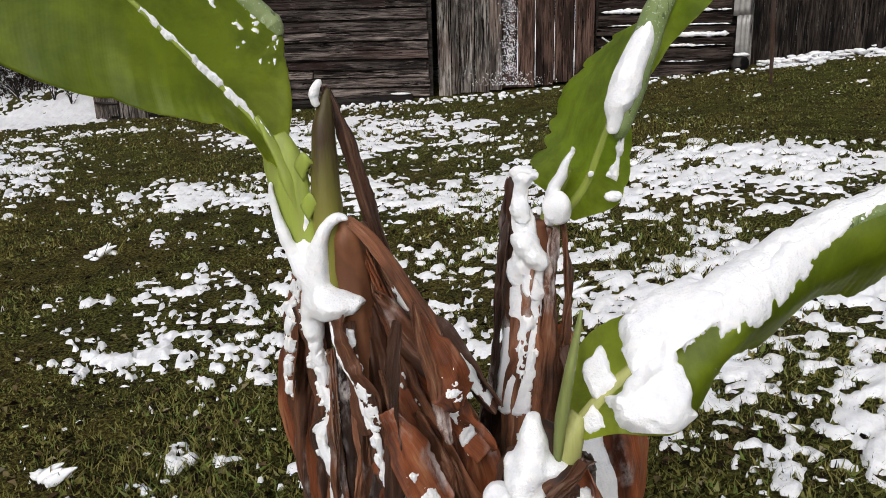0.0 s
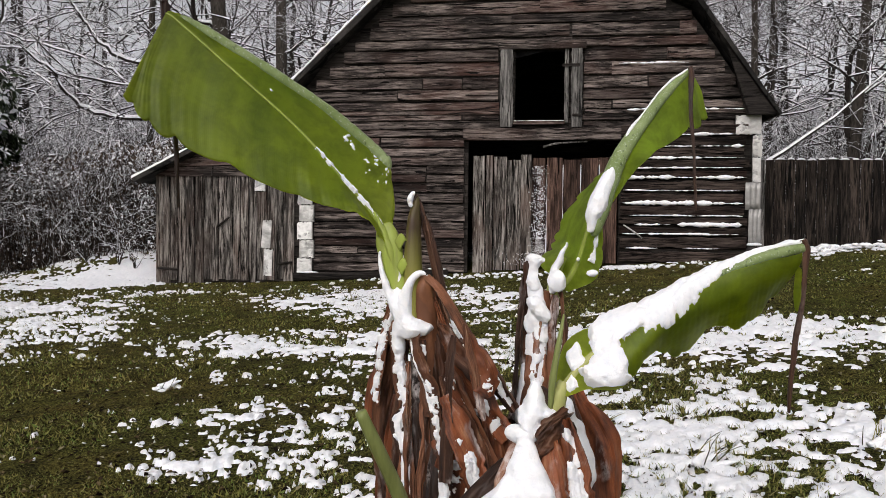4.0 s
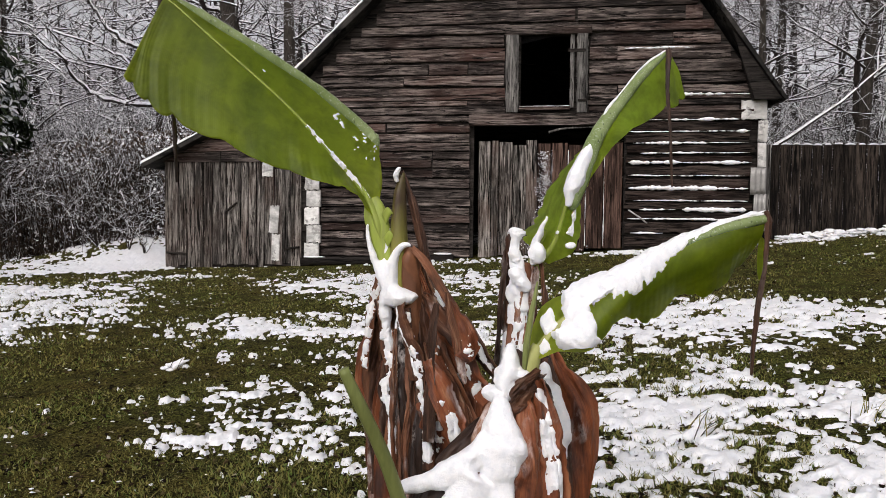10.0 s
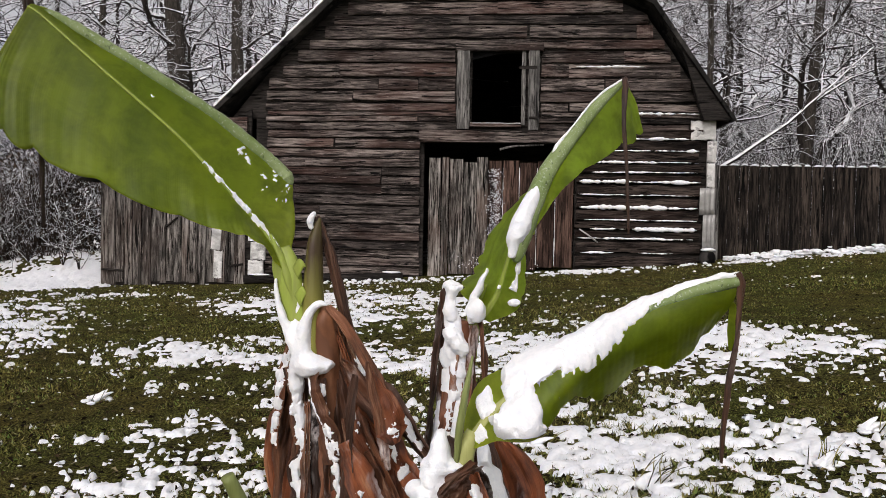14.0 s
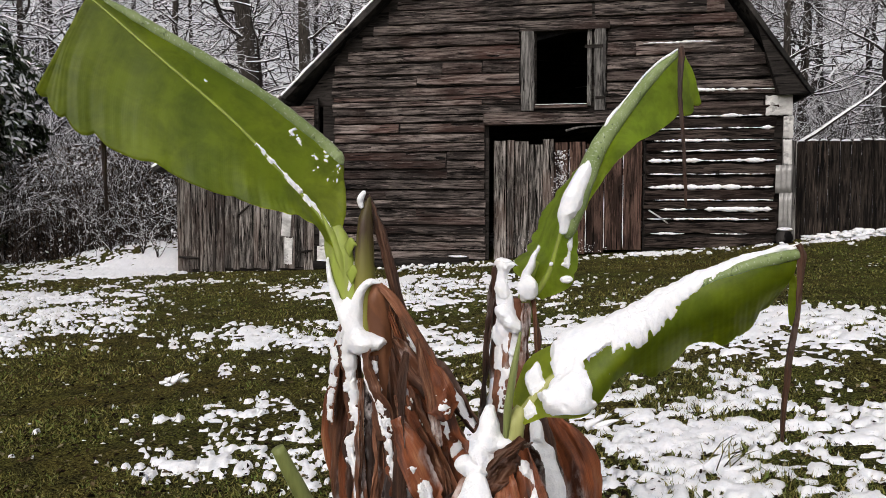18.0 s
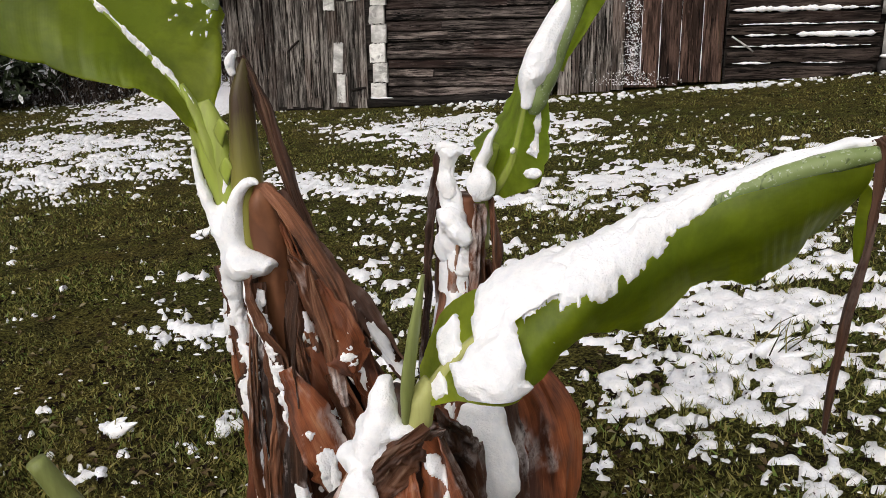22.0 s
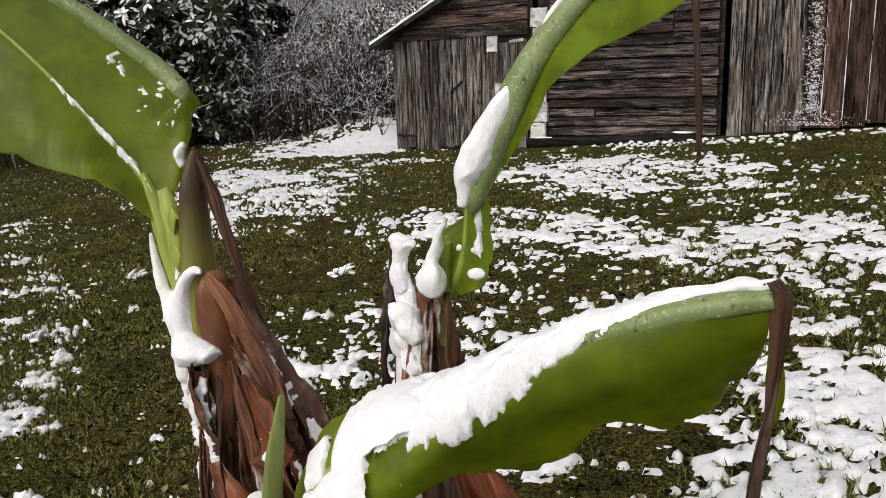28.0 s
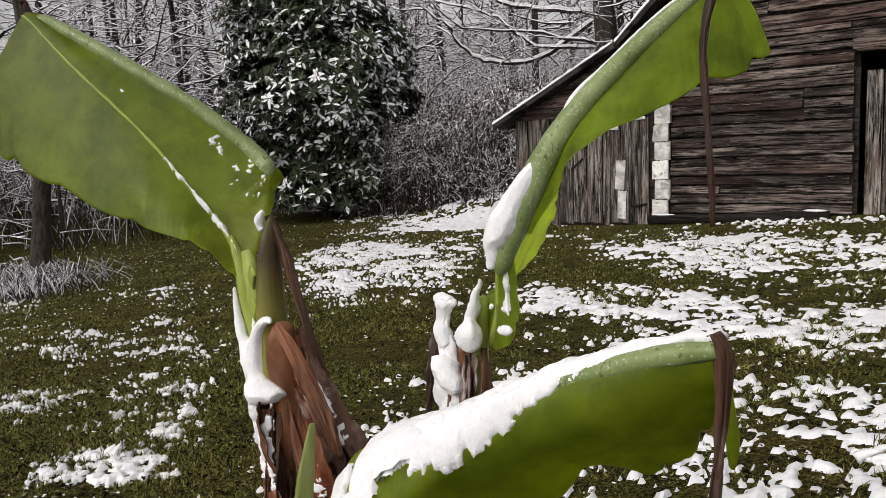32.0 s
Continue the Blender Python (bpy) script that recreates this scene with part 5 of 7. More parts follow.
def dry_mat(name, dark, mid, light, rimed=0.8):
    """A withered leaf: mottled brown, paler along its folds, fine fibres along it, smeared with rime."""
    m, nt, b = mat(name, 0.55)
    b.inputs["Specular IOR Level"].default_value = 0.3
    g = noise_tex(nt, place(nt, (2.2, 3.5, 1), "uv", spread=9), 1.0, 4, 0.6, 0.3)
    fine = noise_tex(nt, place(nt, (3, 70, 1), "uv", spread=5), 1.0, 3, 0.6, 0.1)
    v = noise_tex(nt, place(nt, (1, 1, 0.55), spread=13), 13.0, 4, 0.6, 0.4)
    col = mix(nt, ramp(nt, calc(nt, "ADD", calc(nt, "MULTIPLY", g, 0.45), calc(nt, "MULTIPLY", v, 0.55)), (0.40, 0.0), (0.56, 1.0)), dark, mid)
    col = mix(nt, ramp(nt, g, (0.56, 0.0), (0.74, 0.75)), col, light)
    col = mix(nt, ramp(nt, fine, (0.35, 0.3), (0.5, 0.0)), col, tuple(0.5 * c for c in dark))
    col = mix(nt, ramp(nt, fine, (0.55, 0.0), (0.75, 0.22)), col, light)
    col = mix(nt, 1.0, col, ramp(nt, per_object(nt), (0.0, 0.42), (1.0, 1.5)), "MULTIPLY")
    patch = ramp(nt, noise_tex(nt, place(nt, (1, 1, 0.5), spread=31), 9.0, 3, 0.55), (0.55, 0.0), (0.67, 1.0))
    rime = calc(nt, "MULTIPLY", ramp(nt, noise_tex(nt, place(nt, (1, 1, 0.6), spread=23), 40.0, 5, 0.7, 0.3), (0.44, 0.0), (0.62, rimed)), patch)
    put(nt, b.inputs["Base Color"], mix(nt, rime, col, (0.68, 0.62, 0.60)))
    bump(nt, b, calc(nt, "ADD", v, calc(nt, "MULTIPLY", fine, 0.35)), 0.35, 0.005)
    return m


def sheath_mat(name, low, high, z0, z1):
    """A living sheath that turns from one colour to another on its way up."""
    m, nt, b = mat(name, 0.45)
    s = nt.nodes.new("ShaderNodeSeparateXYZ")
    nt.links.new(place(nt), s.inputs[0])
    f = calc(nt, "DIVIDE", calc(nt, "SUBTRACT", s.outputs[2], z0), z1 - z0)
    g = noise_tex(nt, place(nt, (70, 70, 6)), 1.0, 4, 0.6)
    col = mix(nt, ramp(nt, calc(nt, "ADD", f, calc(nt, "MULTIPLY", calc(nt, "SUBTRACT", g, 0.5), 0.5)), (0.25, 0.0), (0.8, 1.0)), low, high)
    put(nt, b.inputs["Base Color"], mix(nt, ramp(nt, g, (0.35, 0.4), (0.6, 0.0)), col, tuple(0.45 * c for c in low)))
    bump(nt, b, g, 0.3, 0.004)
    return m


BLADE, BACKLIT = blade_mat("banana_leaf"), blade_mat("backlit_banana_leaf", True)
DRY = dry_mat("dry_brown_leaf", (0.030, 0.013, 0.008), (0.165, 0.064, 0.031), (0.36, 0.24, 0.155))
RUST = dry_mat("rust_brown_leaf", (0.045, 0.014, 0.007), (0.205, 0.060, 0.022), (0.34, 0.17, 0.085))
HOOD = dry_mat("brown_hood_sheath", (0.07, 0.026, 0.012), (0.20, 0.08, 0.035), (0.30, 0.15, 0.075), 0.1)
STRAND = dry_mat("dark_dangling_strip", (0.020, 0.010, 0.006), (0.055, 0.026, 0.015), (0.11, 0.058, 0.036), 0.08)
UMBER = dry_mat("dark_umber_leaf", (0.018, 0.009, 0.006), (0.07, 0.032, 0.019), (0.17, 0.095, 0.06))
SPEAR = sheath_mat("olive_spear", (0.24, 0.23, 0.045), (0.055, 0.033, 0.018), 1.20, 1.46)
PETIOLE = sheath_mat("pale_green_stalk", (0.42, 0.43, 0.15), (0.29, 0.36, 0.06), 1.05, 1.35)


def frost_mat():
    """The rolled back of a leaf: grey-green, beaded with wet snow and nicked dark."""
    m, nt, b = mat("frosted_green_roll", 0.4)
    v = place(nt)
    col = mix(nt, ramp(nt, noise_tex(nt, v, 14.0, 4, 0.6), (0.35, 0.0), (0.65, 1.0)), (0.15, 0.205, 0.065), (0.24, 0.30, 0.13))
    col = mix(nt, ramp(nt, noise_tex(nt, place(nt, (120, 120, 40)), 1.0, 2, 0.5), (0.64, 0.0), (0.70, 0.7)), col, (0.04, 0.055, 0.02))
    bead = ramp(nt, noise_tex(nt, v, 210.0, 2, 0.5), (0.60, 0.0), (0.72, 0.4))
    put(nt, b.inputs["Base Color"], mix(nt, bead, col, (0.72, 0.75, 0.72)))
    bump(nt, b, bead, 0.3, 0.002)
    return m


FROST = frost_mat()
GREEN = sheath_mat("fresh_green_stalk", (0.16, 0.18, 0.055), (0.23, 0.27, 0.085), 0.9, 1.2)


def leaf(parent, rows, n, m, seed, ragged=0.02, wave=0.006, edges=(0, 1), scallop=0.0, lobes=5.0, material=None):
    """A living blade through rows of places; it waves between its ribs, and its free edges are torn into lobes: ragged and scallop are shares of its width."""
    G = sheet(rows, n, m)
    u, v = np.meshgrid(np.linspace(0, 1, n), np.linspace(0, 1, m), indexing="ij")
    s = np.linspace(0, 1, n)
    W = v.copy()
    for e in edges:
        phase = lobes * np.pi * (s + 0.10 * vnoise(s * 4, s * 0 + seed + 5 * e, seed + 6)) + seed + 2.1 * e
        cut = scallop * (1 - np.abs(np.sin(phase))) ** 1.15 * (0.7 + 0.3 * vnoise(s * 6, s * 0 + e, seed + 9)) * np.clip(s * 5, 0, 1)
        cut = cut + ragged * (0.5 + 0.5 * fbm(s * 30 + seed, s * 0 + 3 * e, seed + 3, 3, 0.6))
        W = np.where(v > 0.5, 0.5 + (W - 0.5) * (1 - 2 * cut[:, None]), W) if e else np.where(v < 0.5, 0.5 - (0.5 - W) * (1 - 2 * cut[:, None]), W)
    x = np.clip(W, 0, 1) * (m - 1)
    k = np.minimum(x.astype(int), m - 2)
    f = (x - k)[..., None]
    i = np.arange(n)[:, None]
    G = G[i, k] * (1 - f) + G[i, k + 1] * f
    away = np.abs(v - 0.45) * 2
    G = G + normals(G) * (wave * fbm(u * 14, v * 2.5, seed, 2) * away + 0.0004 * np.sin(u * 260 + 3 * v) * np.clip(away, 0, 1))[..., None]
    V, F, uv = shell(G, 0.0016)
    ob = child("leaf_blade", fast_mesh("leaf_blade", V, F, [material or BLADE], uv=uv), parent, "green living blade")
    return sheet(rows, n, m), ob


def resample(G, u0, u1, v0, v1, n, m):
    """A finer grid over a part of the grid G; v1 may be a pair: its value at either end."""
    a, b = v1 if isinstance(v1, tuple) else (v1, v1)
    c, d = v0 if isinstance(v0, tuple) else (v0, v0)
    U, S = np.meshgrid(np.linspace(u0, u1, n), np.linspace(0, 1, m), indexing="ij")
    K = (U - u0) / (u1 - u0)
    W = (c + (d - c) * K) * (1 - S) + (a + (b - a) * K) * S
    x, y = np.clip(U, 0, 1) * (G.shape[0] - 1), np.clip(W, 0, 1) * (G.shape[1] - 1)
    i, j = np.minimum(x.astype(int), G.shape[0] - 2), np.minimum(y.astype(int), G.shape[1] - 2)
    f, g = (x - i)[..., None], (y - j)[..., None]
    return (G[i, j] * (1 - f) + G[i + 1, j] * f) * (1 - g) + (G[i, j + 1] * (1 - f) + G[i + 1, j + 1] * f) * g


def snow_on(label, G, u0, u1, v0, v1, thick, seed, up=0.5, toward=(0.2, -1, 0.9), hole=0.0, edge=0.014, size=0.04, n=90, m=44, taper=0.0, wild=1.1):
    """Snow that lies on a part of the grid G, thick in the middle and thinning out to an uneven edge; hole: how patchy it is."""
    H = resample(G, u0, u1, v0, v1, n, m)
    lu = np.linalg.norm(np.diff(H[:, m // 2], axis=0), axis=1).sum()
    lv = np.linalg.norm(np.diff(H[n // 2], axis=0), axis=1).sum()
    u, v = np.meshgrid(np.linspace(0, 1, n), np.linspace(0, 1, m), indexing="ij")
    rim = np.clip(np.minimum(np.minimum(u, 1 - u) * lu, np.minimum(v, 1 - v) * lv) / edge, 0, 1.4)
    f = rim - 0.25 + wild * fbm(u * lu / size, v * lv / size, seed, 4, 0.55) - hole
    t = np.sqrt(np.clip(f * 1.3, 0, 1)) * (1 + 0.35 * fbm(u * lu / size * 0.7, v * lv / size * 0.7, seed + 5, 2))
    t = t * (1 - taper * u)
    N = normals(H)
    N = N * np.where((N @ np.array(toward, float)).mean() < 0, -1, 1)
    D = N * (1 - up) + np.array([0, 0, up])
    D /= np.linalg.norm(D, axis=2, keepdims=True)
    top = H + N * 0.0014 + D * (thick * t)[..., None] - N * np.where(t > 0, 0, 0.003)[..., None]
    live = (t > 0).ravel()
    F = grid_faces(n, m)
    F = F[live[F].any(1)]
    used = np.unique(F)
    back = np.zeros(n * m, int)
    back[used] = np.arange(len(used))
    ob = new("snow", fast_mesh("snow", top.reshape(-1, 3)[used], back[F], [SNOW]))
    return tagged(ob, label, "snow", "snow on the banana plants")


def drift(label, pieces, voxel=0.0035, rounds=12):
    """Lumps and ridges of snow melted together into one smooth body."""
    ob = new("snow", fast_mesh("snow", *joined(pieces), [SNOW]))
    m = ob.modifiers.new("melt", "REMESH")
    m.mode, m.voxel_size, m.use_smooth_shade = "VOXEL", voxel, True
    m = ob.modifiers.new("soften", "SMOOTH")
    m.factor, m.iterations = 0.5, rounds
    return tagged(ob, label, "snow", "snow on the banana plants")


def ridge(P, R, seed, k=8, squash=0.8, rough=0.25, n=26):
    """A soft ridge of snow along a line."""
    P = spline(P, n)
    s = np.linspace(0, 1, n)
    R = np.interp(s, np.linspace(0, 1, len(R)), R) * (1 + rough * fbm(s * 4.5, s * 0 + seed * 3.1, seed, 2))
    P = P + 0.004 * np.stack([fbm(s * 7, s * 0 + 1, seed), fbm(s * 7, s * 0 + 5, seed), fbm(s * 7, s * 0 + 9, seed)], 1)
    return tube(P, R, k, squash=squash, wobble=0.22, seed=seed)


def dead_leaf(parent, line, widths, face, seed, material, fold=0.45, crumple=0.016, n=72, m=33, label=""):
    """A withered leaf that hangs along a line: folded lengthwise, crumpled, with a torn edge."""
    P = spline(line, n)
    s = np.linspace(0, 1, n)
    w = np.interp(s, np.linspace(0, 1, len(widths)), widths)
    T = np.gradient(P, axis=0)
    T /= np.linalg.norm(T, axis=1, keepdims=True)
    tw = 0.9 * fbm(s * 2.0, s * 0 + seed * 1.7, seed, 1)
    f = np.array(face, float) / np.linalg.norm(face)
    S = np.cross(T, f)
    S /= np.linalg.norm(S, axis=1, keepdims=True) + 1e-9
    O = np.cross(S, T)
    S, O = S * np.cos(tw)[:, None] + O * np.sin(tw)[:, None], O * np.cos(tw)[:, None] - S * np.sin(tw)[:, None]
    c = np.linspace(-1, 1, m)
    ss, cc = np.meshgrid(s, c, indexing="ij")
    cut = 1 - 0.4 * np.clip(fbm(ss * 9 + 7 * np.sign(cc), cc * 0 + seed, seed + 2, 3, 0.7), 0, 1)
    pleat = np.abs((cc * 1.15 + 0.35 * fbm(ss * 2.5, cc * 0 + seed, seed + 6, 2) + seed * 0.37) % 1.0 - 0.5) * 2
    crease = 0.3 - np.abs(fbm(ss * 3.2 + seed, cc * 1.4 - ss * 1.5, seed + 11, 2))
    fine = 0.25 - np.abs(fbm(ss * 7 + seed, cc * 2.6 - ss * 3.5, seed + 15, 3, 0.6))
    lift = fold * w[:, None] * (0.5 - np.abs(cc) ** 1.2) + 0.11 * w[:, None] * (pleat - 0.5) + 0.8 * crumple * fbm(ss * 3 + seed, cc * 1.0, seed, 2) + 1.7 * crumple * crease + 0.3 * crumple * fine + 0.12 * crumple * vnoise(ss * 22, cc * 2 + seed, seed + 8)
    G = P[:, None] + S[:, None] * (cc * cut * w[:, None])[..., None] + O[:, None] * lift[..., None]
    V, F, uv = shell(G, 0.002)
    child("dead_leaf", fast_mesh("dead_leaf", V, F, [material], uv=uv), parent, label)
    return G


def stalk(name, parent, line, radii, material, k=12, wobble=0.12, squash=1.0, n=22, seed=1, label=""):
    P = spline(line, n)
    R = np.interp(np.linspace(0, 1, n), np.linspace(0, 1, len(radii)), radii)
    return child(name, fast_mesh(name, *tube(P, R, k, squash=squash, wobble=wobble, seed=seed), [material]), parent, label)


FRONT_F = (0.1, -1, 0.1)
on_plant = "wet snow clinging to the banana plant"

# The tall plant with the broad leaning leaf.
one = thing("banana_plant", "tall banana plant, brown withered skirt and one broad green leaf, snow-covered", "banana plant", "banana plants", at=(1.12, 4.09, 0.0))
stalk("pseudostem", one, [(1.14, 4.20, -0.12), (1.13, 4.20, 0.5), (1.105, 4.18, 0.95), (1.08, 4.14, 1.24)], [0.10, 0.075, 0.05, 0.026], UMBER, 14, 0.25)
stalk("spear", one, [(1.062, 4.105, 1.16), (1.058, 4.108, 1.30), (1.060, 4.11, 1.42), (1.068, 4.112, 1.478)], [0.030, 0.032, 0.022, 0.006], SPEAR, 12, 0.1, 0.75, label="rolled olive-green spear leaf")
dead_leaf(one, [(1.066, 4.108, 1.482), (1.092, 4.12, 1.40), (1.118, 4.135, 1.29), (1.150, 4.15, 1.15)], [0.007, 0.012, 0.014, 0.015], (0.5, -1, 0), 3, UMBER, 0.7, 0.005, label="dark withered strip")
stalk("petiole", one, [(0.962, 4.098, 1.440), (0.984, 4.10, 1.395), (1.004, 4.102, 1.345), (1.026, 4.108, 1.26), (1.050, 4.115, 1.16)], [0.006, 0.015, 0.022, 0.018, 0.013], PETIOLE, 14, 0.2, 0.6, label="pale yellow-green leaf stalk")
stalk("leaf_sheath", one, [(1.105, 4.125, 1.0), (1.096, 4.115, 1.10), (1.090, 4.108, 1.20), (1.087, 4.105, 1.265), (1.087, 4.105, 1.284)], [0.034, 0.036, 0.034, 0.027, 0.012], HOOD, 20, 0.25, 0.8, label="rounded brown leaf sheath")
rows1 = [
    [(0.990, 4.082, 1.365), (0.993, 4.09, 1.365), (0.997, 4.10, 1.372), (1.002, 4.112, 1.385), (1.004, 4.122, 1.398), (1.0, 4.13, 1.40)],
    [(0.962, 4.045, 1.415), (0.952, 4.06, 1.428), (0.945, 4.096, 1.447), (0.972, 4.14, 1.49), (0.990, 4.172, 1.525), (0.985, 4.198, 1.52)],
    [(0.905, 4.02, 1.440), (0.890, 4.035, 1.475), (0.880, 4.075, 1.525), (0.920, 4.13, 1.562), (0.958, 4.188, 1.590), (0.950, 4.228, 1.560)],
    [(0.800, 3.985, 1.470), (0.785, 4.0, 1.545), (0.778, 4.04, 1.640), (0.806, 4.088, 1.680), (0.840, 4.135, 1.695), (0.848, 4.182, 1.650)],
    [(0.625, 3.925, 1.545), (0.615, 3.945, 1.655), (0.628, 3.99, 1.778), (0.652, 4.028, 1.800), (0.680, 4.06, 1.805), (0.692, 4.105, 1.755)],
    [(0.505, 3.878, 1.612), (0.490, 3.905, 1.745), (0.512, 3.965, 1.882), (0.522, 3.985, 1.892), (0.536, 4.0, 1.892), (0.552, 4.04, 1.850)],
    [(0.440, 3.852, 1.690), (0.462, 3.905, 1.795), (0.485, 3.960, 1.900), (0.492, 3.972, 1.905), (0.505, 3.985, 1.90), (0.52, 4.02, 1.87)],
]
G1, blade = leaf(one, rows1, 200, 60, 5, 0.014, 0.009, scallop=0.045, lobes=8.0)
base = []
for (x, y, z), w in (((0.984, 4.112, 1.410), 0.016), ((0.994, 4.107, 1.372), 0.028), ((1.007, 4.102, 1.325), 0.027), ((1.021, 4.098, 1.270), 0.020), ((1.038, 4.097, 1.21), 0.015), ((1.052, 4.10, 1.15), 0.011)):
    base.append([(x + w * math.sin(a), y - 0.55 * w * math.cos(a), z + 0.35 * w * math.sin(a)) for a in np.linspace(-1.9, 1.75, 7)])
V, F, uv = shell(sheet(base, 40, 24), 0.003)
child("leaf_base", fast_mesh("leaf_base", V, F, [PETIOLE], uv=uv), one, "pale yellow-green flaring foot of the blade")
for k, line in enumerate((((1.022, 4.09, 1.355), (1.036, 4.085, 1.378), (1.046, 4.09, 1.370)), ((1.028, 4.085, 1.295), (1.044, 4.08, 1.318), (1.050, 4.085, 1.306)))):
    P = spline(line, 10)
    w = np.interp(np.linspace(0, 1, 10), [0, 0.5, 1], [0.013, 0.010, 0.002])
    G = P[:, None] + np.stack([-0.5 * w[:, None] * np.linspace(-1, 1, 6), 0.2 * w[:, None] * np.linspace(-1, 1, 6) ** 2, w[:, None] * np.linspace(-1, 1, 6)], -1)
    V, F, uv = shell(G, 0.002)
    child("torn_flap", fast_mesh("torn_flap", V, F, [PETIOLE], uv=uv), one, "torn yellow-green flap")
rib1 = G1[:, 24] + normals(G1)[:, 24] * -0.002
child("midrib", fast_mesh("midrib", *tube(rib1, np.linspace(0.0055, 0.002, len(rib1)), 8), [PETIOLE]), blade, "pale green midrib")
child("rolled_edge", fast_mesh("rolled_edge", *tube(G1[50:, 48] + (0, -0.006, -0.006), np.interp(np.linspace(0, 1, len(G1) - 50), [0, 0.06, 0.7, 1], [0.006, 0.017, 0.014, 0.007]), 12, wobble=0.15), [FROST]), blade, "rolled pale edge of the blade")
dead_leaf(one, [(0.476, 3.965, 1.935), (0.478, 3.975, 1.90), (0.486, 3.99, 1.70), (0.492, 4.0, 1.56), (0.498, 4.0, 1.445)], [0.009, 0.012, 0.007, 0.006, 0.002], FRONT_F, 9, STRAND, 0.9, 0.004, label="withered leaf tip hanging straight down")
for i, (u0, u1, v0, v1, t, h, e) in enumerate(((0.03, 0.24, 0.375, 0.43, 0.012, 0.12, 0.006), (0.22, 0.44, 0.385, 0.422, 0.010, 0.22, 0.005), (0.14, 0.46, 0.50, 0.80, 0.002, 1.5, 0.02), (0.12, 0.34, 0.66, 0.82, 0.003, 1.52, 0.014), (0.5, 0.9, 0.42, 0.60, 0.002, 1.35, 0.02))):
    snow_on("flecks of snow on the broad green leaf", G1, u0, u1, v0, v1, t, 40 + i, 0.3, hole=h, edge=e, size=0.014, n=150)

def pushed(line, deep=0.05):
    """A line moved back from the open lawn, the outer ones further."""
    E = np.array((1.38, 2.39, 1.42))
    out = []
    for p in line:
        q = np.array((p[0], 4.09 + 0.55 * (p[1] - 4.09), p[2]))
        out.append(E + (q - E) * (1 + (deep + 0.14 * min(max((1.06 - p[0]) / 0.07, 0), 1)) / 1.7))
    return out


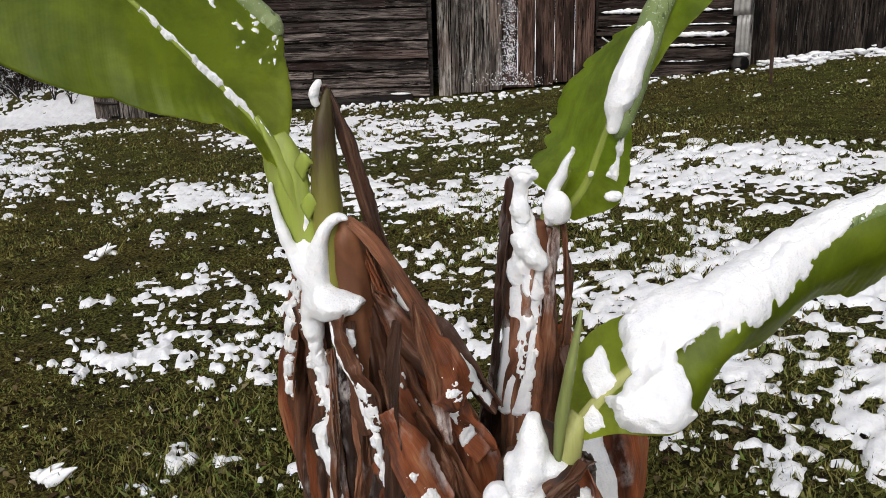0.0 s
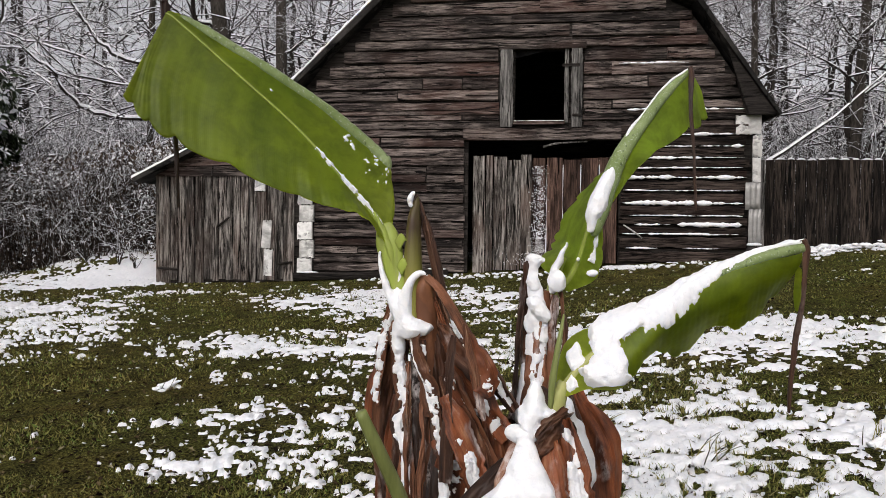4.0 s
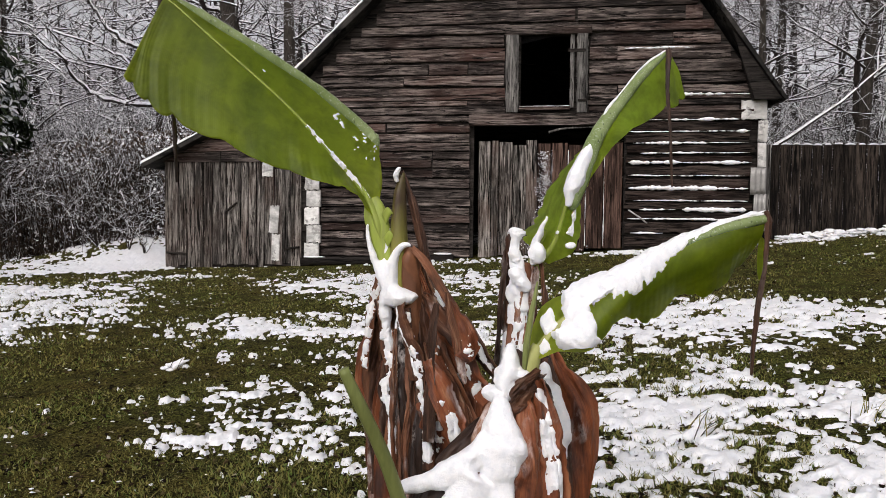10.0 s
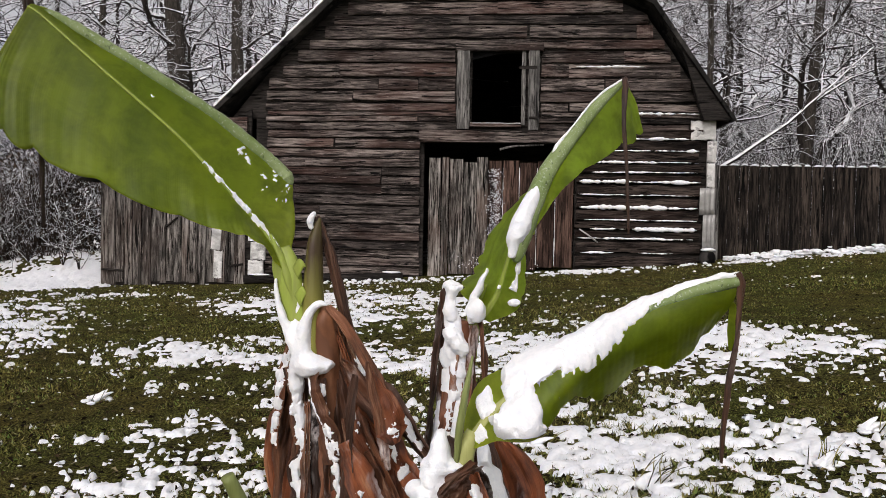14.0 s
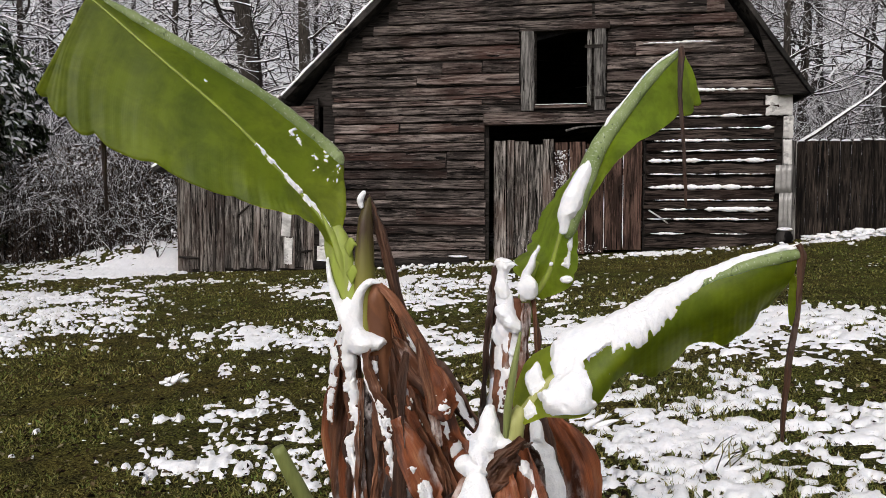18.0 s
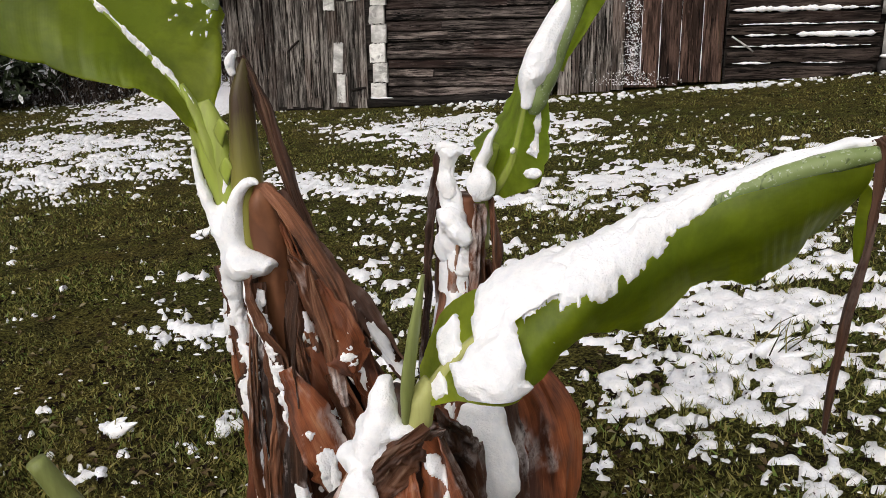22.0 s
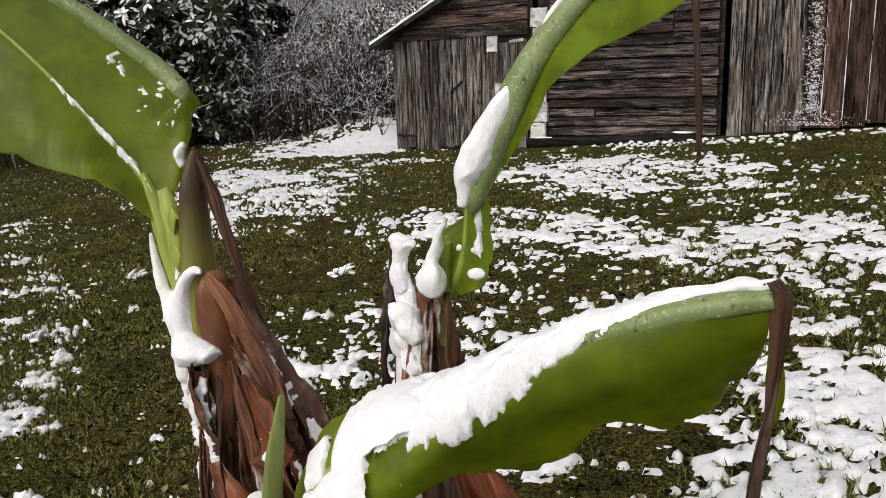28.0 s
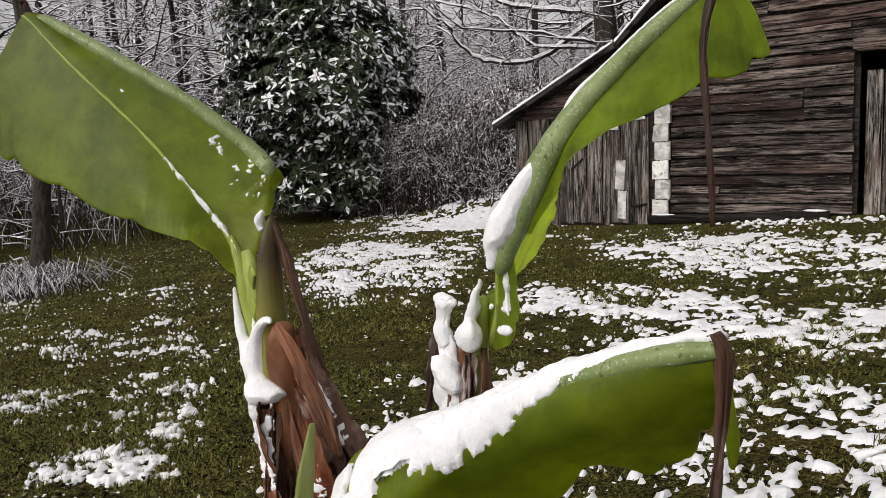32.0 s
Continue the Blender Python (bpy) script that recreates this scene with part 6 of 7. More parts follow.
skirt = [  # line, widths, face, material
    ([(1.105, 4.085, 1.27), (1.150, 4.085, 1.18), (1.225, 4.085, 1.085), (1.318, 4.075, 0.965)], [0.010, 0.022, 0.030, 0.012], (-0.6, -1, 0.5), UMBER),
    ([(1.110, 4.07, 1.26), (1.150, 4.06, 1.12), (1.215, 4.05, 1.00), (1.300, 4.04, 0.90)], [0.012, 0.032, 0.054, 0.036], (-0.5, -1, 0.3), RUST),
    ([(1.120, 4.06, 1.24), (1.150, 4.045, 1.08), (1.195, 4.03, 0.93), (1.255, 4.02, 0.79)], [0.012, 0.024, 0.042, 0.052], (-0.3, -1, 0.2), DRY),
    ([(1.130, 4.03, 1.17), (1.185, 4.005, 1.11), (1.235, 3.99, 1.055), (1.268, 3.99, 1.03)], [0.010, 0.026, 0.028, 0.008], (-0.2, -1, 0.5), DRY),
    ([(1.110, 4.04, 1.16), (1.128, 4.01, 1.03), (1.155, 3.99, 0.86), (1.170, 3.98, 0.62)], [0.016, 0.036, 0.052, 0.06], FRONT_F, DRY),
    ([(1.150, 4.02, 1.02), (1.175, 3.985, 0.92), (1.210, 3.965, 0.80), (1.235, 3.96, 0.60)], [0.018, 0.060, 0.074, 0.06], (0.1, -1, 0.2), RUST),
    ([(1.075, 4.04, 1.13), (1.078, 4.015, 1.0), (1.085, 4.0, 0.82), (1.095, 3.995, 0.55)], [0.014, 0.034, 0.042, 0.05], (-0.1, -1, 0.1), UMBER),
    ([(1.035, 4.06, 1.17), (1.010, 4.045, 1.04), (1.000, 4.03, 0.90), (1.010, 4.02, 0.66)], [0.012, 0.026, 0.034, 0.04], (-0.5, -1, 0.0), DRY),
    ([(1.020, 4.07, 1.22), (0.994, 4.06, 1.09), (0.988, 4.05, 0.95), (1.012, 4.05, 0.78)], [0.010, 0.024, 0.042, 0.04], (-0.7, -0.9, 0.0), RUST),
    ([(1.03, 4.12, 1.15), (0.998, 4.10, 1.0), (0.990, 4.09, 0.8), (1.01, 4.09, 0.5)], [0.012, 0.03, 0.042, 0.05], (-1, -0.5, 0), RUST),
    ([(1.09, 4.13, 1.2), (1.16, 4.14, 1.05), (1.24, 4.14, 0.9), (1.30, 4.14, 0.62)], [0.014, 0.03, 0.044, 0.05], (0.8, -0.7, 0.2), UMBER),
    ([(1.09, 4.16, 1.15), (1.12, 4.20, 0.95), (1.15, 4.23, 0.7), (1.16, 4.24, 0.35)], [0.014, 0.04, 0.05, 0.06], (0.2, 1, 0), DRY),
    ([(1.04, 4.02, 1.0), (1.03, 3.985, 0.85), (1.04, 3.97, 0.6), (1.05, 3.96, 0.2)], [0.016, 0.036, 0.05, 0.06], (-0.5, -1, 0), RUST),
    ([(1.12, 4.0, 0.95), (1.12, 3.965, 0.75), (1.13, 3.95, 0.45), (1.13, 3.94, 0.1)], [0.02, 0.05, 0.06, 0.07], FRONT_F, UMBER),
    ([(1.18, 4.02, 0.9), (1.215, 3.985, 0.7), (1.235, 3.965, 0.4), (1.24, 3.96, 0.08)], [0.02, 0.05, 0.065, 0.07], (0.3, -1, 0), DRY),
    ([(1.22, 4.06, 1.02), (1.275, 4.05, 0.92), (1.305, 4.03, 0.78), (1.31, 4.0, 0.55)], [0.014, 0.034, 0.045, 0.04], (0.5, -1, 0.2), RUST),
    ([(1.095, 4.05, 1.24), (1.135, 4.055, 1.10), (1.16, 4.05, 0.98), (1.20, 4.05, 0.85)], [0.008, 0.012, 0.014, 0.012], (0.5, -1, 0), UMBER),
    ([(1.125, 4.075, 1.24), (1.175, 4.07, 1.12), (1.235, 4.065, 1.02), (1.285, 4.06, 0.95)], [0.006, 0.012, 0.014, 0.006], (0.2, -1, 0.3), DRY),
    ([(1.098, 4.04, 1.27), (1.128, 4.03, 1.20), (1.152, 4.03, 1.13), (1.175, 4.03, 1.06)], [0.006, 0.009, 0.010, 0.008], (0.1, -1, 0.2), RUST),
    ([(1.14, 4.0, 1.05), (1.165, 3.98, 0.96), (1.19, 3.97, 0.88), (1.22, 3.96, 0.78)], [0.006, 0.011, 0.014, 0.010], (0.2, -1, 0.1), DRY),
    ([(1.19, 4.0, 0.98), (1.225, 3.98, 0.92), (1.25, 3.97, 0.85), (1.27, 3.97, 0.74)], [0.005, 0.012, 0.015, 0.012], (0.3, -1, 0.2), DRY),
    ([(1.06, 4.02, 1.08), (1.065, 3.98, 0.96), (1.07, 3.96, 0.83), (1.085, 3.95, 0.66)], [0.006, 0.010, 0.013, 0.012], (-0.1, -1, 0), DRY),
    ([(1.16, 3.98, 0.82), (1.17, 3.95, 0.70), (1.18, 3.94, 0.55), (1.19, 3.93, 0.30)], [0.010, 0.020, 0.024, 0.02], (0, -1, 0), UMBER),
    ([(1.24, 4.0, 0.90), (1.27, 3.97, 0.80), (1.285, 3.95, 0.66), (1.29, 3.94, 0.45)], [0.008, 0.018, 0.022, 0.02], (0.2, -1, 0), DRY),
    ([(1.05, 4.05, 1.14), (1.04, 4.02, 0.99), (1.035, 4.0, 0.84), (1.04, 3.99, 0.68)], [0.008, 0.014, 0.018, 0.014], (-0.3, -1, 0), UMBER),
    ([(1.10, 4.02, 1.10), (1.105, 3.99, 0.95), (1.10, 3.975, 0.80), (1.11, 3.97, 0.62)], [0.008, 0.014, 0.02, 0.02], (0.2, -1, 0), DRY),
]
dead_leaf(one, [(1.098, 4.082, 1.284), (1.128, 4.082, 1.255), (1.170, 4.086, 1.195), (1.212, 4.09, 1.12), (1.235, 4.09, 1.06)], [0.007, 0.012, 0.014, 0.015, 0.010], (0.3, -1, 0.3), 61, DRY, 0.5, 0.004, label="brown strip hanging from the hood")
SK = [dead_leaf(one, pushed(l), w, f, 20 + i, m) for i, (l, w, f, m) in enumerate(skirt)]
plates = [  # stiff flat plates that stand off the skirt
    ([(1.206, 4.030, 1.153), (1.224, 4.030, 1.113), (1.240, 4.030, 1.071), (1.252, 4.030, 1.031), (1.260, 4.030, 1.005)], [0.006, 0.022, 0.032, 0.036, 0.012], (0.1, -1, 0.35), RUST),
    ([(1.152, 4.010, 1.008), (1.186, 4.010, 0.939), (1.214, 4.010, 0.873), (1.231, 4.010, 0.815), (1.247, 4.010, 0.745)], [0.012, 0.034, 0.040, 0.036, 0.030], (0.0, -1, 0.1), RUST),
    ([(1.198, 4.020, 1.178), (1.208, 4.020, 1.116), (1.227, 4.020, 1.044), (1.237, 4.020, 0.988), (1.247, 4.020, 0.951)], [0.004, 0.010, 0.012, 0.011, 0.005], (0.2, -1, 0.2), DRY),
    ([(1.173, 4.020, 1.149), (1.162, 4.020, 1.075), (1.161, 4.020, 0.999), (1.159, 4.020, 0.901), (1.156, 4.020, 0.798)], [0.006, 0.016, 0.020, 0.020, 0.016], (-0.3, -1, 0.1), UMBER),
]
PL = [dead_leaf(one, l, w, f, 300 + i, m, 0.14, 0.0035) for i, (l, w, f, m) in enumerate(plates)]
drift("fat lump of wet snow lodged on the brown sheath", [
    ridge([(1.054, 4.098, 1.455), (1.053, 4.096, 1.475), (1.060, 4.10, 1.492)], [0.008, 0.011, 0.006], 1, rough=0.2, n=10),
    ridge([(0.978, 4.085, 1.345), (0.990, 4.085, 1.28), (1.010, 4.08, 1.225), (1.038, 4.08, 1.18)], [0.005, 0.010, 0.014, 0.024], 2),
    ridge([(1.044, 4.082, 1.165), (1.046, 4.078, 1.225), (1.060, 4.074, 1.270), (1.080, 4.078, 1.292), (1.100, 4.075, 1.287)], [0.028, 0.021, 0.013, 0.010, 0.004], 4),
    ridge([(1.034, 4.085, 1.165), (1.055, 4.072, 1.155), (1.082, 4.07, 1.158), (1.108, 4.072, 1.150)], [0.022, 0.036, 0.032, 0.018], 5, rough=0.3),
    ridge([(1.034, 4.104, 1.335), (1.026, 4.096, 1.27), (1.024, 4.088, 1.21), (1.034, 4.082, 1.165)], [0.007, 0.014, 0.020, 0.026], 8, rough=0.4),
    ridge([(1.030, 4.088, 1.16), (1.026, 4.088, 1.12), (1.030, 4.09, 1.085)], [0.026, 0.024, 0.016], 6, rough=0.3)], 0.004, 6)
strips = [([(1.020, 4.09, 1.15), (1.028, 4.09, 1.09), (1.034, 4.095, 1.03), (1.048, 4.09, 0.96), (1.030, 4.10, 0.91), (1.050, 4.09, 0.84), (1.052, 4.08, 0.76), (1.055, 4.08, 0.66)], [0.024, 0.018, 0.022, 0.018, 0.030, 0.020, 0.016, 0.012], (-0.1, -1, 0.2), 0.009, 0.22),
          ([(1.088, 4.062, 1.13), (1.096, 4.052, 1.07), (1.112, 4.046, 1.02), (1.124, 4.045, 0.975), (1.136, 4.046, 0.90), (1.146, 4.046, 0.82), (1.156, 4.04, 0.72)], [0.012, 0.010, 0.012, 0.016, 0.009, 0.011, 0.018], (0.1, -1, 0.2), 0.007, 0.34),
          ([(1.005, 4.16, 1.20), (0.972, 4.17, 1.11), (0.958, 4.18, 1.02), (0.950, 4.19, 0.94)], [0.012, 0.018, 0.018, 0.014], (-0.4, -1, 0.1), 0.006, 0.35)]
for i, (l, w, f, t, h) in enumerate(strips):
    G = dead_leaf(one, l, w, f, 230 + i, DRY, 0.3, 0.006)
    snow_on(on_plant, G, 0.02, 0.97, 0.03, 0.97, 0.8 * t, 240 + i, 0.35, hole=h + 0.08, edge=0.010, size=0.017, n=200, m=40, wild=1.7)
front = dead_leaf(one, [(1.068, 4.065, 1.14), (1.082, 4.055, 1.08), (1.104, 4.05, 1.02), (1.122, 4.05, 0.95)], [0.032, 0.036, 0.030, 0.020], (-0.2, -1, 0.15), 250, DRY, 0.30, 0.006)
snow_on("thin streak of snow on the brown sheath", front, 0.05, 0.95, 0.42, 0.70, 0.003, 251, 0.3, hole=0.35, edge=0.006, size=0.016)
snow_on(on_plant, PL[0], 0.35, 0.98, 0.05, 0.95, 0.002, 310, 0.3, hole=1.15, size=0.012)
snow_on(on_plant, PL[1], 0.30, 0.85, 0.25, 0.98, 0.006, 311, 0.3, hole=0.75, size=0.03)
for i, (k, a, b, t, h) in enumerate(((0, 0.25, 0.98, 0.003, 0.9), (1, 0.65, 0.98, 0.003, 1.2), (5, 0.3, 0.75, 0.005, 1.1), (15, 0.0, 0.4, 0.006, 0.9), (8, 0.1, 0.6, 0.003, 1.15), (2, 0.3, 0.9, 0.003, 1.3))):
    snow_on(on_plant, SK[k], a, b, 0.05, 0.95, t, 60 + i, 0.3, hole=h, size=0.022)

# The middle plant, whose leaf stands up.
two = thing("banana_plant", "slim banana stem with one upright green leaf, caked with snow", "banana plant", "banana plants", at=(1.37, 4.28, 0.0))
stalk("pseudostem", two, [(1.40, 4.30, -0.12), (1.385, 4.30, 0.45), (1.365, 4.29, 0.9), (1.368, 4.285, 1.15), (1.372, 4.285, 1.24)], [0.075, 0.062, 0.046, 0.040, 0.032], DRY, 14, 0.25)
stalk("broken_sheath", two, [(1.350, 4.275, 1.05), (1.346, 4.27, 1.20), (1.342, 4.265, 1.30), (1.350, 4.262, 1.325)], [0.022, 0.019, 0.014, 0.012], DRY, 10, 0.3, label="broken brown sheath")
stalk("petiole", two, [(1.395, 4.285, 1.15), (1.404, 4.287, 1.22), (1.412, 4.287, 1.28), (1.432, 4.27, 1.33)], [0.024, 0.020, 0.015, 0.010], PETIOLE, 10, 0.1)
rows2 = [
    [(1.416, 4.305, 1.268), (1.424, 4.296, 1.256), (1.432, 4.287, 1.246), (1.440, 4.284, 1.240), (1.447, 4.282, 1.236)],
    [(1.366, 4.360, 1.308), (1.418, 4.310, 1.306), (1.464, 4.262, 1.300), (1.490, 4.248, 1.288), (1.514, 4.236, 1.274)],
    [(1.398, 4.440, 1.350), (1.440, 4.340, 1.352), (1.480, 4.245, 1.350), (1.508, 4.230, 1.342), (1.530, 4.226, 1.330)],
    [(1.413, 4.490, 1.390), (1.456, 4.350, 1.398), (1.495, 4.228, 1.405), (1.516, 4.218, 1.405), (1.530, 4.222, 1.402)],
    [(1.430, 4.510, 1.430), (1.475, 4.360, 1.450), (1.515, 4.236, 1.470), (1.527, 4.228, 1.468), (1.535, 4.232, 1.465)],
    [(1.462, 4.480, 1.480), (1.505, 4.360, 1.510), (1.542, 4.258, 1.530), (1.547, 4.254, 1.530), (1.552, 4.254, 1.530)],
    [(1.515, 4.390, 1.540), (1.540, 4.320, 1.560), (1.558, 4.268, 1.570), (1.562, 4.266, 1.570), (1.566, 4.266, 1.570)],
]
G2, blade = leaf(two, rows2, 140, 40, 15, 0.03, 0.005, scallop=0.10, lobes=7.0, material=BACKLIT)
child("midrib", fast_mesh("midrib", *tube(spline([q[2] for q in rows2], 60) + (0, 0.005, 0), np.linspace(0.010, 0.006, 60), 8), [PETIOLE]), blade, "pale green midrib")
upper = [
    [(1.528, 4.232, 1.450), (1.534, 4.238, 1.450), (1.540, 4.242, 1.450), (1.544, 4.246, 1.450)],
    [(1.560, 4.262, 1.530), (1.566, 4.262, 1.526), (1.574, 4.264, 1.520), (1.582, 4.266, 1.514)],
    [(1.612, 4.310, 1.650), (1.618, 4.295, 1.635), (1.626, 4.268, 1.605), (1.634, 4.245, 1.575)],
    [(1.706, 4.405, 1.775), (1.712, 4.392, 1.765), (1.726, 4.378, 1.71), (1.738, 4.368, 1.652)],
    [(1.755, 4.445, 1.828), (1.762, 4.44, 1.818), (1.778, 4.435, 1.755), (1.790, 4.435, 1.680)],
    [(1.776, 4.47, 1.850), (1.780, 4.46, 1.848), (1.802, 4.475, 1.785), (1.820, 4.490, 1.702)],
    [(1.784, 4.478, 1.846), (1.790, 4.475, 1.838), (1.818, 4.490, 1.790), (1.840, 4.505, 1.725)],
]
_, high = leaf(two, upper, 160, 36, 17, 0.02, 0.006, (1,), scallop=0.10, lobes=5.0, material=BACKLIT)
roll2 = spline([(1.506, 4.212, 1.385), (1.514, 4.218, 1.43), (1.538, 4.240, 1.505), (1.570, 4.272, 1.585), (1.620, 4.308, 1.665), (1.708, 4.400, 1.780), (1.778, 4.464, 1.850)], 60)
child("rolled_edge", fast_mesh("rolled_edge", *tube(roll2, np.interp(np.linspace(0, 1, 60), [0, 0.08, 0.25, 0.45, 0.7, 0.9, 1], [0.006, 0.017, 0.024, 0.023, 0.018, 0.012, 0.006]), 14, wobble=0.1), [FROST]), high, "rolled frosted half of the blade")
dead_leaf(two, [(1.780, 4.455, 1.858), (1.778, 4.42, 1.825), (1.772, 4.392, 1.74), (1.778, 4.388, 1.62), (1.784, 4.388, 1.53), (1.786, 4.388, 1.455)], [0.006, 0.007, 0.006, 0.007, 0.006, 0.003], (0.5, -1, 0), 19, STRAND, 0.9, 0.005, label="withered leaf tip hanging straight down")


def round_stem(line, radii, a0, a1, n=60, m=40):
    """A part of the skin of a stem, between two angles about it."""
    P = spline(line, n)
    R = np.interp(np.linspace(0, 1, n), np.linspace(0, 1, len(radii)), radii)
    a = np.radians(np.linspace(a0, a1, m))
    ring = np.stack([np.cos(a), np.sin(a), 0 * a], -1)
    return P[:, None] + ring[None] * R[:, None, None]


drift(on_plant, [
    ridge([(1.494, 4.204, 1.395), (1.500, 4.204, 1.43), (1.516, 4.214, 1.475), (1.542, 4.238, 1.535), (1.558, 4.255, 1.572)], [0.012, 0.020, 0.024, 0.022, 0.010], 21, rough=0.35, squash=0.9),
    ridge([(1.566, 4.262, 1.598), (1.612, 4.302, 1.680), (1.704, 4.400, 1.796), (1.778, 4.464, 1.858)], [0.003, 0.006, 0.006, 0.005], 23, rough=0.5, n=50),
    ridge([(1.402, 4.268, 1.235), (1.408, 4.262, 1.29), (1.425, 4.255, 1.33), (1.440, 4.25, 1.368)], [0.014, 0.014, 0.011, 0.004], 24, rough=0.2),
    lump((1.416, 4.246, 1.268), (0.024, 0.02, 0.028), 24, 0.25, 14, 22), lump((1.504, 4.226, 1.290), (0.016, 0.008, 0.010), 25, 0.3), lump((1.468, 4.240, 1.325), (0.006, 0.004, 0.008), 26, 0.3),
    ridge([(1.336, 4.258, 1.316), (1.350, 4.252, 1.328), (1.374, 4.255, 1.324)], [0.010, 0.013, 0.008], 26, n=12)], 0.003, 6)
snow_on(on_plant, G2, 0.26, 0.62, 0.66, 0.82, 0.007, 83, 0.3, hole=0.05, edge=0.008, size=0.03)
caked = round_stem([(1.354, 4.270, 1.328), (1.358, 4.270, 1.26), (1.370, 4.276, 1.19), (1.372, 4.278, 1.12), (1.370, 4.276, 1.05)], [0.012, 0.015, 0.028, 0.034, 0.036], 150, 320)
snow_on(on_plant, caked, 0.0, 0.97, 0.0, 1.0, 0.008, 85, 0.25, (-0.5, -1, 0.2), 0.12, 0.014, 0.03, 110, 70)
drift(on_plant, [lump((1.354, 4.250, 1.318), (0.016, 0.014, 0.012), 31, 0.5, 12, 18), lump((1.376, 4.254, 1.322), (0.010, 0.010, 0.008), 32, 0.5, 10, 16), ridge([(1.356, 4.254, 1.315), (1.352, 4.250, 1.28), (1.360, 4.252, 1.245)], [0.011, 0.012, 0.016], 33, rough=0.7, squash=1.2),
                 ridge([(1.350, 4.248, 1.225), (1.365, 4.240, 1.20), (1.384, 4.240, 1.175), (1.402, 4.246, 1.170)], [0.020, 0.026, 0.024, 0.009], 34, rough=0.5), lump((1.352, 4.248, 1.16), (0.020, 0.012, 0.030), 35, 0.6, 12, 18), lump((1.374, 4.240, 1.125), (0.018, 0.010, 0.024), 36, 0.7, 12, 18)], 0.003, 5)
lower = round_stem([(1.372, 4.276, 1.06), (1.366, 4.272, 0.98), (1.360, 4.266, 0.88)], [0.040, 0.046, 0.05], 170, 310)
snow_on(on_plant, lower, 0.0, 1.0, 0.0, 1.0, 0.005, 86, 0.25, (-0.5, -1, 0.2), 0.55, 0.02, 0.030, 80, 70)
two_skirt = [
    ([(1.335, 4.27, 1.30), (1.327, 4.255, 1.18), (1.315, 4.25, 1.04), (1.305, 4.25, 0.90)], [0.006, 0.010, 0.012, 0.012], (-0.4, -1, 0), UMBER),
    ([(1.372, 4.25, 1.20), (1.372, 4.235, 1.08), (1.36, 4.228, 0.94), (1.35, 4.22, 0.75)], [0.016, 0.03, 0.036, 0.04], (-0.1, -1, 0), DRY),
    ([(1.405, 4.26, 1.23), (1.408, 4.245, 1.10), (1.402, 4.235, 0.95), (1.40, 4.23, 0.75)], [0.012, 0.018, 0.022, 0.03], (0.3, -1, 0), DRY),
    ([(1.425, 4.275, 1.24), (1.437, 4.26, 1.14), (1.432, 4.25, 1.03), (1.42, 4.24, 0.9)], [0.004, 0.008, 0.008, 0.008], (0.4, -1, 0), DRY),
    ([(1.43, 4.28, 1.05), (1.475, 4.25, 0.95), (1.53, 4.24, 0.85), (1.55, 4.24, 0.70), (1.54, 4.24, 0.5)], [0.014, 0.035, 0.058, 0.062, 0.04], (0.75, -0.8, 0.1), RUST),
    ([(1.43, 4.24, 1.02), (1.462, 4.19, 0.92), (1.482, 4.16, 0.80), (1.49, 4.15, 0.6)], [0.012, 0.024, 0.03, 0.03], (0.6, -0.9, 0.1), UMBER),
    ([(1.44, 4.17, 0.99), (1.455, 4.12, 0.90), (1.455, 4.10, 0.80), (1.44, 4.09, 0.62)], [0.010, 0.028, 0.034, 0.03], (0.5, -1, 0.25), DRY),
    ([(1.40, 4.36, 1.1), (1.42, 4.40, 0.9), (1.44, 4.42, 0.6), (1.44, 4.42, 0.2)], [0.014, 0.04, 0.05, 0.06], (0.3, 1, 0), DRY),
    ([(1.34, 4.33, 1.05), (1.30, 4.36, 0.85), (1.28, 4.37, 0.55), (1.28, 4.37, 0.15)], [0.014, 0.04, 0.05, 0.06], (-0.8, 0.3, 0), UMBER),
    ([(1.45, 4.30, 0.95), (1.50, 4.30, 0.75), (1.52, 4.30, 0.45), (1.52, 4.30, 0.08)], [0.014, 0.04, 0.055, 0.06], (1, -0.3, 0), DRY),
]
SK2 = [dead_leaf(two, l, w, f, 120 + i, m) for i, (l, w, f, m) in enumerate(two_skirt)]
drift("solid tongue of snow plastered on a hanging brown leaf", [ridge([(1.438, 4.135, 0.985), (1.448, 4.10, 0.92), (1.452, 4.085, 0.82), (1.446, 4.075, 0.72), (1.436, 4.07, 0.60)], [0.010, 0.018, 0.023, 0.022, 0.013], 131, 12, squash=2.2, rough=0.25, n=40)], 0.004, 6)
for i, (k, h) in enumerate(((1, 1.25),)):
    snow_on(on_plant, SK2[k], 0.05, 0.85, 0.05, 0.95, 0.006, 140 + i, 0.3, hole=h, size=0.03)

# The low plant in front, under its heavy leaf.
three = thing("banana_plant", "low banana plant under heavy snow with a drooping green leaf", "banana plant", "banana plants", at=(1.38, 3.88, 0.0))
stalk("pseudostem", three, [(1.37, 3.92, -0.12), (1.37, 3.91, 0.4), (1.375, 3.90, 0.8), (1.385, 3.89, 1.0), (1.372, 3.885, 1.06)], [0.10, 0.085, 0.062, 0.036, 0.012], UMBER, 14, 0.25)
stalk("petiole", three, [(1.402, 3.885, 0.95), (1.406, 3.878, 1.0), (1.414, 3.880, 1.045), (1.428, 3.885, 1.075)], [0.018, 0.021, 0.019, 0.013], PETIOLE, 12, 0.12)
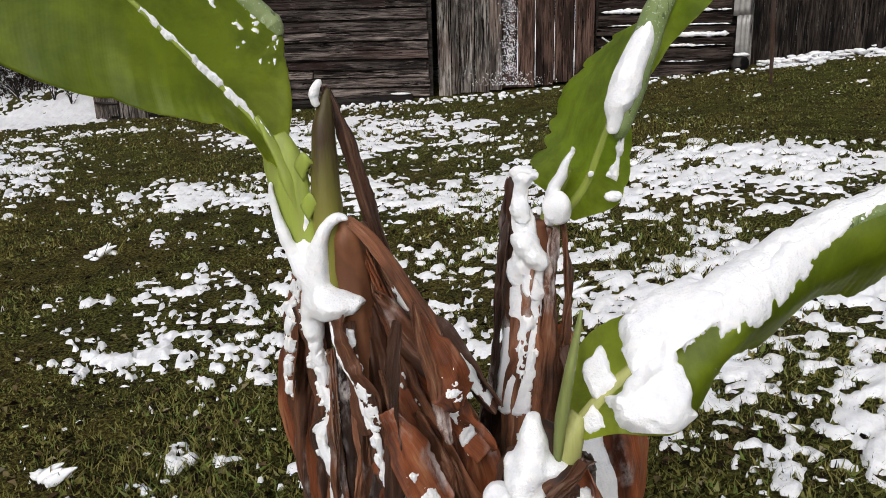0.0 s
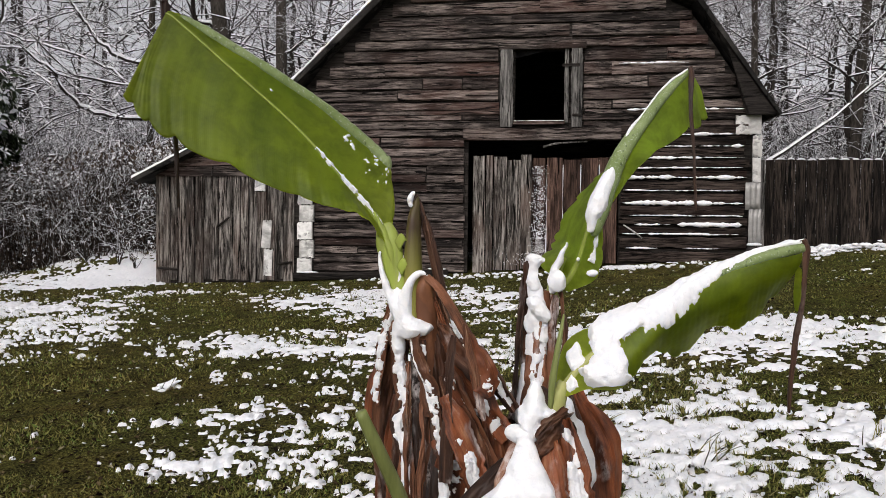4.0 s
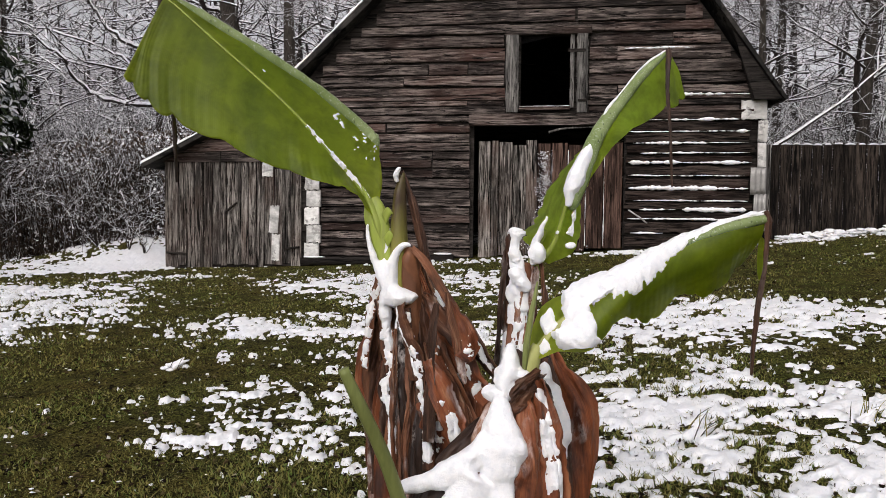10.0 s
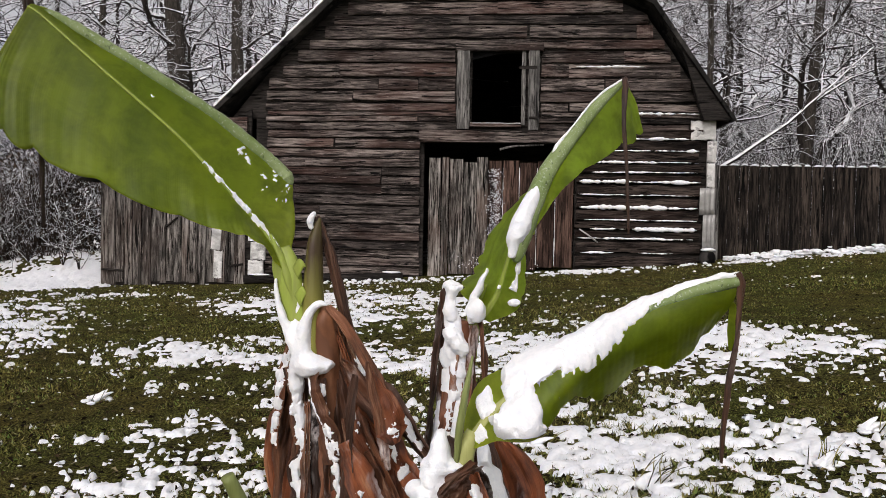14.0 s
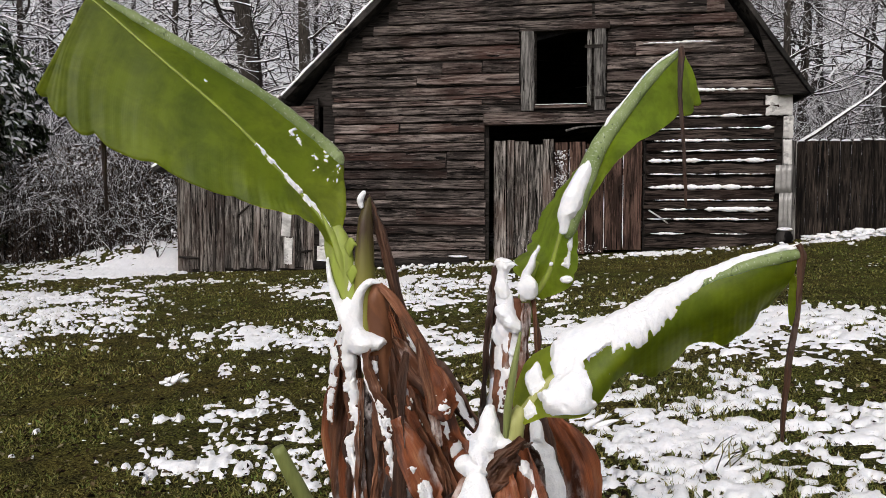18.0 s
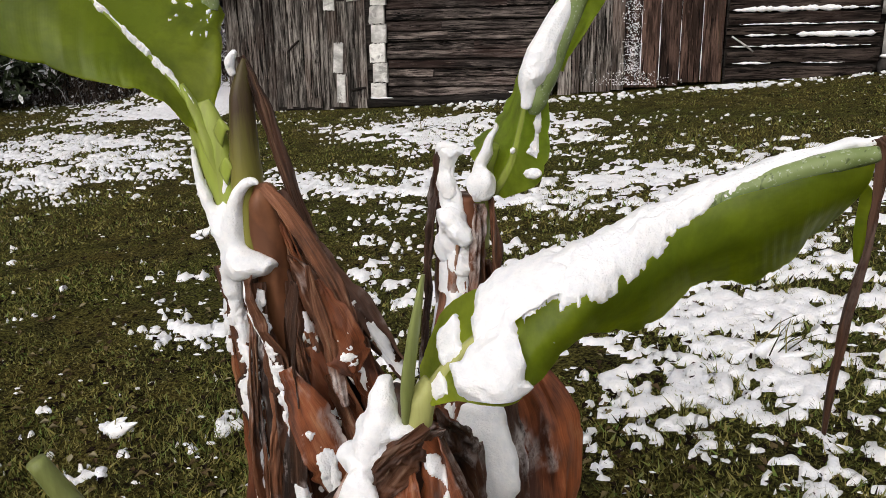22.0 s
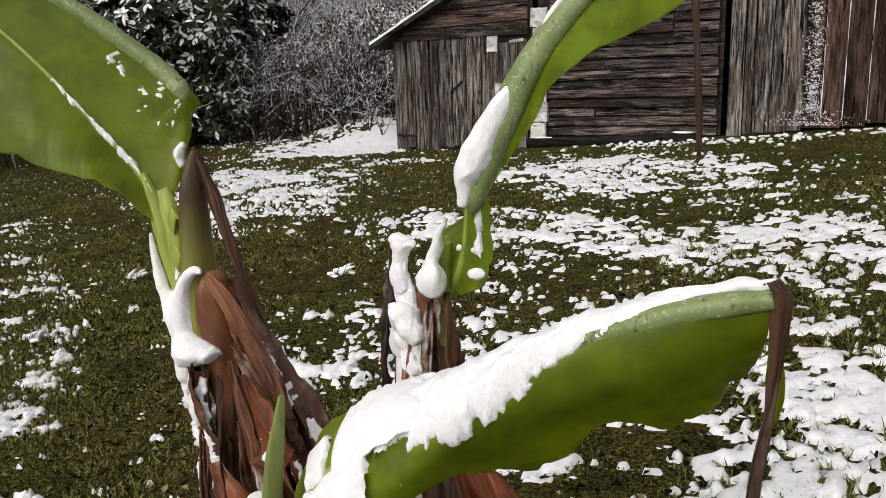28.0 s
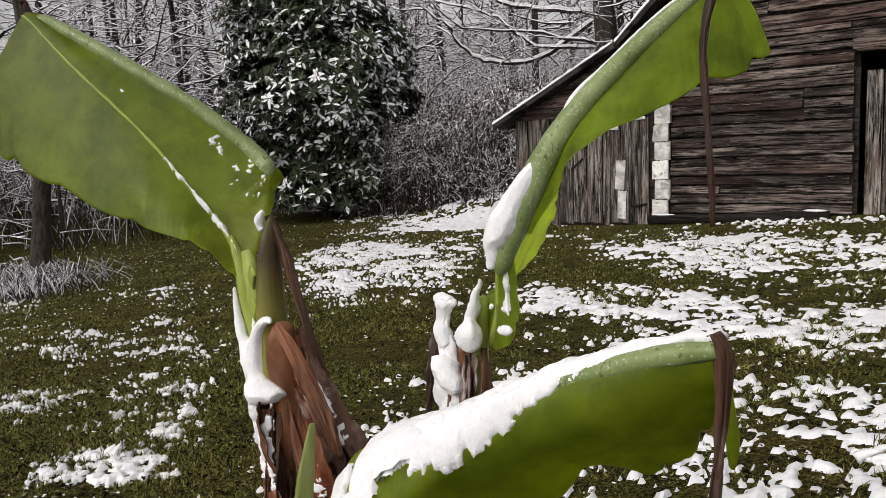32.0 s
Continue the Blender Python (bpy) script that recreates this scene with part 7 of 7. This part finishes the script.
stalk("shoot", three, [(1.398, 3.868, 1.02), (1.402, 3.864, 1.08), (1.412, 3.866, 1.15), (1.424, 3.871, 1.222)], [0.013, 0.018, 0.015, 0.005], GREEN, 10, 0.08, 0.45, label="narrow fresh green shoot")
stalk("cut_stalk", three, [(1.045, 3.622, 1.058), (1.075, 3.645, 0.98), (1.12, 3.69, 0.85), (1.18, 3.75, 0.62), (1.27, 3.83, 0.30)], [0.011, 0.0135, 0.015, 0.018, 0.022], GREEN, 10, 0.06, label="cut green leaf stalk")
rows3 = [
    [(1.405, 3.905, 1.085), (1.412, 3.892, 1.068), (1.420, 3.880, 1.055), (1.428, 3.872, 1.050), (1.434, 3.868, 1.048)],
    [(1.430, 3.935, 1.150), (1.442, 3.910, 1.137), (1.458, 3.880, 1.108), (1.468, 3.862, 1.085), (1.472, 3.852, 1.066)],
    [(1.495, 3.955, 1.188), (1.503, 3.925, 1.184), (1.515, 3.885, 1.162), (1.534, 3.850, 1.118), (1.548, 3.845, 1.076)],
    [(1.590, 3.975, 1.215), (1.593, 3.945, 1.232), (1.602, 3.900, 1.228), (1.612, 3.875, 1.178), (1.618, 3.925, 1.138)],
    [(1.662, 4.000, 1.230), (1.664, 3.970, 1.268), (1.670, 3.925, 1.265), (1.680, 3.920, 1.205), (1.692, 4.030, 1.112)],
    [(1.730, 4.030, 1.250), (1.731, 3.995, 1.302), (1.736, 3.950, 1.300), (1.748, 3.950, 1.245), (1.762, 4.038, 1.180)],
    [(1.792, 4.042, 1.288), (1.792, 3.998, 1.330), (1.796, 3.957, 1.327), (1.805, 3.960, 1.265), (1.824, 4.070, 1.176)],
    [(1.850, 4.050, 1.320), (1.850, 4.000, 1.354), (1.853, 3.962, 1.350), (1.862, 3.968, 1.297), (1.876, 4.074, 1.214)],
    [(1.922, 4.020, 1.352), (1.926, 3.990, 1.374), (1.930, 3.970, 1.372), (1.930, 3.978, 1.330), (1.915, 4.040, 1.272)],
]
G3, blade = leaf(three, rows3, 200, 60, 25, 0.022, 0.007, (1,), scallop=0.05, lobes=11.0)
child("midrib", fast_mesh("midrib", *tube(spline([q[2] for q in rows3], 60) + (0, 0.004, -0.004), np.linspace(0.011, 0.006, 60), 8), [PETIOLE]), blade, "pale green midrib")
child("rolled_edge", fast_mesh("rolled_edge", *tube(spline([(1.60, 3.915, 1.228), (1.734, 3.958, 1.296), (1.853, 3.967, 1.346), (1.934, 3.970, 1.368)], 40), np.interp(np.linspace(0, 1, 40), [0, 0.3, 0.8, 1], [0.008, 0.014, 0.013, 0.010]), 10, wobble=0.12), [FROST]), blade, "rolled pale back of the blade")
dead_leaf(three, [(1.930, 3.968, 1.385), (1.942, 3.97, 1.355), (1.936, 3.975, 1.25), (1.924, 3.985, 1.13), (1.918, 3.99, 1.005)], [0.007, 0.010, 0.007, 0.006, 0.003], (0.5, -1, 0), 29, STRAND, 0.8, 0.006, label="withered leaf tip hanging straight down")
leaf(three, [[(1.930, 4.005, 1.33), (1.936, 4.0, 1.325), (1.940, 4.0, 1.32)], [(1.928, 4.01, 1.28), (1.938, 4.005, 1.275), (1.946, 4.008, 1.27)], [(1.930, 4.015, 1.25), (1.937, 4.01, 1.245), (1.943, 4.015, 1.24)], [(1.933, 4.015, 1.228), (1.936, 4.015, 1.226), (1.939, 4.015, 1.225)]], 20, 10, 27, 0.02, 0.002)
snow_on("thick snow along the back of the drooping leaf", G3, 0.25, 0.99, (0.10, 0.28), (0.62, 0.36), 0.018, 161, 0.6, (0, -0.6, 1), -0.05, 0.022, 0.016, 320, 110, 0.66, 0.7)
snow_on("thick snow along the back of the drooping leaf", G3, 0.33, 0.92, (0.36, 0.30), (0.80, 0.42), 0.015, 167, 0.6, (0, -0.6, 1), -0.1, 0.030, 0.020, 300, 90, 0.6, 0.6)
drift(on_plant, [ridge([(1.74, 3.972, 1.312), (1.80, 3.984, 1.340), (1.853, 3.982, 1.360), (1.905, 3.978, 1.376), (1.942, 3.972, 1.384)], [0.004, 0.008, 0.0075, 0.008, 0.006], 166, rough=0.5, n=50)], 0.003, 4)
snow_on("heavy slab of snow on the drooping leaf", G3, 0.195, 0.37, 0.08, 0.60, 0.024, 163, 0.6, (0, -0.6, 1), -0.2, 0.034, 0.06, 90, 70)
snow_on("heavy slab of snow on the drooping leaf", G3, 0.115, 0.282, 0.52, 0.96, 0.026, 162, 0.30, (0, -1, 0.6), -0.15, 0.034, 0.06, 110, 80)
snow_on("small pat of snow at the foot of the drooping leaf", G3, 0.094, 0.165, 0.22, 0.52, 0.009, 164, 0.3, (0, -1, 1), 0.0, 0.008, 0.03, 40, 30)
snow_on("small pat of snow at the foot of the drooping leaf", G3, 0.0375, 0.0975, 0.45, 0.85, 0.006, 165, 0.3, (0, -1, 1), 0.1, 0.006, 0.02, 40, 30)

three_skirt = [
    ([(1.440, 3.885, 1.008), (1.410, 3.855, 1.000), (1.380, 3.84, 0.965), (1.365, 3.835, 0.93)], [0.010, 0.030, 0.034, 0.016], (0.2, -0.8, 0.7), DRY),
    ([(1.425, 3.87, 1.0), (1.45, 3.85, 0.90), (1.47, 3.84, 0.78), (1.48, 3.84, 0.55)], [0.012, 0.034, 0.042, 0.05], (0.4, -1, 0.1), RUST),
    ([(1.43, 3.89, 0.99), (1.46, 3.89, 0.90), (1.485, 3.89, 0.80), (1.51, 3.89, 0.6)], [0.010, 0.020, 0.026, 0.03], (0.8, -0.7, 0.1), UMBER),
    ([(1.40, 3.85, 0.96), (1.41, 3.815, 0.86), (1.415, 3.80, 0.72), (1.42, 3.79, 0.45)], [0.012, 0.036, 0.05, 0.06], (0.1, -1, 0.1), RUST),
    ([(1.34, 3.86, 0.95), (1.31, 3.81, 0.84), (1.29, 3.79, 0.70), (1.28, 3.78, 0.42)], [0.014, 0.04, 0.052, 0.06], (-0.3, -1, 0.2), DRY),
    ([(1.31, 3.88, 0.90), (1.24, 3.83, 0.80), (1.19, 3.80, 0.70), (1.16, 3.79, 0.45)], [0.014, 0.045, 0.055, 0.06], (-0.5, -0.9, 0.4), UMBER),
    ([(1.42, 3.93, 0.99), (1.44, 3.98, 0.93), (1.455, 4.01, 0.84), (1.46, 4.02, 0.6)], [0.012, 0.03, 0.04, 0.04], (0.7, -0.5, 0.2), DRY),
    ([(1.35, 3.96, 0.98), (1.32, 4.0, 0.88), (1.30, 4.02, 0.72), (1.30, 4.02, 0.4)], [0.012, 0.034, 0.045, 0.05], (-0.5, 0.6, 0.2), UMBER),
    ([(1.39, 3.95, 1.0), (1.41, 3.985, 0.95), (1.425, 4.0, 0.88), (1.43, 4.0, 0.76)], [0.010, 0.028, 0.03, 0.02], (0.6, -0.9, 0.2), RUST),
    ([(1.30, 3.83, 0.75), (1.26, 3.77, 0.6), (1.24, 3.75, 0.35), (1.23, 3.74, 0.05)], [0.02, 0.05, 0.06, 0.07], (-0.2, -1, 0.1), RUST),
    ([(1.42, 3.83, 0.75), (1.45, 3.79, 0.6), (1.46, 3.77, 0.35), (1.46, 3.76, 0.05)], [0.02, 0.05, 0.06, 0.07], (0.3, -1, 0.1), UMBER),
]
dead_leaf(three, [(1.432, 3.850, 1.025), (1.412, 3.828, 1.012), (1.388, 3.816, 0.992), (1.376, 3.812, 0.975), (1.372, 3.815, 0.962)], [0.008, 0.011, 0.012, 0.010, 0.004], (0.2, -0.9, 0.4), 177, DRY, 0.6, 0.006, label="brown lip folded over the snow")
SK3 = [dead_leaf(three, l, w, f, 180 + i, m) for i, (l, w, f, m) in enumerate(three_skirt)]
for i, (k, h) in enumerate(((1, 1.15),)):
    snow_on(on_plant, SK3[k], 0.05, 0.9, 0.05, 0.95, 0.007, 190 + i, 0.3, (0.6, -1, 0.2), h)
drift("smooth drift of snow draped over the low dead leaves", [
    ridge([(1.366, 3.875, 1.078), (1.366, 3.870, 1.05), (1.362, 3.862, 1.015), (1.350, 3.855, 0.985)], [0.013, 0.022, 0.034, 0.036], 41, 12, rough=0.15, n=30),
    ridge([(1.362, 3.866, 1.035), (1.385, 3.860, 1.015), (1.415, 3.858, 1.008)], [0.024, 0.020, 0.007], 42, 10, rough=0.15, n=16),
    ridge([(1.320, 3.868, 0.968), (1.345, 3.850, 0.968), (1.385, 3.845, 0.982)], [0.020, 0.030, 0.014], 43, 10, rough=0.15, n=16),
    ridge([(1.352, 3.822, 0.972), (1.349, 3.808, 0.92), (1.348, 3.795, 0.84), (1.348, 3.785, 0.76), (1.345, 3.78, 0.68)], [0.006, 0.024, 0.030, 0.026, 0.010], 51, 12, squash=1.6, rough=0.5, n=40),
    ridge([(1.330, 3.80, 0.875), (1.285, 3.792, 0.835), (1.230, 3.790, 0.795), (1.165, 3.795, 0.77), (1.12, 3.80, 0.762)], [0.030, 0.034, 0.036, 0.028, 0.011], 52, 12, rough=0.35, n=40),
    ridge([(1.31, 3.785, 0.80), (1.275, 3.772, 0.74), (1.25, 3.765, 0.66), (1.24, 3.76, 0.58)], [0.035, 0.038, 0.032, 0.016], 53, 12, squash=1.5, rough=0.5, n=30)], 0.0035, 9)
